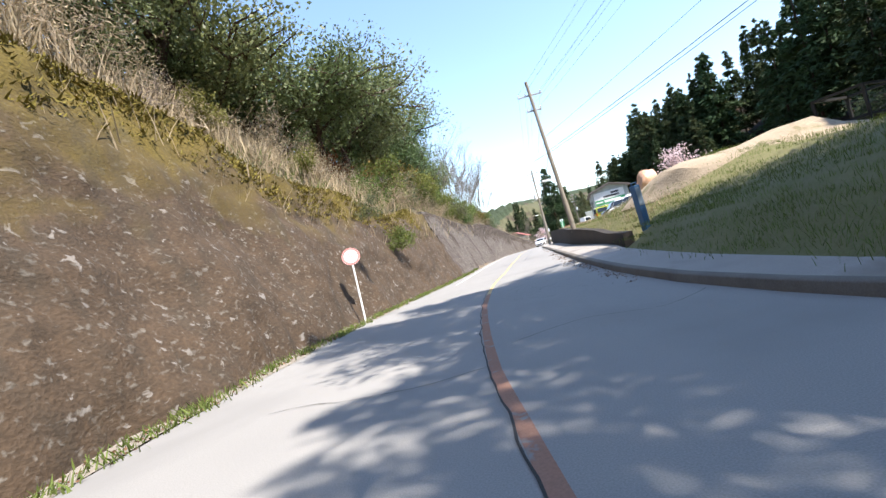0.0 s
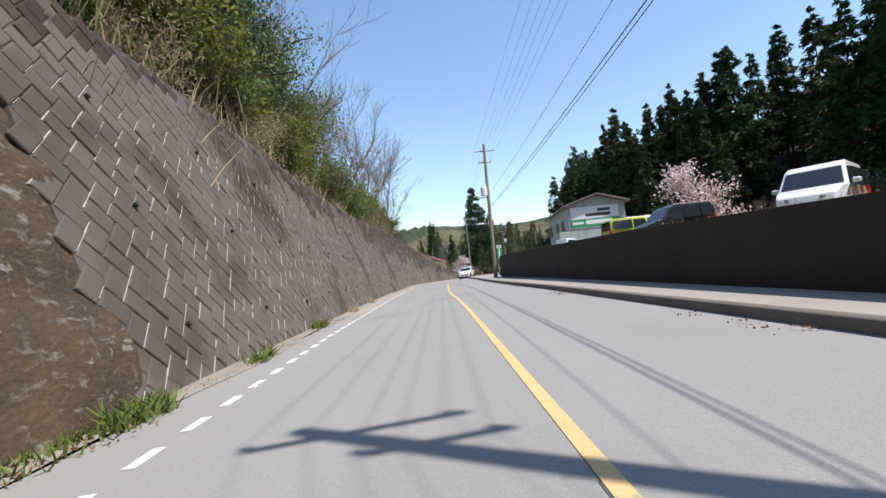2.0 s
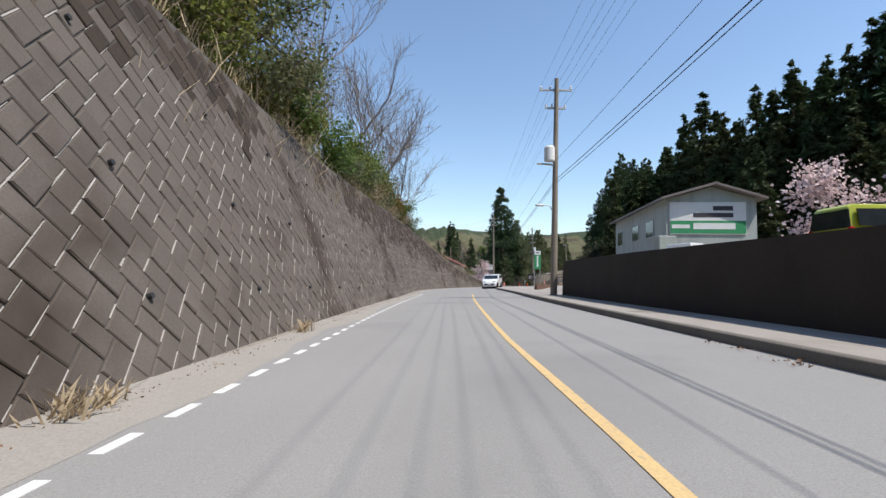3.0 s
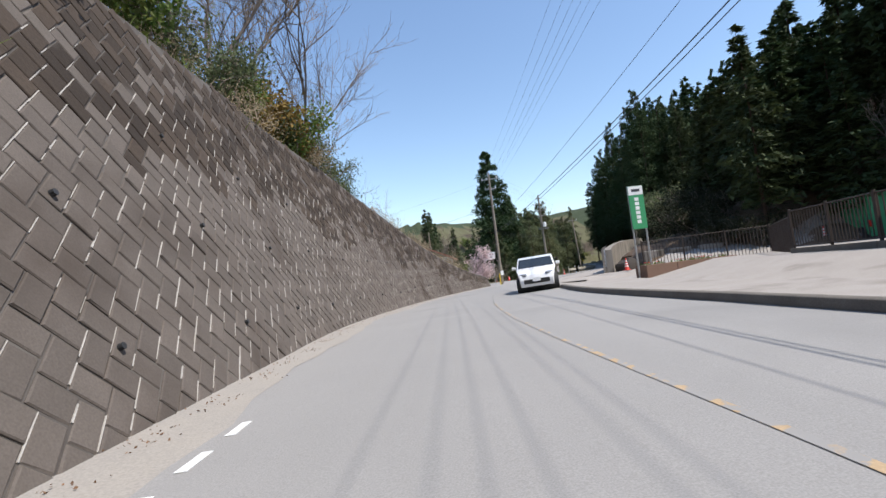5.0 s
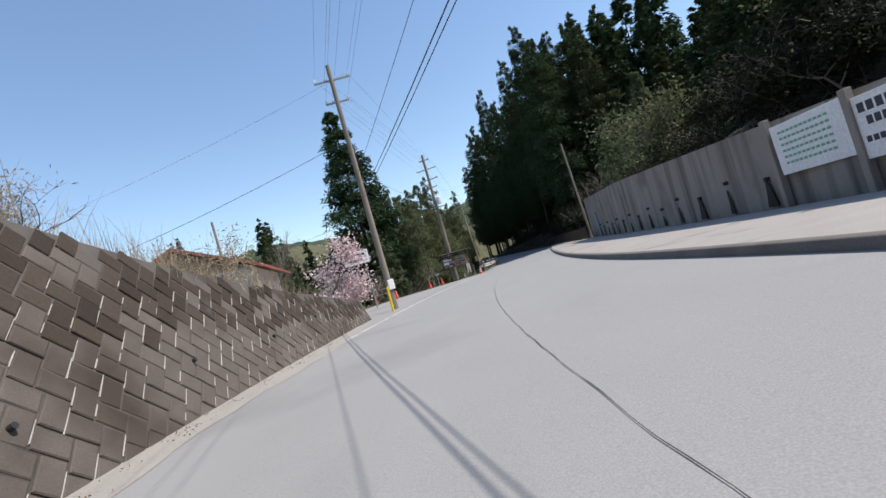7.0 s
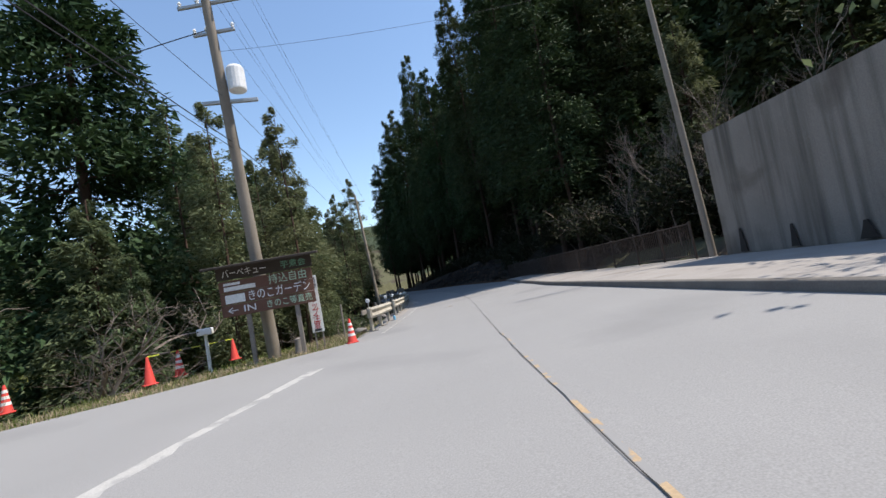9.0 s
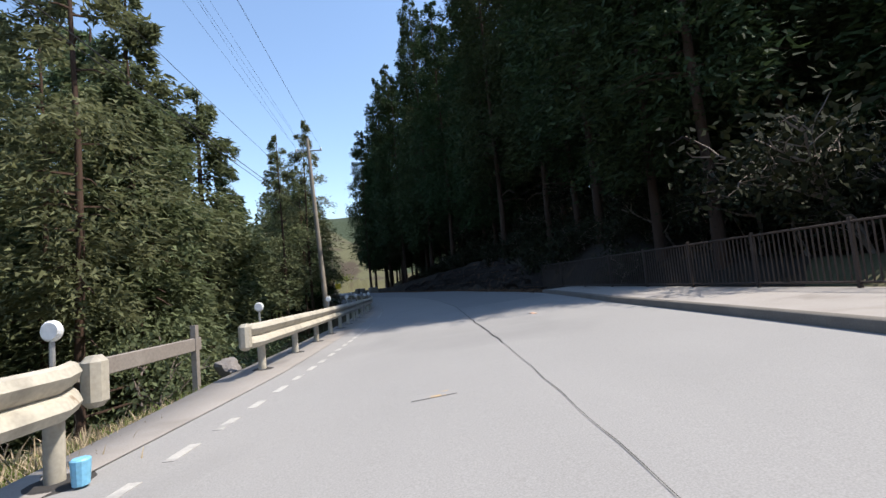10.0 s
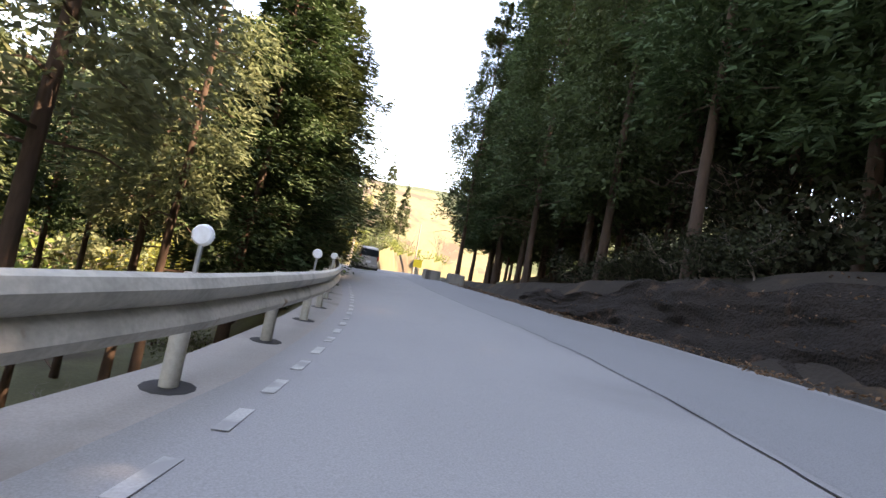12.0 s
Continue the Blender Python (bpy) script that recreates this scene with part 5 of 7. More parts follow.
blades("straw_verge", spots(1200, lambda q: q.uniform(118, 152), lambda q, s: float(along(LEFT_D, s)) - 0.05 - q.random() ** 1.2 * 3.0, 10), 0.18, 0.018, 6, 0.2, DRYGRASS, "dry grass on the verge", 10)
for k, (s, d, n) in enumerate(((41.2, -2.85, 26), (46.4, -2.8, 14), (36.5, -2.75, 14), (52.0, -2.75, 12), (33.5, -2.8, 30))):
    blades("weed_tuft", spots(n, lambda q: s + q.uniform(-0.35, 0.35), lambda q, _: d + q.uniform(-0.1, 0.1), 20 + k, z_of=lambda a, b: 0.0), 0.22, 0.03, 6, 0.06, GREENGRASS if k % 2 == 0 else DRYGRASS, "small weed tuft at the foot of the wall", 20 + k, 0.7)


def scraps(name, places, size, per, spread, mat, label, seed):
    q = np.random.default_rng(seed)
    p = np.repeat(np.array(places, dtype=float), per, axis=0)
    p[:, :2] += q.normal(0, spread, (len(p), 2))
    p[:, 2] += np.abs(q.normal(0, 0.015, len(p)))
    co, fa = leaf_cards(p, size, np.array([[0.02, 0.02, 0.004]]), 1, 0.6, 0.0, None, seed)
    co[:, 2] = np.maximum(co[:, 2], np.repeat(p[:, 2], 4) - 0.004)
    return solid(name, quick_mesh(name, co, fa), mat, label, "leaf litter", kind="stuff")


def on_road(s, d, up=0.012):
    return tuple(at(s, d, up))


scraps("leaf_litter", [on_road(s + random.uniform(-1, 1), float(along(KERB_D, s)) - 0.12 - abs(random.gauss(0, 0.12))) for s in (9, 10.5, 12, 13, 14, 15, 16.5, 18, 19, 21, 24, 25, 27, 34, 41, 48) for _ in range(7)], 0.045, 8, 0.09, LEAFLITTER, "brown fallen leaves gathered along the kerb", 31)
scraps("leaf_litter", [on_road(s + random.uniform(-0.4, 0.4), float(along(WALL_D, s)) + 0.2 + abs(random.gauss(0, 0.12)), 0.01) for s in np.arange(35, 112, 1.3) for _ in range(6)], 0.03, 6, 0.12, LEAFLITTER, "brown fallen leaves along the foot of the block wall", 32)
scraps("leaf_litter", [on_road(s + random.uniform(-1, 1), float(along(KERB_D, s)) - random.uniform(-0.7, 0.35), 0.03) for s in np.arange(166, 205, 1.0) for _ in range(10)], 0.08, 7, 0.15, LEAFLITTER, "brown cedar litter along the road's edge", 33)

scraps("leaf_litter", [on_road(s + random.uniform(-0.6, 0.6), float(along(WALL_D, s)) + 0.1 + abs(random.gauss(0, 0.15)), 0.01) for s in np.arange(-10, 34, 0.8) for _ in range(7)], 0.06, 6, 0.12, LEAFLITTER, "brown fallen leaves along the foot of the slope wall", 34)
# grit strips at the foot of the walls
for a, b, label in ((-50, 34, "strip of grit and moss at the foot of the slope wall"), (34, 119, "strip of pale grit at the foot of the block wall")):
    gs = np.arange(a, b, 0.5)
    ld, wd = along(LEFT_D, gs), along(WALL_D, gs)
    co, fa = ribbon(gs, [(wd - 0.3, np.full(gs.shape, 0.02)), (ld + 0.05 + 0.1 * np.sin(gs * 0.9), road_z(gs, ld) + 0.008)])
    solid("verge", quick_mesh("verge", co, fa), DIRT, label, "verge", kind="structure")

ds = np.arange(44, 117, 0.5)
wd = along(WALL_D, ds)
co, fa = ribbon(ds, [(wd - 0.1, road_z(ds, wd) + 0.014), (wd + 0.42 + 0.09 * np.sin(ds * 1.3), road_z(ds, wd + 0.4) + 0.011), (wd + 0.8 + 0.14 * np.sin(ds * 0.7) + 0.05 * np.sin(ds * 3.1), road_z(ds, wd + 0.8) + 0.005)])
solid("dusty_shoulder", quick_mesh("dusty_shoulder", co, fa), DUST, "pale dust swept along the foot of the block wall", "verge", kind="structure")

# moss on the upper face of the slope wall
def on_wall(q, s):
    z = float(along(WALL_H, s)) + 0.2 * math.sin(s * 0.7) - 1.5 * q.random() ** 1.8
    return z


qm = random.Random(77)
moss_spots = []
for _ in range(3600):
    s = qm.uniform(-20, 31)
    z = on_wall(qm, s)
    x, y = flat(s, float(along(WALL_D, s)) - (BATTER + 0.02) * z + 0.22 * noise.noise(Vector((s * 0.5, z * 0.45, 2.0))) + 0.02)
    moss_spots.append((float(x), float(y), z))
blades("moss", moss_spots, 0.1, 0.05, 5, 0.07, MOSS, "yellow-brown moss over the top of the slope wall", 41, 0.9, "moss")
plant(young[0], -8.6, 8.2, 2.4, 0.4)
plant(olive[0], -9.2, 2.2, 3.4, 0.25)

# ---- wooden, concrete and steel things ----


def lettering(name, text, size, mat, parent, m, width=None):
    """Letters as a thin mesh, centred; narrowed to a width if one is given."""
    cu = bpy.data.curves.new(name, "FONT")
    cu.body, cu.size, cu.align_x, cu.align_y, cu.extrude = text, size, "CENTER", "CENTER", 0.002
    tmp = bpy.data.objects.new(name, cu)
    scene.collection.objects.link(tmp)
    bpy.context.view_layer.update()
    me = bpy.data.meshes.new_from_object(tmp.evaluated_get(bpy.context.evaluated_depsgraph_get()))
    bpy.data.objects.remove(tmp)
    xs = [v.co.x for v in me.vertices]
    if width and xs:
        k = width / (max(xs) - min(xs))
        for v in me.vertices:
            v.co.x *= k
    me.materials.clear()
    return part(name, me, mat, parent, m=m)


FRONT = pose(0, 0, 0, 90, 0, 0)  # lays lettering upright, facing -y


def bars(parent, rows, mat, y):
    """Lines of writing too small to read: (x0, x1, z, height)."""
    for x0, x1, z, h in rows:
        part("text_bar", Geo().box(x0, x1, y - 0.004, y, z, z + h), mat, parent)


# round speed sign
sg = thing("speed_sign", "round red-rimmed 30 speed sign on a white post", "road sign", pose(-9.7, -0.32, 0, -18.0, 0, 8))
part("post", Geo().tube([(0, 0.03, -0.3), (0, 0.03, 2.5)], 0.03, 10), SIGNWHITE, sg, "white steel post", soft=40)
part("disc", Geo().lathe([(0.0, 0), (0.3, 0), (0.3, 0.012), (0.0, 0.012)], 32, pose(0, 0, 2.27, 90)), SIGNWHITE, sg)
rim = Geo()
rim.add([(math.cos(a) * r, 0, math.sin(a) * r) for r in (0.225, 0.297) for a in np.linspace(0, 2 * math.pi, 33)[:-1]], [(i, (i + 1) % 32, 32 + (i + 1) % 32, 32 + i) for i in range(32)], pose(0, -0.0145, 2.27))
part("rim", rim, SIGNRED, sg, "faded red rim")
lettering("numerals", "30", 0.3, SIGNRED, sg, pose(0, -0.0145, 2.27) @ FRONT)


def power_pole(base, top, r0, r1, label, arms=(), extras=True):
    """A utility pole with cross-arms and insulators; arms are (height along it, half length, turn)."""
    b, t = Vector(base), Vector(top)
    ob = thing("utility_pole", label, "utility pole", Matrix.Translation(b))
    axis = t - b
    part("shaft", Geo().tube([axis * (i / 6) - Vector((0, 0, 0.4 if i == 0 else 0)) for i in range(7)], [r0 + (r1 - r0) * i / 6 for i in range(7)], 14), POLE, ob, soft=50)
    ends = []
    for h, half, turn in arms:
        c = axis * (h / axis.length)
        dx = Vector((math.cos(radians(turn)), math.sin(radians(turn)), 0))
        m = Matrix.Translation(c) @ pose(0, 0, 0, 0, 0, turn)
        part("cross_arm", Geo().box(-half, half, r1 + 0.02, r1 + 0.1, -0.045, 0.045, m, 0.01), GALV, ob)
        for k in (-0.92, -0.35, 0.92):
            q = c + dx * half * k + Vector((0, 0, 0.04))
            part("insulator", Geo().lathe([(0.015, 0), (0.05, 0.03), (0.03, 0.07), (0.055, 0.1), (0.03, 0.16), (0.0, 0.18)], 8, Matrix.Translation(q + Vector((-dx.y, dx.x, 0)) * (r1 + 0.06))), SIGNWHITE, ob, "white insulator")
            ends.append(b + q + Vector((-dx.y, dx.x, 0)) * (r1 + 0.06) + Vector((0, 0, 0.16)))
    return ob, b, axis, ends


poleA, bA, axA, eA = power_pole((1.38, 12.23, 1.2), (1.02, 13.0, 10.9), 0.145, 0.09, "leaning brown concrete utility pole above the dark wall", [(8.9, 0.75, -6), (7.9, 0.45, -6)])
part("mirror_arm", Geo().tube([axA * 0.52, axA * 0.5 + Vector((-0.95, 0.5, -0.05))], 0.016, 6), GALV, poleA)
part("traffic_mirror", Geo().lathe([(0.0, 0.0), (0.13, 0.01), (0.18, 0.03), (0.18, 0.045), (0.0, 0.055)], 20, Matrix.Translation(axA * 0.48 + Vector((-1.0, 0.5, -0.1))) @ pose(0, 0, 0, 75, 0, -20)), SIGNWHITE, poleA, "small pale convex traffic mirror")
part("lamp_arm", Geo().tube([axA * 0.32, axA * 0.34 + Vector((-0.35, 0, 0.12)), axA * 0.34 + Vector((-0.6, 0, 0.1))], 0.018, 6), GALV, poleA)
part("lamp_head", Geo().box(-0.95, -0.55, -0.09, 0.09, -0.05, 0.05, Matrix.Translation(axA * 0.34 + Vector((0, 0, 0.1))), 0.03), SIGNWHITE, poleA, "small white street lamp head")
part("sleeve", Geo().tube([axA * 0.06, axA * 0.2], 0.152, 14), POLE, poleA, soft=50)

poleB, bB, axB, eB = power_pole((9.0, 48.0, 0.4), (8.95, 47.6, 11.0), 0.17, 0.1, "grey utility pole with a transformer at the wall's end", [(10.1, 0.8, -12), (9.2, 0.5, -12)])
part("transformer", Geo().lathe([(0.0, 0), (0.24, 0.02), (0.25, 0.06), (0.25, 0.66), (0.2, 0.74), (0.0, 0.76)], 16, Matrix.Translation(axB * 0.62 + Vector((-0.36, -0.1, -0.1)))), SIGNWHITE, poleB, "pale grey transformer drum")
part("bracket", Geo().box(-0.95, 0.1, -0.04, 0.04, -0.04, 0.04, Matrix.Translation(axB * 0.6), 0.01), GALV, poleB)
part("lamp_arm", Geo().tube([axB * 0.36, axB * 0.4 + Vector((-0.3, -0.1, 0.1)), axB * 0.4 + Vector((-0.7, -0.15, 0.1))], 0.02, 6), GALV, poleB)
part("lamp_head", Geo().box(-1.05, -0.65, -0.24, -0.06, 0.04, 0.14, Matrix.Translation(axB * 0.4), 0.03), SIGNWHITE, poleB, "small street lamp head")

poleE, bE, axE, eE = power_pole((23.7, 103.2, 0.1), (23.2, 102.1, 12.4), 0.17, 0.1, "utility pole with cross-arms at the end of the block wall", [(11.7, 0.9, -28), (10.6, 0.6, -28)])
part("meter_box", Geo().box(-0.17, 0.17, -0.32, -0.16, 0.9, 1.4, None, 0.02), SIGNWHITE, poleE, "white meter box")
poleC, bC, axC, eC = power_pole((38.5, 121.0, 0.0), (37.3, 119.0, 12.6), 0.2, 0.11, "utility pole with a transformer behind the brown board", [(12.3, 0.5, -42), (11.4, 1.0, -42), (10.4, 0.9, -42), (9.6, 0.6, -42)])
part("transformer", Geo().lathe([(0.0, 0), (0.24, 0.02), (0.25, 0.06), (0.25, 0.66), (0.2, 0.74), (0.0, 0.76)], 16, Matrix.Translation(axC * 0.6 + Vector((0.3, -0.3, 0.1)))), SIGNWHITE, poleC, "pale grey transformer drum")
part("bracket", Geo().box(-0.6, 0.9, -0.05, 0.05, -0.05, 0.05, Matrix.Translation(axC * 0.59) @ pose(0, 0, 0, 0, 0, -30), 0.01), GALV, poleC)
poleD, bD, axD, eD = power_pole((59.3, 146.4, 0.0), (59.2, 147.3, 12.2), 0.18, 0.11, "utility pole among the cedars beside the guard rail", [(11.4, 0.9, -36)])
poleP, bP, axP, eP = power_pole((48.3, 111.6, 0.5), (47.95, 111.65, 9.75), 0.11, 0.075, "slim leaning pole at the end of the grey wall")
backP = [Vector((4.5, -34, 11.5)) + Vector((0.7 * k, 0, 0)) for k in (-1, -0.4, 1)]
aheadP = [Vector((74, 186, 13)) + Vector((0.7 * k, 0.3 * k, 0)) for k in (-1, -0.4, 1)]


def wire(a, b, sag, r=0.0045):
    pts = [a.lerp(b, i / 14) - Vector((0, 0, 4 * sag * (i / 14) * (1 - i / 14))) for i in range(15)]
    return solid("overhead_wire", Geo().tube(pts, r, 4, cap=False), WIRE, "thin black overhead wire between utility poles", "wire", group="overhead wires")


for run in ((backP, eA[:3], eB[:3], eE[:3], eC[:3], eD[:3], aheadP), ([p - Vector((0, 0, 1)) for p in backP], eA[3:], eB[3:], eE[3:], eC[3:6], eD[:3])):
    for p, q in zip(run, run[1:]):
        for a, b in zip(p, q):
            wire(a, b, (b - a).length ** 2 / 6500)
LOW = ((0.62, 0.53, 0.515), (0.62, 0.53, 0.515), (0.56, 0.475, 0.46), (0.6, 0.5, 0.485), (0.66, 0.55, 0.535))
low = [[b + ax * f for f in fs] for (b, ax), fs in zip(((bA, axA), (bB, axB), (bE, axE), (bC, axC), (bD, axD)), LOW)]
low = [[Vector((4.5, -34, z)) for z in (7.2, 6.2, 6.05)]] + low
for p, q in zip(low, low[1:]):
    for k, (a, b) in enumerate(zip(p, q)):
        wire(a, b, (b - a).length ** 2 / 4500, (0.007, 0.013, 0.01)[k])
wire(eE[2], Vector((2, 118, 9)), 0.6)
wire(bE + axE * 0.7, Vector((2, 119, 6)), 0.6, 0.012)
wire(bC + axC * 0.75, Vector((16, 140, 8)), 0.5, 0.014)
wire(bC + axC * 0.7, bP + axP * 0.97, 0.3)

# guard rail


def rail(stations, label, first_end=True, last_end=True, over=0.35):
    """A two-wave steel beam on posts."""
    top = thing("guard_rail", label, "guard rail")
    RD = [(140, -2.75), (150, -2.7), (154.6, -2.93), (162, -2.9), (166.4, -2.76), (168.7, -2.7), (170.5, -2.52), (174.5, -2.15), (176.5, -1.92), (178.5, -1.74), (180.3, -1.56), (184.4, -1.58), (190, -1.75), (205, -2.3), (260, -2.6)]
    prof = [(0.0, 0.44), (0.05, 0.46), (0.085, 0.52), (0.05, 0.59), (0.005, 0.625), (0.05, 0.66), (0.085, 0.73), (0.05, 0.79), (0.0, 0.81), (-0.012, 0.8), (0.03, 0.73), (-0.015, 0.625), (0.03, 0.52), (-0.012, 0.45)]
    ss = np.arange(stations[0] - over, stations[-1] + 0.36, 0.33)
    n = len(prof)
    vs = []
    for i, s in enumerate(ss):
        wrap = max(0.0, 1 - min(s - ss[0], ss[-1] - s) / 0.3) if (first_end or last_end) else 0.0
        for o, z in prof:
            x, y = flat(s, float(along(RD, s)) + 0.16 + o - 0.16 * wrap)
            vs.append((float(x), float(y), z + float(road_z(s, -2.5))))
    fs = [(i * n + j, i * n + (j + 1) % n, (i + 1) * n + (j + 1) % n, (i + 1) * n + j) for i in range(len(ss) - 1) for j in range(n)]
    fs += [tuple(range(n)), tuple(range(len(vs) - 1, len(vs) - n - 1, -1))]
    part("beam", Geo().add(vs, fs), RAILPAINT, top, soft=35)
    for s, on in ((stations[0] - over + 0.02, first_end), (stations[-1] + 0.33, last_end)):
        if on:
            part("end_piece", Geo().box(-0.02, 0.14, -0.09, 0.09, 0.43, 0.82, stand(s, float(along(RD, s)), z=float(road_z(s, -2.5))), 0.05), RAILPAINT, top)
    post = Geo().tube([(0, 0, -0.5), (0, 0, 0.78)], 0.062, 12).mesh("post")
    smooth(post, 40)
    foot = Geo().lathe([(0.0, 0.0), (0.24, 0.0), (0.16, 0.02), (0.0, 0.022)], 12).mesh("footing")
    stalk = smooth(Geo().tube([(0, 0, 0.75), (0, 0, 1.0)], 0.018, 8).mesh("stalk"), 40)
    disc = Geo().lathe([(0.0, -0.025), (0.06, -0.025), (0.075, -0.01), (0.075, 0.01), (0.06, 0.025), (0.0, 0.025)], 18, pose(0, 0, 1.04, 90)).mesh("reflector")
    for i, s in enumerate(stations):
        m = stand(s, float(along(RD, s)), z=float(road_z(s, -2.5)))
        p = part("post", post, RAILPAINT, top, m=m)
        part("footing", foot, CRACK, p, "dark asphalt patch")
        if i == 0 or (len(stations) > 4 and i % 2 == 1 and i > 1) or (len(stations) < 4 and i == 2):
            part("stalk", stalk, GALV, p)
            part("reflector", disc, SIGNWHITE, p, "round white reflector")
    return top


rail([146.0, 147.95, 150.1], "short cream two-wave steel guard rail beside the verge")
rail([154.6 + 2.0 * i for i in range(40)], "long cream two-wave steel guard rail along the wooded drop", True, False, 0.95)
es = np.arange(144.4, 236, 0.6)
ew = along([(144.4, 0.02), (147, 0.16), (150, 0.3), (154, 0.62)], es)
co, fa = ribbon(es, [(along(LEFT_D, es) + 0.3 * ew / 0.62, road_z(es, -2.4) + 0.012), (along(LEFT_D, es) - ew, road_z(es, -2.5) + 0.02), (along(LEFT_D, es) - ew - 0.04, road_z(es, -2.5) - 0.5)])
solid("concrete_edge", quick_mesh("concrete_edge", co, fa), PAVING, "strip of pale concrete under the guard rail", "road edge", kind="structure")


def cone(x, y, z=0.0, bands=3, turn=0.0, size=1.0):
    """A traffic cone with white bands."""
    ob = thing("traffic_cone", "orange traffic cone with white bands" if bands else "plain orange traffic cone", "traffic cone", pose(x, y, z, 0, 0, turn) @ Matrix.Scale(size, 4), group="traffic cones")
    part("base", Geo().box(-0.165, 0.165, -0.165, 0.165, 0, 0.03, None, 0.02), CONE, ob)
    part("body", Geo().lathe([(0.14, 0.03), (0.13, 0.05), (0.03, 0.68), (0.02, 0.7), (0.0, 0.7)], 20), CONE, ob, soft=40)
    for i in range(bands):
        z0 = 0.2 + 0.15 * i
        r = lambda q: 0.13 - 0.1 * (q - 0.05) / 0.63 + 0.003
        part("band", Geo().lathe([(r(z0), z0), (r(z0 + 0.075), z0 + 0.075)], 20), CONEWHITE, ob, "white reflective band", soft=40)
    return ob


cone(39.57, 118.12, 0.0, turn=-20, size=0.95)
cone(35.2, 120.7, 0.0, 0)
cone(36.0, 121.3, 0.0)
cone(32.05, 121.9, 0.0, 0)
cone(32.5, 122.8, 0.0)
cone(30.1, 122.15, -0.02)
cone(28.4, 121.9, -0.02)
cone(38.0, 123.2, -0.05, 0)
cone(22.4, 79.1, 0.5)


def bar_pole(a, b):
    a, b = Vector(a), Vector(b)
    ob = thing("barrier_bar", "yellow and black striped barrier bar resting on the cones", "barrier bar")
    n = 9
    for i in range(n):
        part("stripe", Geo().tube([a.lerp(b, i / n), a.lerp(b, (i + 1) / n)], 0.018, 8), CARLIME if i % 2 == 0 else TRIM, ob, soft=40)


bar_pole((28.4, 121.9, 0.66), (30.1, 122.15, 0.68))
bar_pole((30.1, 122.15, 0.69), (32.05, 121.9, 0.7))
bar_pole((35.2, 120.7, 0.7), (38.0, 123.2, 0.64))

# brown board with a little roof
bd = thing("notice_board", "brown wooden notice board with white and green lettering and a roof", "sign board", pose(38.2, 119.95, 0, 0, 0, -32))
for x in (-0.62, 0.72):
    part("leg", Geo().box(x - 0.06, x + 0.06, -0.03, 0.09, -0.4, 1.4, None, 0.01), GREYWOOD, bd)
for i in range(3):
    part("plank", Geo().box(-1.28, 1.28, -0.075, -0.035, 1.32 + 0.34 * i, 1.645 + 0.34 * i, None, 0.008), BROWNBOARD, bd)
part("top_plank", Geo().box(-1.32, 1.32, -0.07, -0.03, 2.36, 2.72, None, 0.01), DARKWOOD, bd)
rf = Geo().box(-1.55, 1.55, -0.32, 0.22, 2.7, 2.77, pose(0, 0, 0, 6), 0.015)
part("roof", rf, DARKWOOD, bd, "dark wooden roof")
Y = -0.078
lettering("lettering", "バーベキュー", 0.27, SIGNWHITE, bd, pose(-0.55, Y, 2.52) @ FRONT, 1.2)
lettering("lettering", "芋煮会", 0.24, GREENLETTER, bd, pose(0.8, Y, 2.52) @ FRONT, 0.7)
lettering("lettering", "持込自由", 0.3, GREENLETTER2, bd, pose(0.6, Y, 2.16) @ FRONT, 1.05)
bars(bd, [(-1.15, -0.7, 2.2, 0.07), (-1.15, -0.3, 2.04, 0.12), (-1.15, -0.62, 1.69, 0.24)], SIGNWHITE, Y)
lettering("lettering", "きのこガーデン", 0.32, SIGNWHITE, bd, pose(0.32, Y, 1.81) @ FRONT, 1.7)
lettering("lettering", "← IN", 0.26, SIGNWHITE, bd, pose(-0.75, Y, 1.48) @ FRONT, 0.75)
lettering("lettering", "きのこ等直売", 0.24, GREENLETTER2, bd, pose(0.55, Y, 1.48) @ FRONT, 1.25)

# white warning sign
ws_ = thing("warning_sign", "narrow white upright warning sign with red lettering", "road sign", pose(39.5, 119.9, 0, 0, 0, -30) @ Matrix.Diagonal((0.86, 1, 1, 1)))
part("panel", Geo().box(-0.2, 0.2, -0.025, 0.0, 0.4, 2.12, None, 0.006), SIGNWHITE, ws_)
for x in (-0.13, 0.13):
    part("leg", Geo().box(x - 0.025, x + 0.025, 0.0, 0.04, -0.3, 2.0, None, 0.005), GREYWOOD, ws_)
for i, ch in enumerate("凍結"):
    lettering("lettering", ch, 0.17, SIGNTEXT, ws_, pose(-0.09, -0.028, 1.99 - 0.18 * i) @ FRONT)
for i, ch in enumerate("路面"):
    lettering("lettering", ch, 0.17, SIGNTEXT, ws_, pose(0.09, -0.028, 1.99 - 0.18 * i) @ FRONT)
for i, ch in enumerate("スリップ注意"):
    lettering("lettering", ch, 0.25, LAMPRED, ws_, pose(0, -0.028, 1.6 - 0.2 * i) @ FRONT)
bars(ws_, [(-0.12, 0.12, 0.43, 0.07)], SIGNTEXT, -0.026)
solid("mail_box", Geo().box(-0.2, 0.2, -0.15, 0.15, 0.95, 1.15, None, 0.02).box(-0.04, 0.04, -0.04, 0.04, -0.2, 0.95), SIGNWHITE, "small white box on a stake beside the bushes", "box", pose(36.9, 121.9, 0, 0, 0, -30))
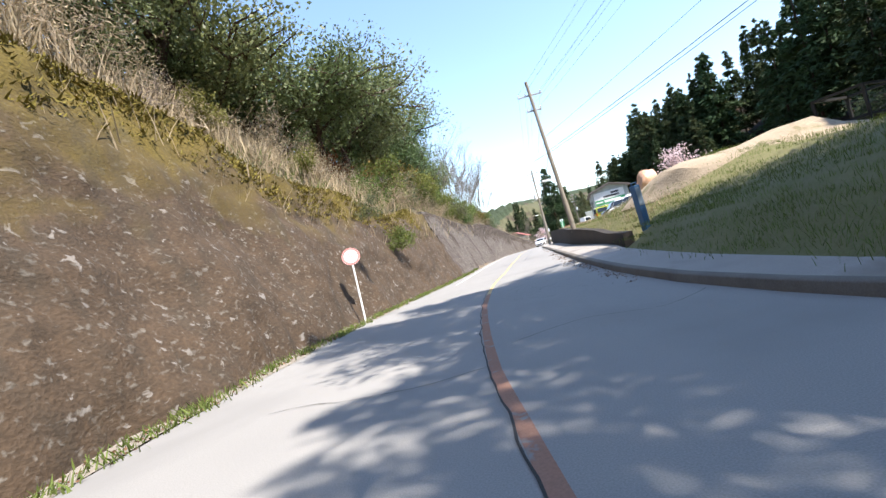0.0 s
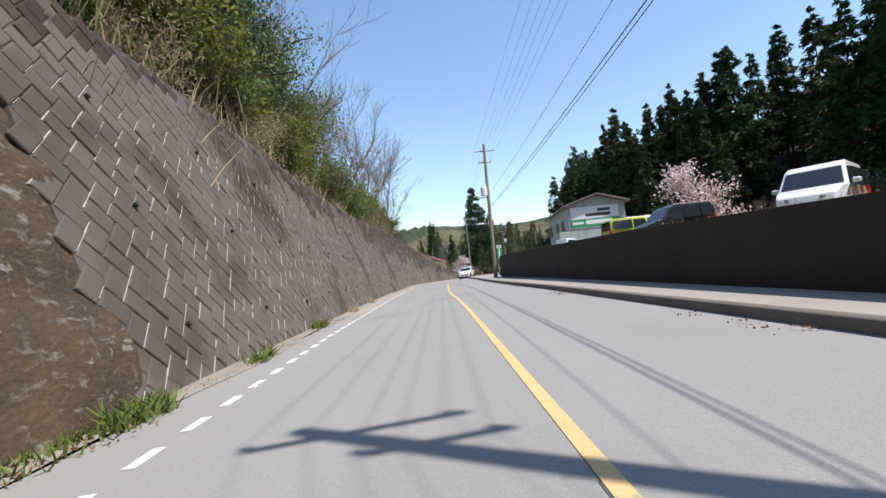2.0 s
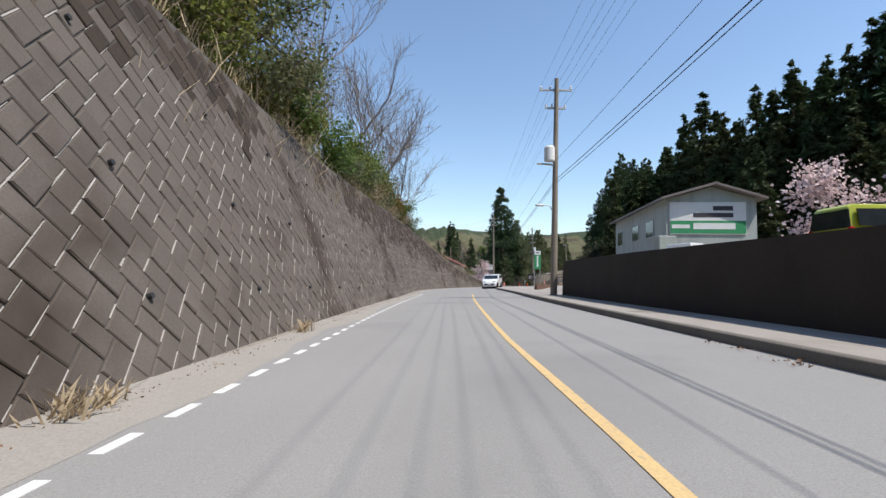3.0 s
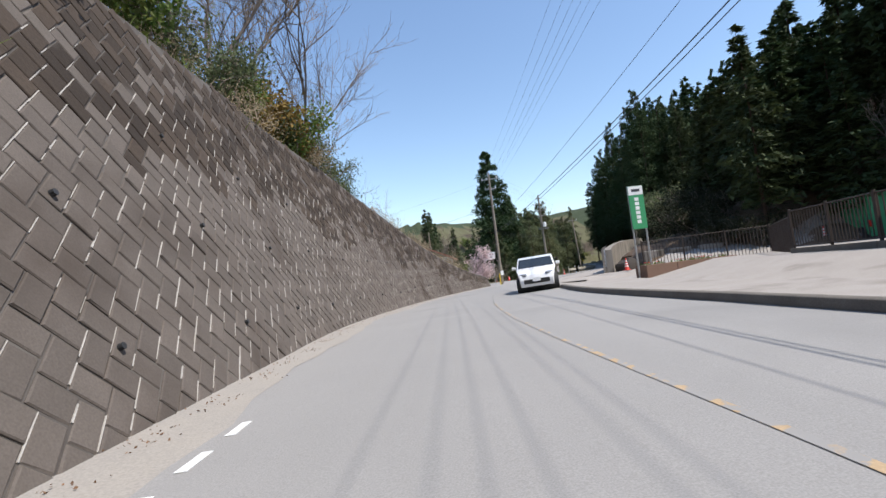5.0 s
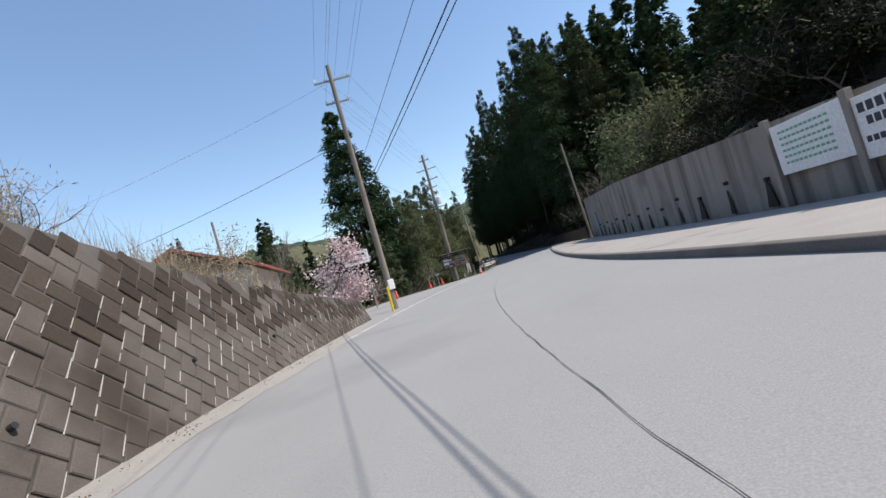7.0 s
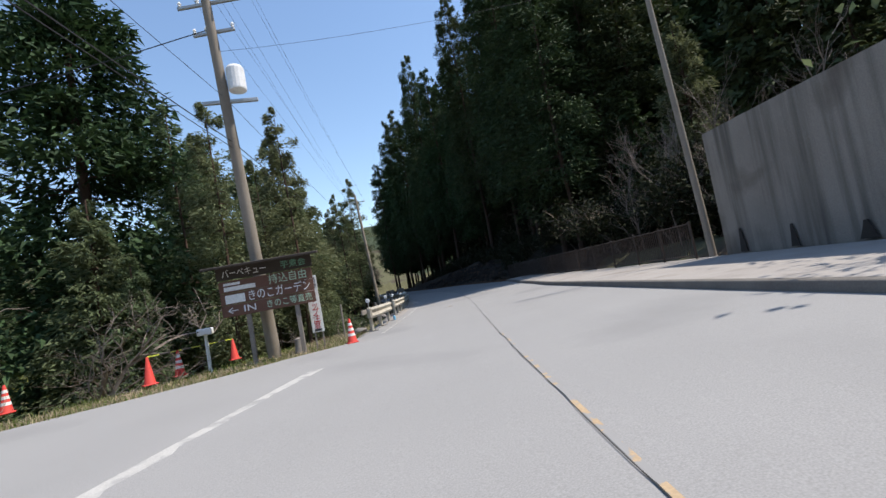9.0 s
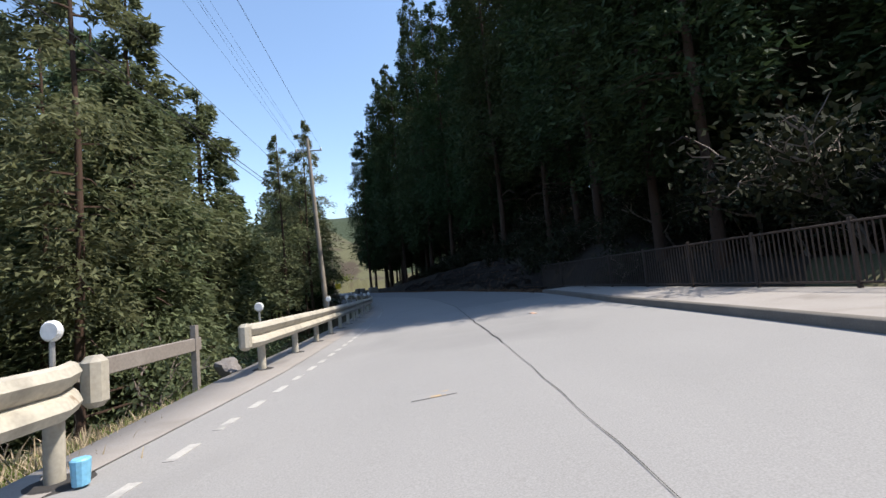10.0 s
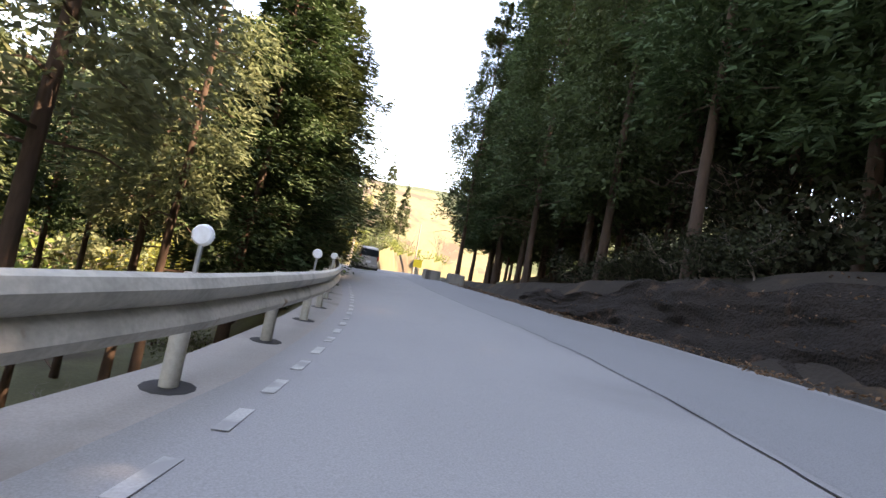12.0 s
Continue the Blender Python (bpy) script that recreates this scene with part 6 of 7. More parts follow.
solid("stump", Geo().lathe([(0.0, -0.1), (0.16, -0.1), (0.13, 0.05), (0.12, 0.32), (0.0, 0.36)], 12), GREYWOOD, "short grey wooden stump in the grass", "stump", pose(39.0, 120.3, 0.0), soft=40)
solid("stake", Geo().tube([(0, 0, -0.3), (0.03, 0, 1.1)], 0.035, 8), GREYWOOD, "thin weathered wooden stake in the grass", "stake", pose(41.6, 122.2, 0.0))
solid("cup", Geo().lathe([(0.0, 0), (0.05, 0), (0.06, 0.16), (0.05, 0.17), (0.0, 0.17)], 12), BLUECUP, "light blue plastic bottle lying by the rail post", "bottle", pose(44.45, 122.95, 0.02))


def boulder(x, y, z, sx, sy, sz, seed, label="weathered grey roadside rock", name="rock", mat=None):
    bm = bmesh.new()
    bmesh.ops.create_icosphere(bm, subdivisions=3, radius=1)
    for v in bm.verts:
        k = 1 + 0.3 * noise.noise(v.co * 1.3 + Vector((seed, 0, 0))) + 0.12 * noise.noise(v.co * 3.5 + Vector((0, seed, 0)))
        v.co = Vector((v.co.x * sx, v.co.y * sy, v.co.z * sz)) * k
    return solid(name, Geo().bm(bm), mat or ROCK, label, name, pose(x, y, z, 0, 0, seed * 40), soft=30)


boulder(46.9, 127.6, 0.02, 0.6, 0.2, 0.18, 2)
boulder(41.75, 121.3, 0.0, 0.28, 0.2, 0.14, 3)
# fallen old rail behind the gap
solid("old_rail", Geo().box(-0.03, 0.03, 0, 4.2, 0.55, 0.75, None, 0.01).box(-0.04, 0.04, 4.0, 4.1, -0.3, 0.95), GREYWOOD, "weathered board rail leaning behind the verge", "rail", pose(43.5, 123.93, -0.1, 0, 0, -42))

# ---- vehicles ----


def vehicle(name, label, category, m, prof, half, glass, screens, paint, wheels, r=0.29, roofrack=False, front=-1, lamps=True):
    """A car: prof is its side outline (y, z), front at -y; glass the side panes; screens the front and rear panes."""
    ob = thing(name, label, category, m)

    ends = (min(y for y, _ in prof), max(y for y, _ in prof))

    def w(z, y=None):
        nose = 0.0 if y is None else 0.17 * max(0.0, 1 - (y - ends[0]) / 0.75) ** 2 + 0.1 * max(0.0, 1 - (ends[1] - y) / 0.6) ** 2
        return half - max(0.0, z - 0.85) * 0.16 - max(0.0, 0.4 - z) * 0.12 - nose

    bm = bmesh.new()
    left = [bm.verts.new((-w(z, y), y, z)) for y, z in prof]
    right = [bm.verts.new((w(z, y), y, z)) for y, z in prof]
    n = len(prof)
    bm.faces.new(left)
    bm.faces.new(right[::-1])
    for i in range(n):
        bm.faces.new((left[(i + 1) % n], left[i], right[i], right[(i + 1) % n]))
    bmesh.ops.recalc_face_normals(bm, faces=bm.faces[:])
    bmesh.ops.bevel(bm, geom=bm.edges[:], offset=0.05, segments=3, affect="EDGES", profile=0.6)
    body = part("body", Geo().bm(bm), paint, ob, soft=35)
    for side in (-1, 1):
        for pane in glass:
            vs = [(side * (w(z) + 0.004), y, z) for y, z in pane]
            vs += [(side * (w(z) - 0.03), y, z) for y, z in pane]
            k = len(pane)
            part("side_window", Geo().add(vs, [tuple(range(k)), tuple(range(2 * k - 1, k - 1, -1))] + [(i, (i + 1) % k, k + (i + 1) % k, k + i) for i in range(k)]), CARGLASS, ob)
        part("mirror", Geo().box(-0.09, 0.09, -0.05, 0.05, -0.06, 0.07, pose(side * (half + 0.1), glass[0][0][0] + 0.15, glass[0][0][1] + 0.07), 0.03), paint, ob)
        if lamps:
            yf, zf = prof[1][0], 0.66
            part("headlamp", Geo().box(-0.16, 0.16, -0.035, 0.1, -0.05, 0.06, pose(side * (half - 0.3), yf + 0.1, zf + 0.05, -18, 0, side * 24), 0.03), LAMPCLEAR, ob)
            yb = max(y for y, _ in prof)
            part("tail_lamp", Geo().box(-0.06, 0.06, -0.08, 0.03, -0.16, 0.16, pose(side * (half - 0.12), yb - 0.01, 0.92), 0.02), LAMPRED, ob)
    for (y0, z0), (y1, z1) in screens:
        a, nrm = Vector((0, y1 - y0, z1 - z0)), None
        nrm = Vector((0, -(z1 - z0), y1 - y0)).normalized() * 0.012
        if nrm.z < 0:
            nrm = -nrm
        k0, k1 = w(z0) - 0.07, w(z1) - 0.07
        vs = [Vector((-k0, y0, z0)) + nrm, Vector((k0, y0, z0)) + nrm, Vector((k1, y1, z1)) + nrm, Vector((-k1, y1, z1)) + nrm]
        vs += [v - nrm * 3 for v in vs]
        part("windscreen", Geo().add(vs, [(0, 1, 2, 3), (7, 6, 5, 4), (0, 4, 5, 1), (1, 5, 6, 2), (2, 6, 7, 3), (3, 7, 4, 0)]), CARGLASS, ob)
    yf, yb = min(y for y, _ in prof), max(y for y, _ in prof)
    part("grille", Geo().box(-half * 0.62, half * 0.62, yf - 0.006, yf + 0.05, 0.34, 0.52, None, 0.02), TRIM, ob)
    part("number_plate", Geo().box(-0.165, 0.165, yf - 0.02, yf, 0.42, 0.58, None, 0.005), SIGNWHITE, ob)
    part("number_plate", Geo().box(-0.165, 0.165, yb, yb + 0.02, 0.55, 0.71, None, 0.005), SIGNWHITE, ob)
    part("bumper", Geo().box(-half + 0.05, half - 0.05, yb - 0.06, yb + 0.03, 0.28, 0.46, None, 0.03), paint, ob)
    for y in wheels:
        for side in (-1, 1):
            wh = part("wheel", Geo().lathe([(r * 0.62, -0.08), (r * 0.95, -0.09), (r, -0.06), (r, 0.06), (r * 0.95, 0.09), (r * 0.62, 0.085)], 22, pose(side * (half - 0.07), y, r, 0, 90)), TYRE, ob, soft=40)
            part("rim", Geo().lathe([(0.0, -0.075), (r * 0.3, -0.085), (r * 0.55, -0.07), (r * 0.64, -0.08), (r * 0.64, 0.08), (r * 0.55, 0.07), (r * 0.3, 0.085), (0.0, 0.075)], 18, pose(side * (half - 0.06), y, r, 0, 90)), GALV, wh, soft=40)
        part("wheel_arch", Geo().lathe([(r + 0.07, -half + 0.02), (r + 0.07, half - 0.02)], 22, pose(0, y, r, 0, 90)), TRIM, ob)
    if roofrack:
        zt = max(z for _, z in prof)
        for x in (-0.45, 0.45):
            part("roof_rail", Geo().tube([(x, -0.5, zt + 0.06), (x, 1.1, zt + 0.06)], 0.02, 6), TRIM, ob)
        for i in range(4):
            part("roof_bar", Geo().tube([(-0.5, -0.4 + 0.45 * i, zt + 0.08), (0.5, -0.4 + 0.45 * i, zt + 0.08)], 0.015, 6), TRIM, ob)
    return ob


HATCH = [(-1.9, 0.22), (-1.95, 0.5), (-1.86, 0.72), (-1.2, 0.92), (-0.92, 0.97), (-0.3, 1.4), (0.1, 1.49), (0.9, 1.48), (1.45, 1.4), (1.75, 1.05), (1.92, 0.9), (1.95, 0.45), (1.9, 0.22)]
HATCH_GLASS = [[(-0.72, 0.98), (0.12, 0.98), (0.12, 1.4), (-0.2, 1.36)], [(0.18, 0.98), (1.0, 1.0), (0.95, 1.38), (0.18, 1.41)], [(1.06, 1.02), (1.5, 1.08), (1.3, 1.33), (1.04, 1.36)]]
HATCH_SCREEN = [((-0.88, 1.0), (-0.33, 1.38)), ((1.72, 1.1), (1.5, 1.36))]
WAGON = [(-1.68, 0.24), (-1.7, 0.6), (-1.62, 0.8), (-1.2, 0.95), (-0.98, 1.0), (-0.55, 1.56), (-0.3, 1.68), (1.5, 1.68), (1.62, 1.55), (1.7, 0.9), (1.7, 0.3), (1.66, 0.24)]
WAGON_GLASS = [[(-0.82, 1.0), (0.05, 1.0), (0.05, 1.52), (-0.5, 1.48)], [(0.12, 1.0), (0.9, 1.0), (0.9, 1.52), (0.12, 1.52)], [(0.97, 1.02), (1.5, 1.02), (1.45, 1.5), (0.97, 1.52)]]
WAGON_SCREEN = [((-0.95, 1.03), (-0.6, 1.5)), ((1.68, 1.02), (1.64, 1.5))]
JEEP = [(-1.68, 0.3), (-1.7, 0.85), (-1.62, 1.0), (-0.75, 1.06), (-0.55, 1.6), (-0.4, 1.7), (1.5, 1.7), (1.62, 1.62), (1.66, 0.9), (1.64, 0.3)]
JEEP_GLASS = [[(-0.6, 1.08), (0.25, 1.08), (0.25, 1.58), (-0.42, 1.58)], [(0.35, 1.1), (1.45, 1.1), (1.45, 1.56), (0.35, 1.58)]]
JEEP_SCREEN = [((-0.72, 1.1), (-0.57, 1.56)), ((1.66, 1.05), (1.63, 1.55))]


def park(x, y, z, turn):
    return pose(x, y, z, 0, 0, turn)


vehicle("hatchback", "white hatchback car driving on the road towards the bend", "car", stand(92.05, 3.12, 0.0, turn=0) @ pose(0, 0, 0, 0, -2.5, -2), HATCH, 0.84, HATCH_GLASS, HATCH_SCREEN, CARWHITE, (-1.2, 1.3))
vehicle("kei_van", "beige-silver small box van seen from behind on the road", "van", pose(74.3, 174.6, float(road_z(211, -1)) + 0.0, 0, 0, 180 + heading(211) + 8), WAGON, 0.74, WAGON_GLASS, WAGON_SCREEN, CARSILVER, (-1.2, 1.25), 0.27)
# car park above the dark wall; noses to the road
vehicle("white_wagon", "white compact wagon parked on the grassy car park", "car", park(8.4, 16.9, 1.36, -110 + 40), WAGON, 0.76, WAGON_GLASS, WAGON_SCREEN, CARWHITE, (-1.2, 1.25), 0.28)
vehicle("white_wagon", "white compact wagon parked on the grassy car park", "car", park(9.3, 20.3, 1.36, -68), WAGON, 0.76, WAGON_GLASS, WAGON_SCREEN, CARWHITE, (-1.2, 1.25), 0.28)
vehicle("white_wagon", "white compact wagon parked on the grassy car park", "car", park(9.9, 23.7, 1.4, -66), WAGON, 0.76, WAGON_GLASS, WAGON_SCREEN, CARWHITE, (-1.2, 1.25), 0.28)
vehicle("black_car", "black boxy off-road car parked above the dark wall", "car", park(13.1, 33.1, 1.7, -100), WAGON, 0.85, WAGON_GLASS, WAGON_SCREEN, CARBLACK, (-1.2, 1.25), 0.32)
vehicle("white_van", "white van with red tail lamps in the car park", "van", park(15.4, 37.9, 1.75, 78), WAGON, 0.8, WAGON_GLASS, WAGON_SCREEN, CARWHITE, (-1.2, 1.25), 0.3)
vehicle("lime_jeep", "lime green boxy off-road car with a black roof rack", "car", park(14.0, 37.4, 1.62, 80), JEEP, 0.74, JEEP_GLASS, JEEP_SCREEN, CARLIME, (-1.15, 1.15), 0.34, True)
vehicle("white_truck", "white light truck parked near the building", "truck", park(12.5, 44.5, 1.2, 95), [(-1.7, 0.3), (-1.7, 1.0), (-1.5, 1.5), (-1.3, 1.62), (-0.6, 1.62), (-0.55, 0.95), (1.7, 0.95), (1.7, 0.3)], 0.8, [[(-1.5, 1.02), (-0.7, 1.02), (-0.7, 1.5), (-1.35, 1.48)]], [((-1.69, 1.05), (-1.52, 1.46))], CARWHITE, (-1.1, 1.2), 0.3)
vehicle("green_truck", "green box truck standing behind the fence", "truck", park(33.0, 73.4, 0.6, 150), [(-2.2, 0.4), (-2.2, 1.2), (-2.05, 1.9), (-1.8, 2.0), (-1.2, 2.0), (-1.15, 2.5), (2.2, 2.5), (2.2, 0.4)], 0.95, [[(-2.0, 1.2), (-1.3, 1.2), (-1.3, 1.85), (-1.9, 1.85)]], [((-2.2, 1.25), (-2.07, 1.85))], SIGNGREEN, (-1.5, 1.4), 0.36)

# ---- right-hand things ----
# building with a green and white sign
bl = thing("building", "pale green low building with a gabled roof and a sign", "building", pose(19.9, 50.3, 1.9, 0, 0, -18))
W_, L_ = 2.4, 11.0
for x in (-W_, W_):
    part("wall", Geo().box(x - 0.1, x + 0.1, 0.1, L_, 0, 4.2), SIDING, bl)
gable = [(-W_ - 0.1, 0), (W_ + 0.1, 0), (W_ + 0.1, 4.2), (0.1, 4.9), (-W_ - 0.1, 4.2)]
for y in (0.0, L_):
    part("gable_wall", Geo().add([(x, y - 0.1, z) for x, z in gable] + [(x, y + 0.1, z) for x, z in gable], [(0, 1, 2, 3, 4), (9, 8, 7, 6, 5)] + [(i, 5 + i, 5 + (i + 1) % 5, (i + 1) % 5) for i in range(5)]), SIDING, bl)
for x0, z0, x1, z1 in ((-W_ - 0.5, 4.1, 0.12, 4.98), (0.08, 4.98, W_ + 0.5, 4.1)):
    g = Geo().add([(x0, -0.6, z0), (x1, -0.6, z1), (x1, L_ + 0.6, z1), (x0, L_ + 0.6, z0), (x0, -0.6, z0 + 0.14), (x1, -0.6, z1 + 0.14), (x1, L_ + 0.6, z1 + 0.14), (x0, L_ + 0.6, z0 + 0.14)], [(3, 2, 1, 0), (4, 5, 6, 7), (0, 1, 5, 4), (1, 2, 6, 5), (2, 3, 7, 6), (3, 0, 4, 7)])
    part("roof_slope", g, ROOF, bl, "dark metal roof slope")
sgn = part("sign_panel", Geo().box(-2.3, 1.9, -0.16, -0.11, 2.1, 4.0, None, 0.01), SIGNWHITE, bl, "white and green sign panel")
part("green_band", Geo().box(-2.28, 1.88, -0.168, -0.16, 2.15, 2.9), SIGNGREEN, sgn)
for x0, x1, z, h in ((0.1, 1.2, 3.5, 0.26), (-1.0, 1.2, 3.1, 0.26)):
    part("text_bar", Geo().box(x0, x1, -0.168, -0.16, z, z + h), SIGNTEXT, sgn)
for x0, x1, z, h in ((-2.2, -1.2, 2.45, 0.22), (-1.0, 1.3, 2.4, 0.36)):
    part("text_bar", Geo().box(x0, x1, -0.174, -0.168, z, z + h), SIGNWHITE, sgn)
for y, z in ((2.0, 2.2), (5.0, 2.2), (9.0, 2.2)):
    wd_ = part("window", Geo().box(-W_ - 0.14, -W_ - 0.1, y, y + 1.4, z, z + 1.0), CARGLASS, bl)
    part("frame", Geo().box(-W_ - 0.15, -W_ - 0.105, y - 0.06, y, z - 0.06, z + 1.06).box(-W_ - 0.15, -W_ - 0.105, y + 1.4, y + 1.46, z - 0.06, z + 1.06).box(-W_ - 0.15, -W_ - 0.105, y, y + 1.4, z + 1.0, z + 1.06).box(-W_ - 0.15, -W_ - 0.105, y, y + 1.4, z - 0.06, z), GALV, wd_)
solid("storage_cabinet", Geo().box(-0.45, 0.45, -0.3, 0.3, 0.0, 1.7, None, 0.03), SIDING, "grey steel storage cabinet in front of the building", "cabinet", pose(15.6, 48.6, 1.9, 0, 0, -14))

# blue steel bin on a post, tarpaulin, dark trailer frame
bb = thing("blue_locker", "blue steel locker leaning on a post above the pavement", "locker", pose(-0.5, -0.6, 0.35, 0, -2, 8))
part("case", Geo().box(-0.105, 0.105, -0.13, 0.13, 0.3, 1.75, None, 0.02), BLUEMETAL, bb)
part("face", Geo().box(-0.085, 0.085, -0.142, -0.13, 1.1, 1.68, None, 0.01), BLUEGREY, bb)
part("handle", Geo().tube([(-0.085, 0, 1.7), (-0.085, 0, 1.84), (0.085, 0, 1.84), (0.085, 0, 1.7)], 0.018, 8), BLUEMETAL, bb)
part("leg", Geo().tube([(-0.07, 0, -0.3), (-0.07, 0, 0.4)], 0.03, 8), GALV, bb)
part("leg", Geo().tube([(0.07, 0, -0.3), (0.07, 0, 0.4)], 0.03, 8), GALV, bb)
boulder(4.6, 8.6, 2.7, 0.62, 0.55, 0.7, 5, "orange tarpaulin bundle on the grassy bank", "tarpaulin", TARP)
hx_, hy_ = (float(c) for c in flat(18.5, 10.0))
boulder(hx_, hy_, 1.55, 4.6, 2.6, 1.35, 12, "long mound of pale sandy soil above the pavement", "soil_mound", SANDHEAP)
boulder(5.6, 7.6, 2.7, 1.1, 0.35, 0.2, 6, "pale crumpled tarpaulin sheet on the bank", "tarpaulin", SIGNWHITE)
tx_, ty_ = (float(c) for c in flat(17.0, 13.2))
tr = thing("trailer_frame", "dark open steel trailer frame on the mound", "trailer", pose(tx_, ty_, land_at(17.0, 13.2) + 0.1, 0, 0, 20))
for x in (-1.0, 1.0):
    for y in (-0.7, 0.7):
        part("upright", Geo().box(x - 0.04, x + 0.04, y - 0.04, y + 0.04, -0.8, 1.3), TRIM, tr)
for z in (0.3, 1.25):
    part("frame_bar", Geo().box(-1.04, 1.04, -0.74, -0.66, z, z + 0.08).box(-1.04, 1.04, 0.66, 0.74, z, z + 0.08).box(-1.04, -0.96, -0.66, 0.66, z, z + 0.08).box(0.96, 1.04, -0.66, 0.66, z, z + 0.08), TRIM, tr)
part("deck", Geo().box(-1.0, 1.0, -0.7, 0.7, 0.2, 0.28), DARKWOOD, tr)

# green roadside sign on two posts
gs_ = thing("green_sign", "tall narrow green and white sign on two steel posts", "sign", pose(18.72, 72.68, 0.2, 0, 0, -14))
for x in (-0.29, 0.29):
    part("post", Geo().tube([(x, 0.05, -0.3), (x, 0.05, 4.14)], 0.04, 10), GALV, gs_, soft=40)
part("panel", Geo().box(-0.33, 0.33, -0.05, 0.0, 2.2, 4.12, None, 0.01), SIGNGREEN, gs_)
part("white_head", Geo().box(-0.32, 0.32, -0.058, -0.05, 3.72, 4.11), SIGNWHITE, gs_)
bars(gs_, [(-0.09, 0.09, 3.45 - 0.2 * i, 0.15) for i in range(6)], SIGNWHITE, -0.05)
part("emblem", Geo().box(-0.18, 0.18, -0.064, -0.058, 3.86, 3.98), SIGNTEXT, gs_)


def planter(a, b, depth, h, label):
    a, b = Vector((*a, 0)), Vector((*b, 0))
    L = (b - a).length
    ang = math.degrees(math.atan2(b.y - a.y, b.x - a.x))
    ob = thing("planter", label, "planter", pose(a.x, a.y, 0.22, 0, 0, ang))
    n = max(1, round(L / 1.35))
    for i in range(n):
        x0, x1 = L * i / n + 0.006, L * (i + 1) / n - 0.006
        part("panel", Geo().box(x0, x1, 0.0, 0.1, -0.2, h, None, 0.015), PLANTER, ob)
    for x in (0.0, L - 0.1):
        part("end_panel", Geo().box(x, x + 0.1, 0.1, depth, -0.2, h, None, 0.015), PLANTER, ob)
    part("back_panel", Geo().box(0.1, L - 0.1, depth - 0.1, depth, -0.2, h - 0.01, None, 0.015), PLANTER, ob)
    part("soil", Geo().box(0.1, L - 0.1, 0.1, depth - 0.1, -0.1, h - 0.08), SOIL, ob)
    q = random.Random(len(label))
    pts = [tuple(pose(a.x, a.y, 0.22, 0, 0, ang) @ Vector((q.uniform(0.15, L - 0.15), q.uniform(0.15, depth - 0.15), h - 0.08))) for _ in range(int(L * 14))]
    blades("planter_leaves", pts, 0.2, 0.03, 6, 0.06, GREENGRASS, "green leaves in the roadside planter", 51, 0.5)
    scraps("planter_flowers", [(x, y, z + 0.16) for x, y, z in pts[::3]], 0.06, 5, 0.05, FLOWER, "small red flowers in the roadside planter", 52)


planter((18.55, 72.42), (22.9, 71.9), 0.9, 0.56, "brown concrete planter with red flowers and green leaves")


def bar_fence(points, zs, h, gap, mat, label, posts=2.0, bottom=0.1):
    """A fence of upright bars between rails, through points."""
    ob = thing("fence", label, "fence")
    bar = Geo().box(-0.011, 0.011, -0.011, 0.011, bottom, h - 0.03).mesh("bar")
    post = Geo().box(-0.03, 0.03, -0.03, 0.03, -0.3, h + 0.02, None, 0.005).mesh("post")
    pts = [Vector((*p, z)) for p, z in zip(points, zs)]
    for a, b in zip(pts, pts[1:]):
        L = (b - a).length
        ang = math.degrees(math.atan2(b.y - a.y, b.x - a.x))
        for z in (bottom, h - 0.05):
            part("rail", Geo().tube([a + Vector((0, 0, z)), b + Vector((0, 0, z))], 0.022, 6), mat, ob)
        n = max(1, round(L / gap))
        for i in range(n):
            p = a.lerp(b, (i + 0.5) / n)
            part("bar", bar, mat, ob, m=pose(p.x, p.y, p.z, 0, 0, ang))
        k = max(1, round(L / posts))
        for i in range(k + (b is pts[-1])):
            p = a.lerp(b, i / k)
            part("post", post, mat, ob, m=pose(p.x, p.y, p.z, 0, 0, ang))
    return ob


low_wall = thing("low_wall", "low dark weathered concrete wall below the yard fence", "wall")
wall_line = [Vector((20.0, 67.0, 0.0)), Vector((18.6, 63.7, 0.0)), Vector((17.2, 57.4, 0.0))]
for a, b in zip(wall_line, wall_line[1:]):
    out = Vector((b.y - a.y, a.x - b.x, 0)).normalized() * 0.14
    ring = [a - out, b - out, b + out, a + out]
    part("segment", Geo().add([(v.x, v.y, z) for z in (-0.1, 0.86) for v in ring], [(3, 2, 1, 0), (4, 5, 6, 7), (0, 1, 5, 4), (1, 2, 6, 5), (2, 3, 7, 6), (3, 0, 4, 7)]), KERB, low_wall)
solid("plinth", Geo().box(0, 5.9, -0.12, 0.12, 0.0, 0.42, None, 0.015), CONCRETE, "pale concrete plinth under the fence beside the planter", "plinth", pose(24.3, 71.4, 0.05, 0, 0, -134.5))
bar_fence([(19.6, 73.9), (24.3, 71.4)], [0.4, 0.45], 1.5, 0.14, FENCE, "dark brown steel bar fence behind the planter")
bar_fence([(24.3, 71.4), (20.15, 67.15)], [0.46, 0.5], 1.45, 0.14, FENCE, "dark brown steel bar fence standing on the pale plinth")
bar_fence([(20.0, 67.0), (18.6, 63.7), (17.2, 57.4)], [0.84, 0.84, 0.84], 1.28, 0.14, FENCE, "dark brown steel bar fence standing on the low wall")
fs_ = [144.6, 148, 152, 156, 160, 164, 168]
FENCE_D = [(144.6, 7.75), (150, 7.2), (156, 6.8), (162, 6.5), (168, 6.3)]
bar_fence([tuple(float(c) for c in flat(s, float(along(FENCE_D, s)))) for s in fs_], [float(road_z(s, 4.2)) + 0.17 for s in fs_], 1.15, 0.12, FENCE, "brown steel bar fence along the pavement below the woods")

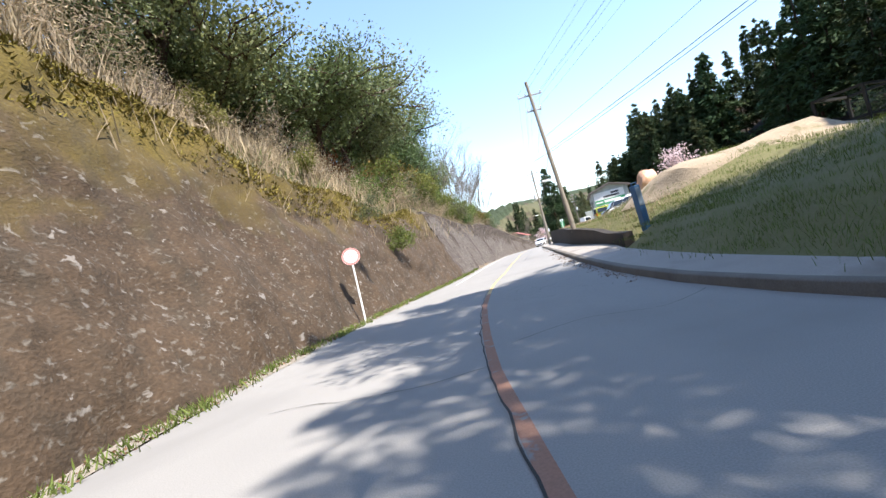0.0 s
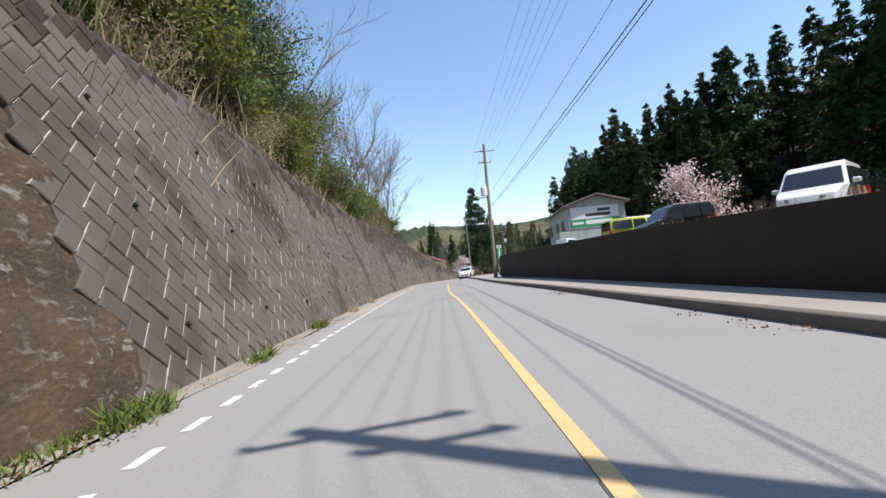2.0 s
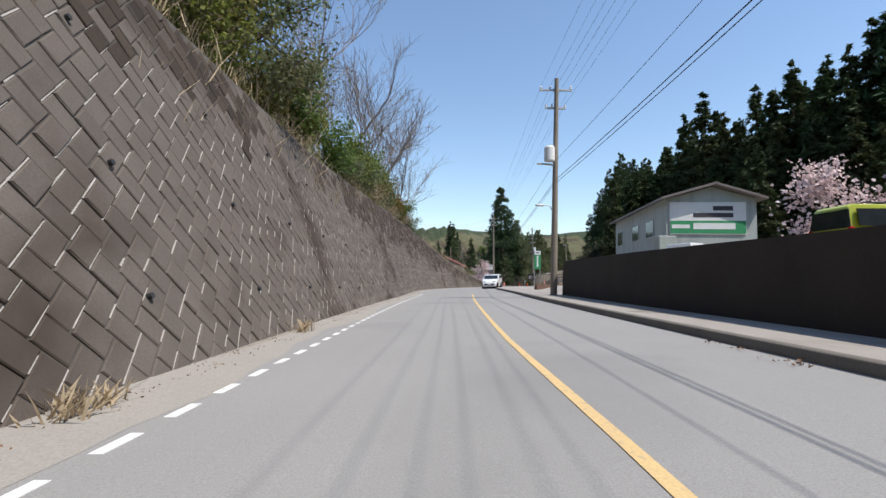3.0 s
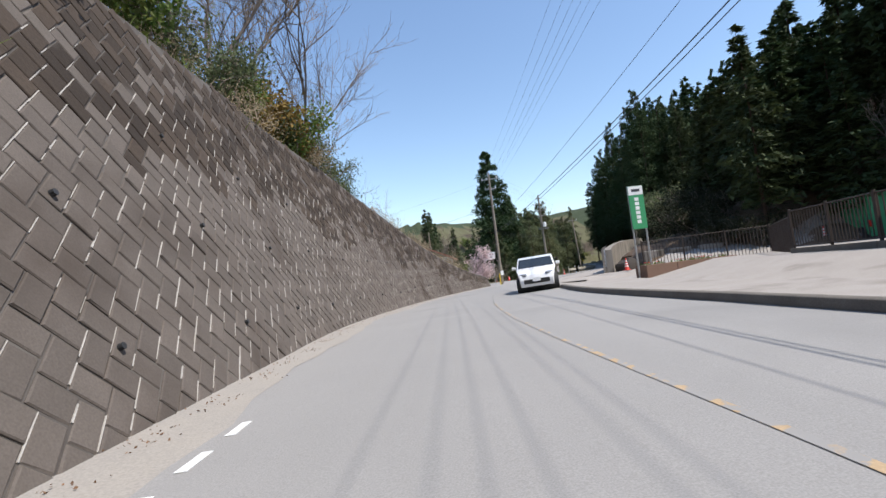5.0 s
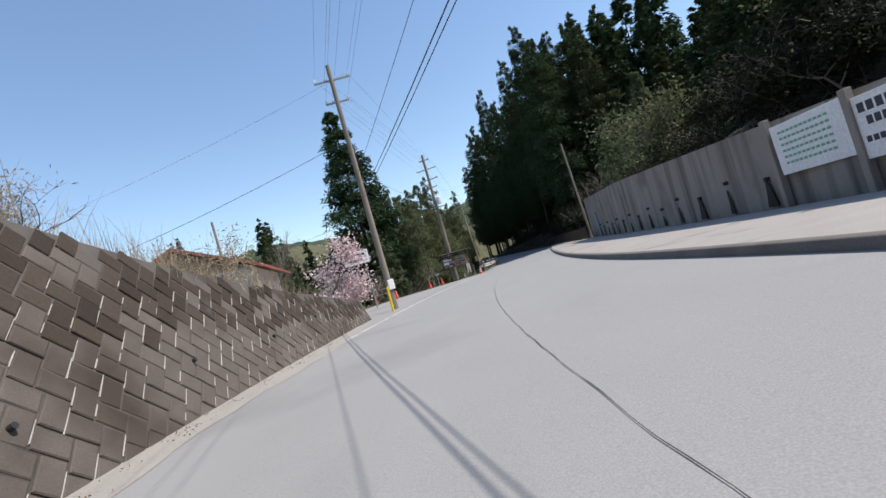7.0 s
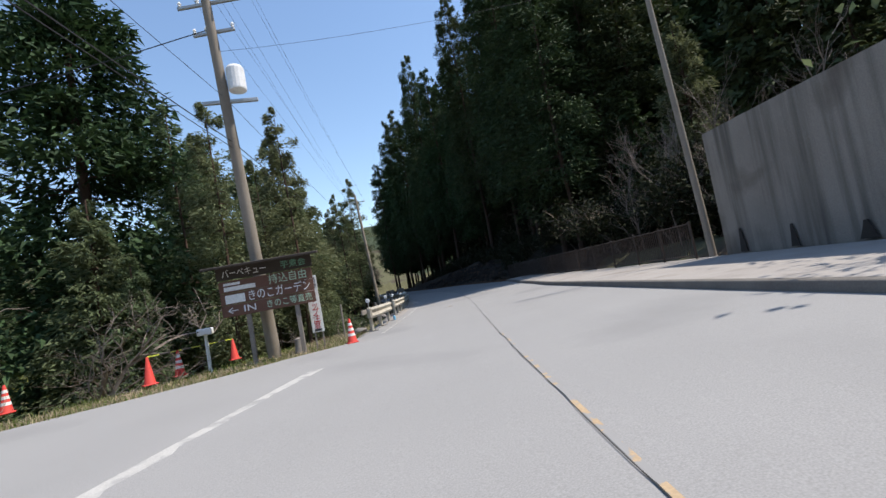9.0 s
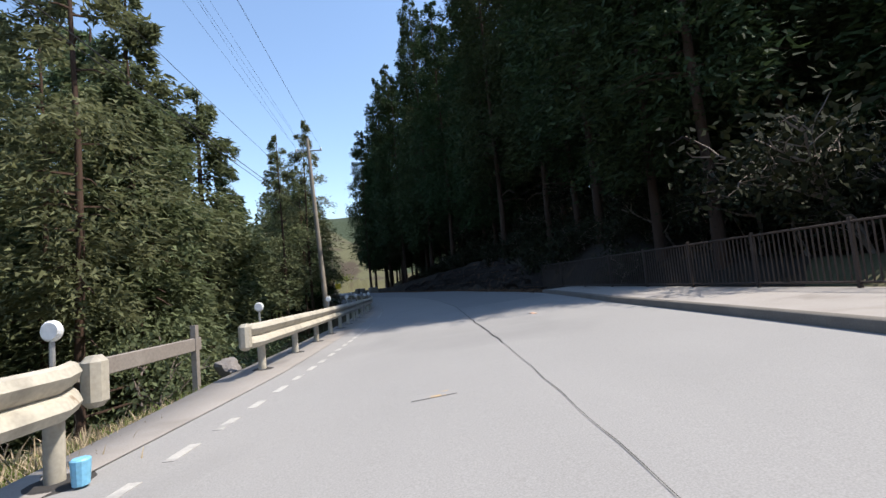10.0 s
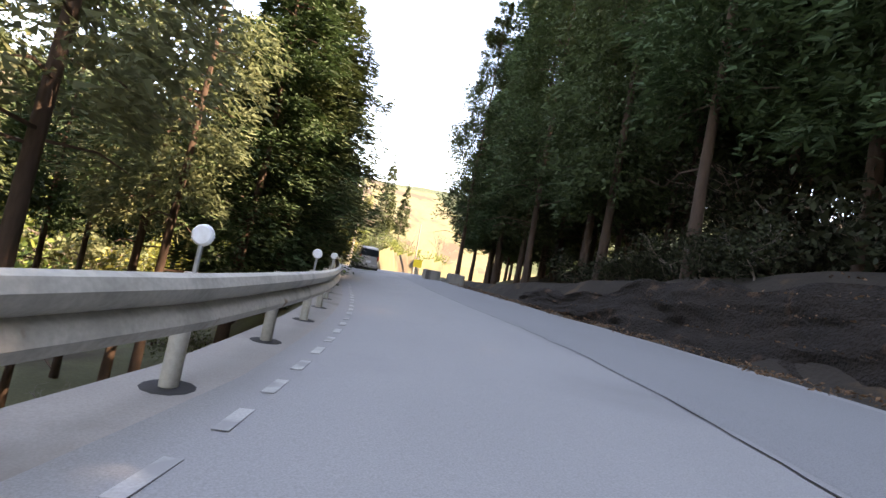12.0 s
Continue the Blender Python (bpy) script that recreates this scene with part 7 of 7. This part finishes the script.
# boards on the grey wall
wb = [(102.7, 105.0), (105.25, 107.3), (107.5, 109.6)]
for k, (a, b) in enumerate(wb):
    s = (a + b) / 2
    d = float(along(CW_D, s)) - 0.05
    base = float(road_z(s, 7))
    m = stand(s, d, z=0.0, turn=-90 + 1.2)
    ob = thing("notice_board", ("white notice panel with blue and black lines of writing", "white notice panel with dense black writing", "white notice panel with small grey writing")[k], "notice board", m, group="notice panels on the wall")
    hw = (b - a) / 2 - 0.02
    zt = float(along(CW_Z, s)) - 0.08
    part("sheet", Geo().box(-hw, hw, -0.02, 0.0, zt - 1.05, zt, None, 0.004), SIGNWHITE, ob)
    mat = (BLUEMETAL, SIGNTEXT, GREENLETTER)[k]
    rows = ([(-hw * 0.85, hw * 0.85, zt - 0.32, 0.17), (-hw * 0.7, hw * 0.7, zt - 0.55, 0.09), (-hw * 0.6, hw * 0.7, zt - 0.78, 0.09)],
            [(-hw * 0.9, hw * 0.9, zt - 0.28, 0.16), (-hw * 0.8, hw * 0.6, zt - 0.5, 0.14), (-hw * 0.2, hw * 0.9, zt - 0.82, 0.24), (-hw * 0.9, -hw * 0.3, zt - 0.78, 0.1), (-hw * 0.3, hw * 0.4, zt - 0.98, 0.07)],
            [(-hw * 0.8, hw * 0.5, zt - 0.2 - 0.13 * i, 0.05) for i in range(6)])[k]
    for x0, x1, z, h in rows:
        n = max(3, int((x1 - x0) / max(0.12, h)))
        for i in range(n):
            part("text_bar", Geo().box(x0 + (x1 - x0) * i / n, x0 + (x1 - x0) * (i + 0.72) / n, -0.026, -0.02, z, z + h), mat if not (k == 0 and z < zt - 0.4) else SIGNTEXT, ob)
for s in (102.35, 105.12, 107.4, 109.8):
    d = float(along(CW_D, s)) - 0.1
    solid("wall_post", Geo().box(-0.07, 0.07, -0.06, 0.09, 0.1, float(along(CW_Z, s)) + 0.06, None, 0.01), CONCRETE, "grey concrete post against the wall", "post", stand(s, d, z=0.0, turn=90))
dr = stand(136.5, float(along(CW_D, 136.5)) - 0.03, z=float(road_z(136.5, 7)) + 0.1, turn=-90)
bd2 = thing("door_1", "faded blue steel door in the grey concrete wall", "door", dr, kind="structure")
part("leaf", Geo().box(-0.42, 0.42, -0.02, 0.02, 0, 1.75, None, 0.006), BLUEGREY, bd2)
part("lintel", Geo().box(-0.5, 0.5, -0.05, 0.0, 1.75, 1.83, None, 0.01), BLUEMETAL, bd2)
part("door_handle", Geo().box(-0.36, -0.3, -0.06, -0.02, 0.85, 0.97, None, 0.01), GALV, bd2)
for i, s in enumerate(np.arange(110.5, 136, 1.9)):
    d = float(along(CW_D, s)) + 0.02
    solid("drain_hole", Geo().tube([(0, -0.06, 0), (0, 0.1, 0)], 0.05, 8), CRACK, "dark drain pipe in the grey wall", "drain", stand(s, d, z=float(road_z(s, 7)) + 0.75 + 0.2 * (i % 2), turn=90), group="drain holes in the grey wall")

for i, s in enumerate(np.arange(110.5, 143, 1.9)):
    qs = random.Random(i)
    w, h = qs.uniform(0.08, 0.2), qs.uniform(0.35, 0.7)
    z0 = float(road_z(s, 7)) + 0.1
    m = stand(s, float(along(CW_D, s)) - 0.03, z=z0, turn=90)
    out = [(-w, 0), (w, 0), (w * 0.5, h * 0.55), (w * 0.2, h), (-w * 0.2, h), (-w * 0.6, h * 0.5)]
    solid("moss_stain", Geo().add([(x, 0.0, z) for x, z in out] + [(x, 0.03, z) for x, z in out], [tuple(range(6)), tuple(range(11, 5, -1))] + [(k, 6 + k, 6 + (k + 1) % 6, (k + 1) % 6) for k in range(6)]), DARKWALL, "black moss stain at the foot of the grey wall", "stain", m, kind="structure")

# soil heaps and old blocks in the yard
boulder(27.5, 82.0, 0.6, 3.6, 2.2, 1.3, 7, "heap of brown soil in the yard", "soil_mound", SOIL)
boulder(30.5, 78.5, 0.7, 3.4, 2.4, 1.5, 8, "heap of brown soil in the yard", "soil_mound", SOIL)
boulder(33.5, 74.5, 0.8, 3.8, 2.2, 1.0, 9, "heap of brown soil in the yard", "soil_mound", SOIL)
boulder(23.6, 80.6, 0.5, 1.1, 0.8, 0.75, 10, "dark mossy boulder beside the notice wall", "boulder", DARKWALL)
for x, y, t in ((24.8, 79.7, 30), (26.1, 78.9, 34), (27.5, 78.0, 30)):
    solid("concrete_block", Geo().box(-0.6, 0.6, -0.35, 0.35, 0, 0.95, None, 0.04), CONCRETE, "weathered square concrete block beside the soil heap", "concrete block", pose(x, y, 0.55, 0, 0, -t), group="concrete blocks in the yard")
for x, y in ((31.0, 74.0), (33.0, 71.5), (35.0, 69.0), (36.5, 66.5)):
    cone(x, y, 1.0)
bw = np.arange(72, 101, 0.6)
loft_wall("wall_back", bw, np.full(bw.shape, 23.5), along(R_SHELF, bw) + 1.4, -0.02, CONCRETE, "low pale concrete wall at the back of the yard", base_z=0.0, thick=0.25, steps=3)

# concrete blocks at the bend, bank wall
for k, (x, y, t) in enumerate(((77.6, 170.3, -18), (78.5, 168.6, -24))):
    solid("concrete_block", Geo().box(-0.5, 0.5, -0.75, 0.75, -0.2, 0.95, None, 0.05), CONCRETE, "weathered grey concrete block at the roadside bend", "concrete block", pose(x, y, 0.85, 0, 0, t), group="concrete blocks at the bend")
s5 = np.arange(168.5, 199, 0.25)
loft_wall("wall_bank", s5, along([(168, 6.9), (185, 7.3), (199, 6.6)], s5), along([(168, 0.5), (172, 1.0), (178, 2.3), (184, 2.9), (192, 2.2), (199, 1.3)], s5) + 0.2 * np.sin(s5 * 0.8) + 0.12 * np.sin(s5 * 2.3 + 1), -0.55, BANKSOIL, "brown earth bank below the cedars, its soil colour darkened for their shade", base_z=0.2, thick=2.5, steps=30, lump=0.35)
scraps("leaf_litter", [tuple(Vector((*(float(c) for c in flat(s, 7.0 + 0.55 * z)), z))) for s in np.arange(170, 198, 0.6) for z in (0.6, 1.2, 1.8, 2.3, 2.7) if z < float(along([(168, 0.4), (184, 2.9), (199, 1.2)], s))], 0.1, 5, 0.25, LEAFLITTER, "brown leaves and roots on the earth bank", 41)
ys_ = thing("yellow_sign", "yellow warning sign beside the far guard rail", "road sign", pose(89.3, 195.8, 1.2, 0, 0, -35))
part("post", Geo().tube([(0, 0, -0.2), (0, 0, 2.6)], 0.035, 8), GALV, ys_)
part("plate", Geo().box(-0.55, 0.55, -0.04, -0.01, 1.2, 2.2, None, 0.01), FLOWERY, ys_)
power_pole((79.0, 192.0, 1.0), (79.4, 193.0, 10.5), 0.16, 0.1, "utility pole on the sunny bank beyond the bend", [(9.2, 0.7, 0)])
power_pole((90.5, 199.0, 1.5), (90.5, 199.5, 8.5), 0.12, 0.09, "slim pole on the sunny bank beyond the bend")

# paint marks on the road
for s, d, a, b, tn in ((158.1, 2.52, 0.07, 0.2, 4), (151.25, -0.12, 0.22, 0.1, 10)):
    m = stand(s, d, 0.004, turn=tn) @ pose(0, 0, 0, 0, -2.3, 0)
    solid("paint_mark", Geo().add([(-a, -b, 0), (a, -b * 0.8, 0), (a * 0.9, b, 0), (-a * 0.7, b * 0.9, 0), (-a, -b, 0.004), (a, -b * 0.8, 0.004), (a * 0.9, b, 0.004), (-a * 0.7, b * 0.9, 0.004)],
                                  [(3, 2, 1, 0), (4, 5, 6, 7), (0, 1, 5, 4), (1, 2, 6, 5), (2, 3, 7, 6), (3, 0, 4, 7)]), CHIPPED if s < 155 else TARP, "small faded orange survey mark painted on the road", "paint mark", m, kind="structure")

# ---- left-hand yard ----
sb = thing("white_sign", "white notice sign with dark writing on posts", "sign", pose(25.3, 111.2, 0, 0, 0, -18))
part("panel", Geo().box(-0.85, 0.85, -0.03, 0.0, 3.2, 4.1, None, 0.01), SIGNWHITE, sb)
bars(sb, [(-0.6, 0.6, 3.75, 0.16), (-0.6, 0.4, 3.4, 0.16)], SIGNTEXT, -0.03)
for x in (-0.5, 0.5):
    part("post", Geo().tube([(x, 0.04, -0.3), (x, 0.04, 4.0)], 0.04, 8), GALV, sb)
hut = thing("cottage", "small old cottage with a red metal roof behind the wall", "house", pose(15.0, 103.0, 1.0, 0, 0, -20))
part("wall", Geo().box(-2.6, 2.6, 0, 6, 0, 2.6), SIGNWHITE, hut)
for sx in (-1, 1):
    g = Geo().add([(sx * 3.2, -0.5, 2.4), (0, -0.5, 3.9), (0, 6.5, 3.9), (sx * 3.2, 6.5, 2.4), (sx * 3.2, -0.5, 2.52), (0, -0.5, 4.02), (0, 6.5, 4.02), (sx * 3.2, 6.5, 2.52)], [(0, 1, 2, 3), (7, 6, 5, 4), (0, 4, 5, 1), (1, 5, 6, 2), (2, 6, 7, 3), (3, 7, 4, 0)])
    part("roof_slope", g, REDROOF, hut, "red metal roof slope")
for y in (0.0, 6.0):
    part("gable", Geo().add([(-2.6, y, 2.6), (2.6, y, 2.6), (0, y, 3.85)], [(0, 1, 2)]), GREYWOOD, hut)
part("window", Geo().box(-1.0, 1.0, -0.05, -0.01, 1.1, 2.1), CARGLASS, hut)
solid("thin_pole", Geo().tube([(0, 0, -0.3), (-0.2, 0, 7.0)], [0.09, 0.06], 8), POLE, "thin leaning pole beyond the wall", "pole", pose(17.2, 108.0, 0.0), soft=40)
# tall narrow sign with a small roof, rubble wall beside it
tw = thing("entrance_sign", "weathered wooden entrance sign under a small dark roof", "sign", pose(20.6, 111.6, -0.05, 0, -6, -20))
for x in (-0.28, 0.28):
    part("leg", Geo().box(x - 0.05, x + 0.05, -0.05, 0.05, -0.2, 2.2, None, 0.008), DARKWOOD, tw)
for i in range(4):
    part("board", Geo().box(-0.24, 0.24, -0.07, -0.03, 0.75 + 0.34 * i, 1.05 + 0.34 * i, None, 0.008), GREYWOOD, tw)
    part("text_bar", Geo().box(-0.17, 0.17, -0.078, -0.07, 0.83 + 0.34 * i, 0.97 + 0.34 * i), BROWNBOARD, tw)
for sx in (-1, 1):
    part("roof", Geo().box(-0.02, 0.62, -0.3, 0.3, -0.03, 0.03, pose(0, 0, 2.45, 0, 28, 0 if sx > 0 else 180), 0.01), DARKWOOD, tw)
sw = thing("rubble_wall", "low dry-laid grey rubble wall at the yard entrance", "wall", pose(19.0, 110.0, -0.1, 0, 0, 30))
q9 = random.Random(19)
stone_meshes = []
for k in range(4):
    bm = bmesh.new()
    bmesh.ops.create_icosphere(bm, subdivisions=1, radius=0.17)
    for v in bm.verts:
        v.co *= 1 + 0.3 * noise.noise(v.co * 5 + Vector((k * 3, 0, 0)))
    stone_meshes.append(smooth(Geo().bm(bm).mesh("stone"), 25))
for i in range(10):
    for j in range(6):
        part("stone", q9.choice(stone_meshes), ROCK, sw, m=pose(-1.6 + i * 0.3 + (j % 2) * 0.15, q9.uniform(-0.05, 0.05), 0.12 + j * 0.24, q9.uniform(0, 360), q9.uniform(0, 360), 0))
part("core", Geo().box(-1.7, 1.35, 0.05, 0.35, -0.1, 1.35), ROCK, sw)
blades("yellow_flowers", [(24.5 + random.gauss(0, 0.6), 118.5 + random.gauss(0, 0.5), -0.1) for _ in range(70)], 0.5, 0.05, 6, 0.12, FLOWERY, "clump of bright yellow flowers beside the yard", 61, 0.4, "flowers")
solid("guide_post", Geo().box(-0.05, 0.05, -0.05, 0.05, -0.3, 1.2, None, 0.01), FLOWERY, "yellow marker post at the foot of the utility pole", "marker post", pose(22.9, 101.6, 0.0))

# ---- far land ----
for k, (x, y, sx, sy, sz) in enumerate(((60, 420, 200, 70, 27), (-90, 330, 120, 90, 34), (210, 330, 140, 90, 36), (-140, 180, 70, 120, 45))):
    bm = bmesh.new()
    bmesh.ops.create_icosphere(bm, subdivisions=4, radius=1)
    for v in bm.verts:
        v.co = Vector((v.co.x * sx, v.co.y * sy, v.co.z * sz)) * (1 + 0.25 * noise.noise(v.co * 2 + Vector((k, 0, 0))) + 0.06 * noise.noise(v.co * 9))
    solid("backdrop_hill", Geo().bm(bm), FARHILL, "distant wooded hill with blue haze painted into its colour", "hill", pose(x, y, -8), kind="structure", soft=60)

# ---- blocks of the leaning wall ----
wall_ob = bpy.data.objects["wall_blocks"]
BL, BH = 0.42, 0.29
SLOPE_L = math.sqrt(1 + BATTER**2)


def block_mesh(name, seed):
    q = random.Random(seed)
    a, b = BL / 2 - 0.01, BH / 2 - 0.01
    e = 0.011
    top = 0.02 + q.uniform(-0.005, 0.005)
    vs = [(-a, -b, -0.02), (a, -b, -0.02), (a, b, -0.02), (-a, b, -0.02)]
    vs += [(-a, -b, top - e), (a, -b, top - e), (a, b, top - e), (-a, b, top - e)]
    vs += [(-a + e + q.uniform(0, 0.01), -b + e, top), (a - e, -b + e + q.uniform(0, 0.01), top), (a - e - q.uniform(0, 0.01), b - e, top), (-a + e, b - e, top + q.uniform(-0.008, 0.008))]
    fs = [(8, 9, 10, 11)] + [(i, (i + 1) % 4, 4 + (i + 1) % 4, 4 + i) for i in range(4)] + [(4 + i, 4 + (i + 1) % 4, 8 + (i + 1) % 4, 8 + i) for i in range(4)]
    return vs, fs


def block_frame(u, w):
    """Where a block lies on the wall's face: u along the road, w up the slope."""
    z = w / SLOPE_L
    d = float(along(WALL_D, u)) - BATTER * z
    x, y = flat(u, d)
    hd = radians(heading(u) + math.degrees(math.atan2(float(along(WALL_D, u - 0.5)) - float(along(WALL_D, u + 0.5)), 1.0)))
    fwd = Vector((-math.sin(hd), math.cos(hd), 0))
    out = Vector((math.cos(hd), math.sin(hd), 0))
    up = (Vector((0, 0, 1)) - out * BATTER).normalized()
    m = Matrix((fwd, up, fwd.cross(up))).transposed().to_4x4()
    m.translation = Vector((float(x), float(y), z))
    return m


shapes = [block_mesh("block", k) for k in range(5)]
meshes = []
for vs, fs in shapes:
    me = Geo().add(vs, fs).mesh("block")
    me.materials.append(BLOCK)
    meshes.append(me)
qb = random.Random(23)
rest_v, rest_f, moss_v, moss_f, seam_v, seam_f, singles = [], [], [], [], [], [], 0
R2 = math.sqrt(0.5)
# rows of blocks that lean one way and the other in turn
laid = [(lean, 33.6 + (2 * i * BH + ox + oy) * R2, (oy - ox - 2 * j * BL) * R2)
        for i in range(-4, 214) for j in range(-15, 2) for lean, ox, oy in ((-45, BL / 2, BH / 2), (45, BL + BH / 2, BH - BL / 2))]
for lean, u, w in laid:
    if not (33.95 < u < 118.2 and -0.1 < w):
        continue
    if w > float(along(WALL_H, u)) * SLOPE_L - 0.12:
        continue
    m = block_frame(u, w)
    k = qb.randrange(5)
    # pale mortar squeezed out of the rising joints, in uneven lengths
    if qb.random() < 0.78 and w < 0.8 * float(along(WALL_H, u)):
        long = BL if lean > 0 else BH
        off, half = (BH if lean > 0 else BL) / 2 * qb.choice((-1, 1)), long / 2 * qb.uniform(0.45, 1.0)
        t0, wd = qb.uniform(-0.1, 0.1) * long, 0.009 * qb.uniform(0.5, 1.7)
        ms = m @ pose(0, 0, 0.014, 0, 0, 45)
        n0 = len(seam_v)
        seam_v += [tuple(ms @ Vector(v)) for v in ((t0 - half, off - wd * 0.4, 0), (t0 + half, off - wd * 0.3, 0), (t0 + half, off + wd * 0.5, 0), (t0 - half, off + wd, 0),
                                                   (t0 - half, off - wd * 0.4, -0.03), (t0 + half, off - wd * 0.3, -0.03), (t0 + half, off + wd * 0.5, -0.03), (t0 - half, off + wd, -0.03))]
        seam_f += [tuple(n0 + a for a in q) for q in ((0, 1, 2, 3), (0, 4, 5, 1), (1, 5, 6, 2), (2, 6, 7, 3), (3, 7, 4, 0))]
    m = m @ pose(0, 0, qb.uniform(-0.008, 0.008), qb.uniform(-1, 1), qb.uniform(-1, 1), lean + qb.uniform(-1.2, 1.2))
    if 76.0 < u < 86.0 and w < 3.4 and singles < 300:
        part("block", meshes[k], BLOCK, wall_ob, m=m)
        singles += 1
    else:
        # moss hangs down from the top in uneven tongues
        reach = float(along([(34, 0.95), (58, 0.9), (72, 0.6), (120, 0.5)], u)) + 0.4 * noise.noise(Vector((u * 0.22, 3.0, 0.0))) + 0.2 * noise.noise(Vector((u * 0.9, 7.0, w)))
        hv, hf = (moss_v, moss_f) if w > reach * float(along(WALL_H, u)) and qb.random() < 0.85 else (rest_v, rest_f)
        n0 = len(hv)
        hv += [tuple(m @ Vector(v)) for v in shapes[k][0]]
        hf += [tuple(n0 + a for a in f) for f in shapes[k][1]]
me = bpy.data.meshes.new("block_facing")
me.from_pydata(rest_v, [], rest_f)
tagged(part("block_facing", me, BLOCKS, wall_ob), kind="stuff")
me = bpy.data.meshes.new("mossy_facing")
me.from_pydata(moss_v, [], moss_f)
tagged(part("mossy_facing", me, MOSSBLOCK, wall_ob, "moss-blackened blocks"), kind="stuff")
me = bpy.data.meshes.new("mortar_seam")
me.from_pydata(seam_v, [], seam_f)
tagged(part("mortar_seam", me, SEAM, wall_ob, "pale squeezed-out mortar"), kind="stuff")
pipe = Geo().tube([(0, 0, -0.02), (0, 0, 0.075)], 0.038, 10).mesh("drain_pipe")
for i in range(52):
    u = 35.5 + 1.55 * i
    for w in (0.85, 2.6, 4.4):
        if w < float(along(WALL_H, u)) - 0.4 and (i + int(w)) % 2 == 0:
            part("drain_pipe", pipe, TRIM, wall_ob, "dark drain pipe", m=block_frame(u, w + qb.uniform(-0.1, 0.1)))
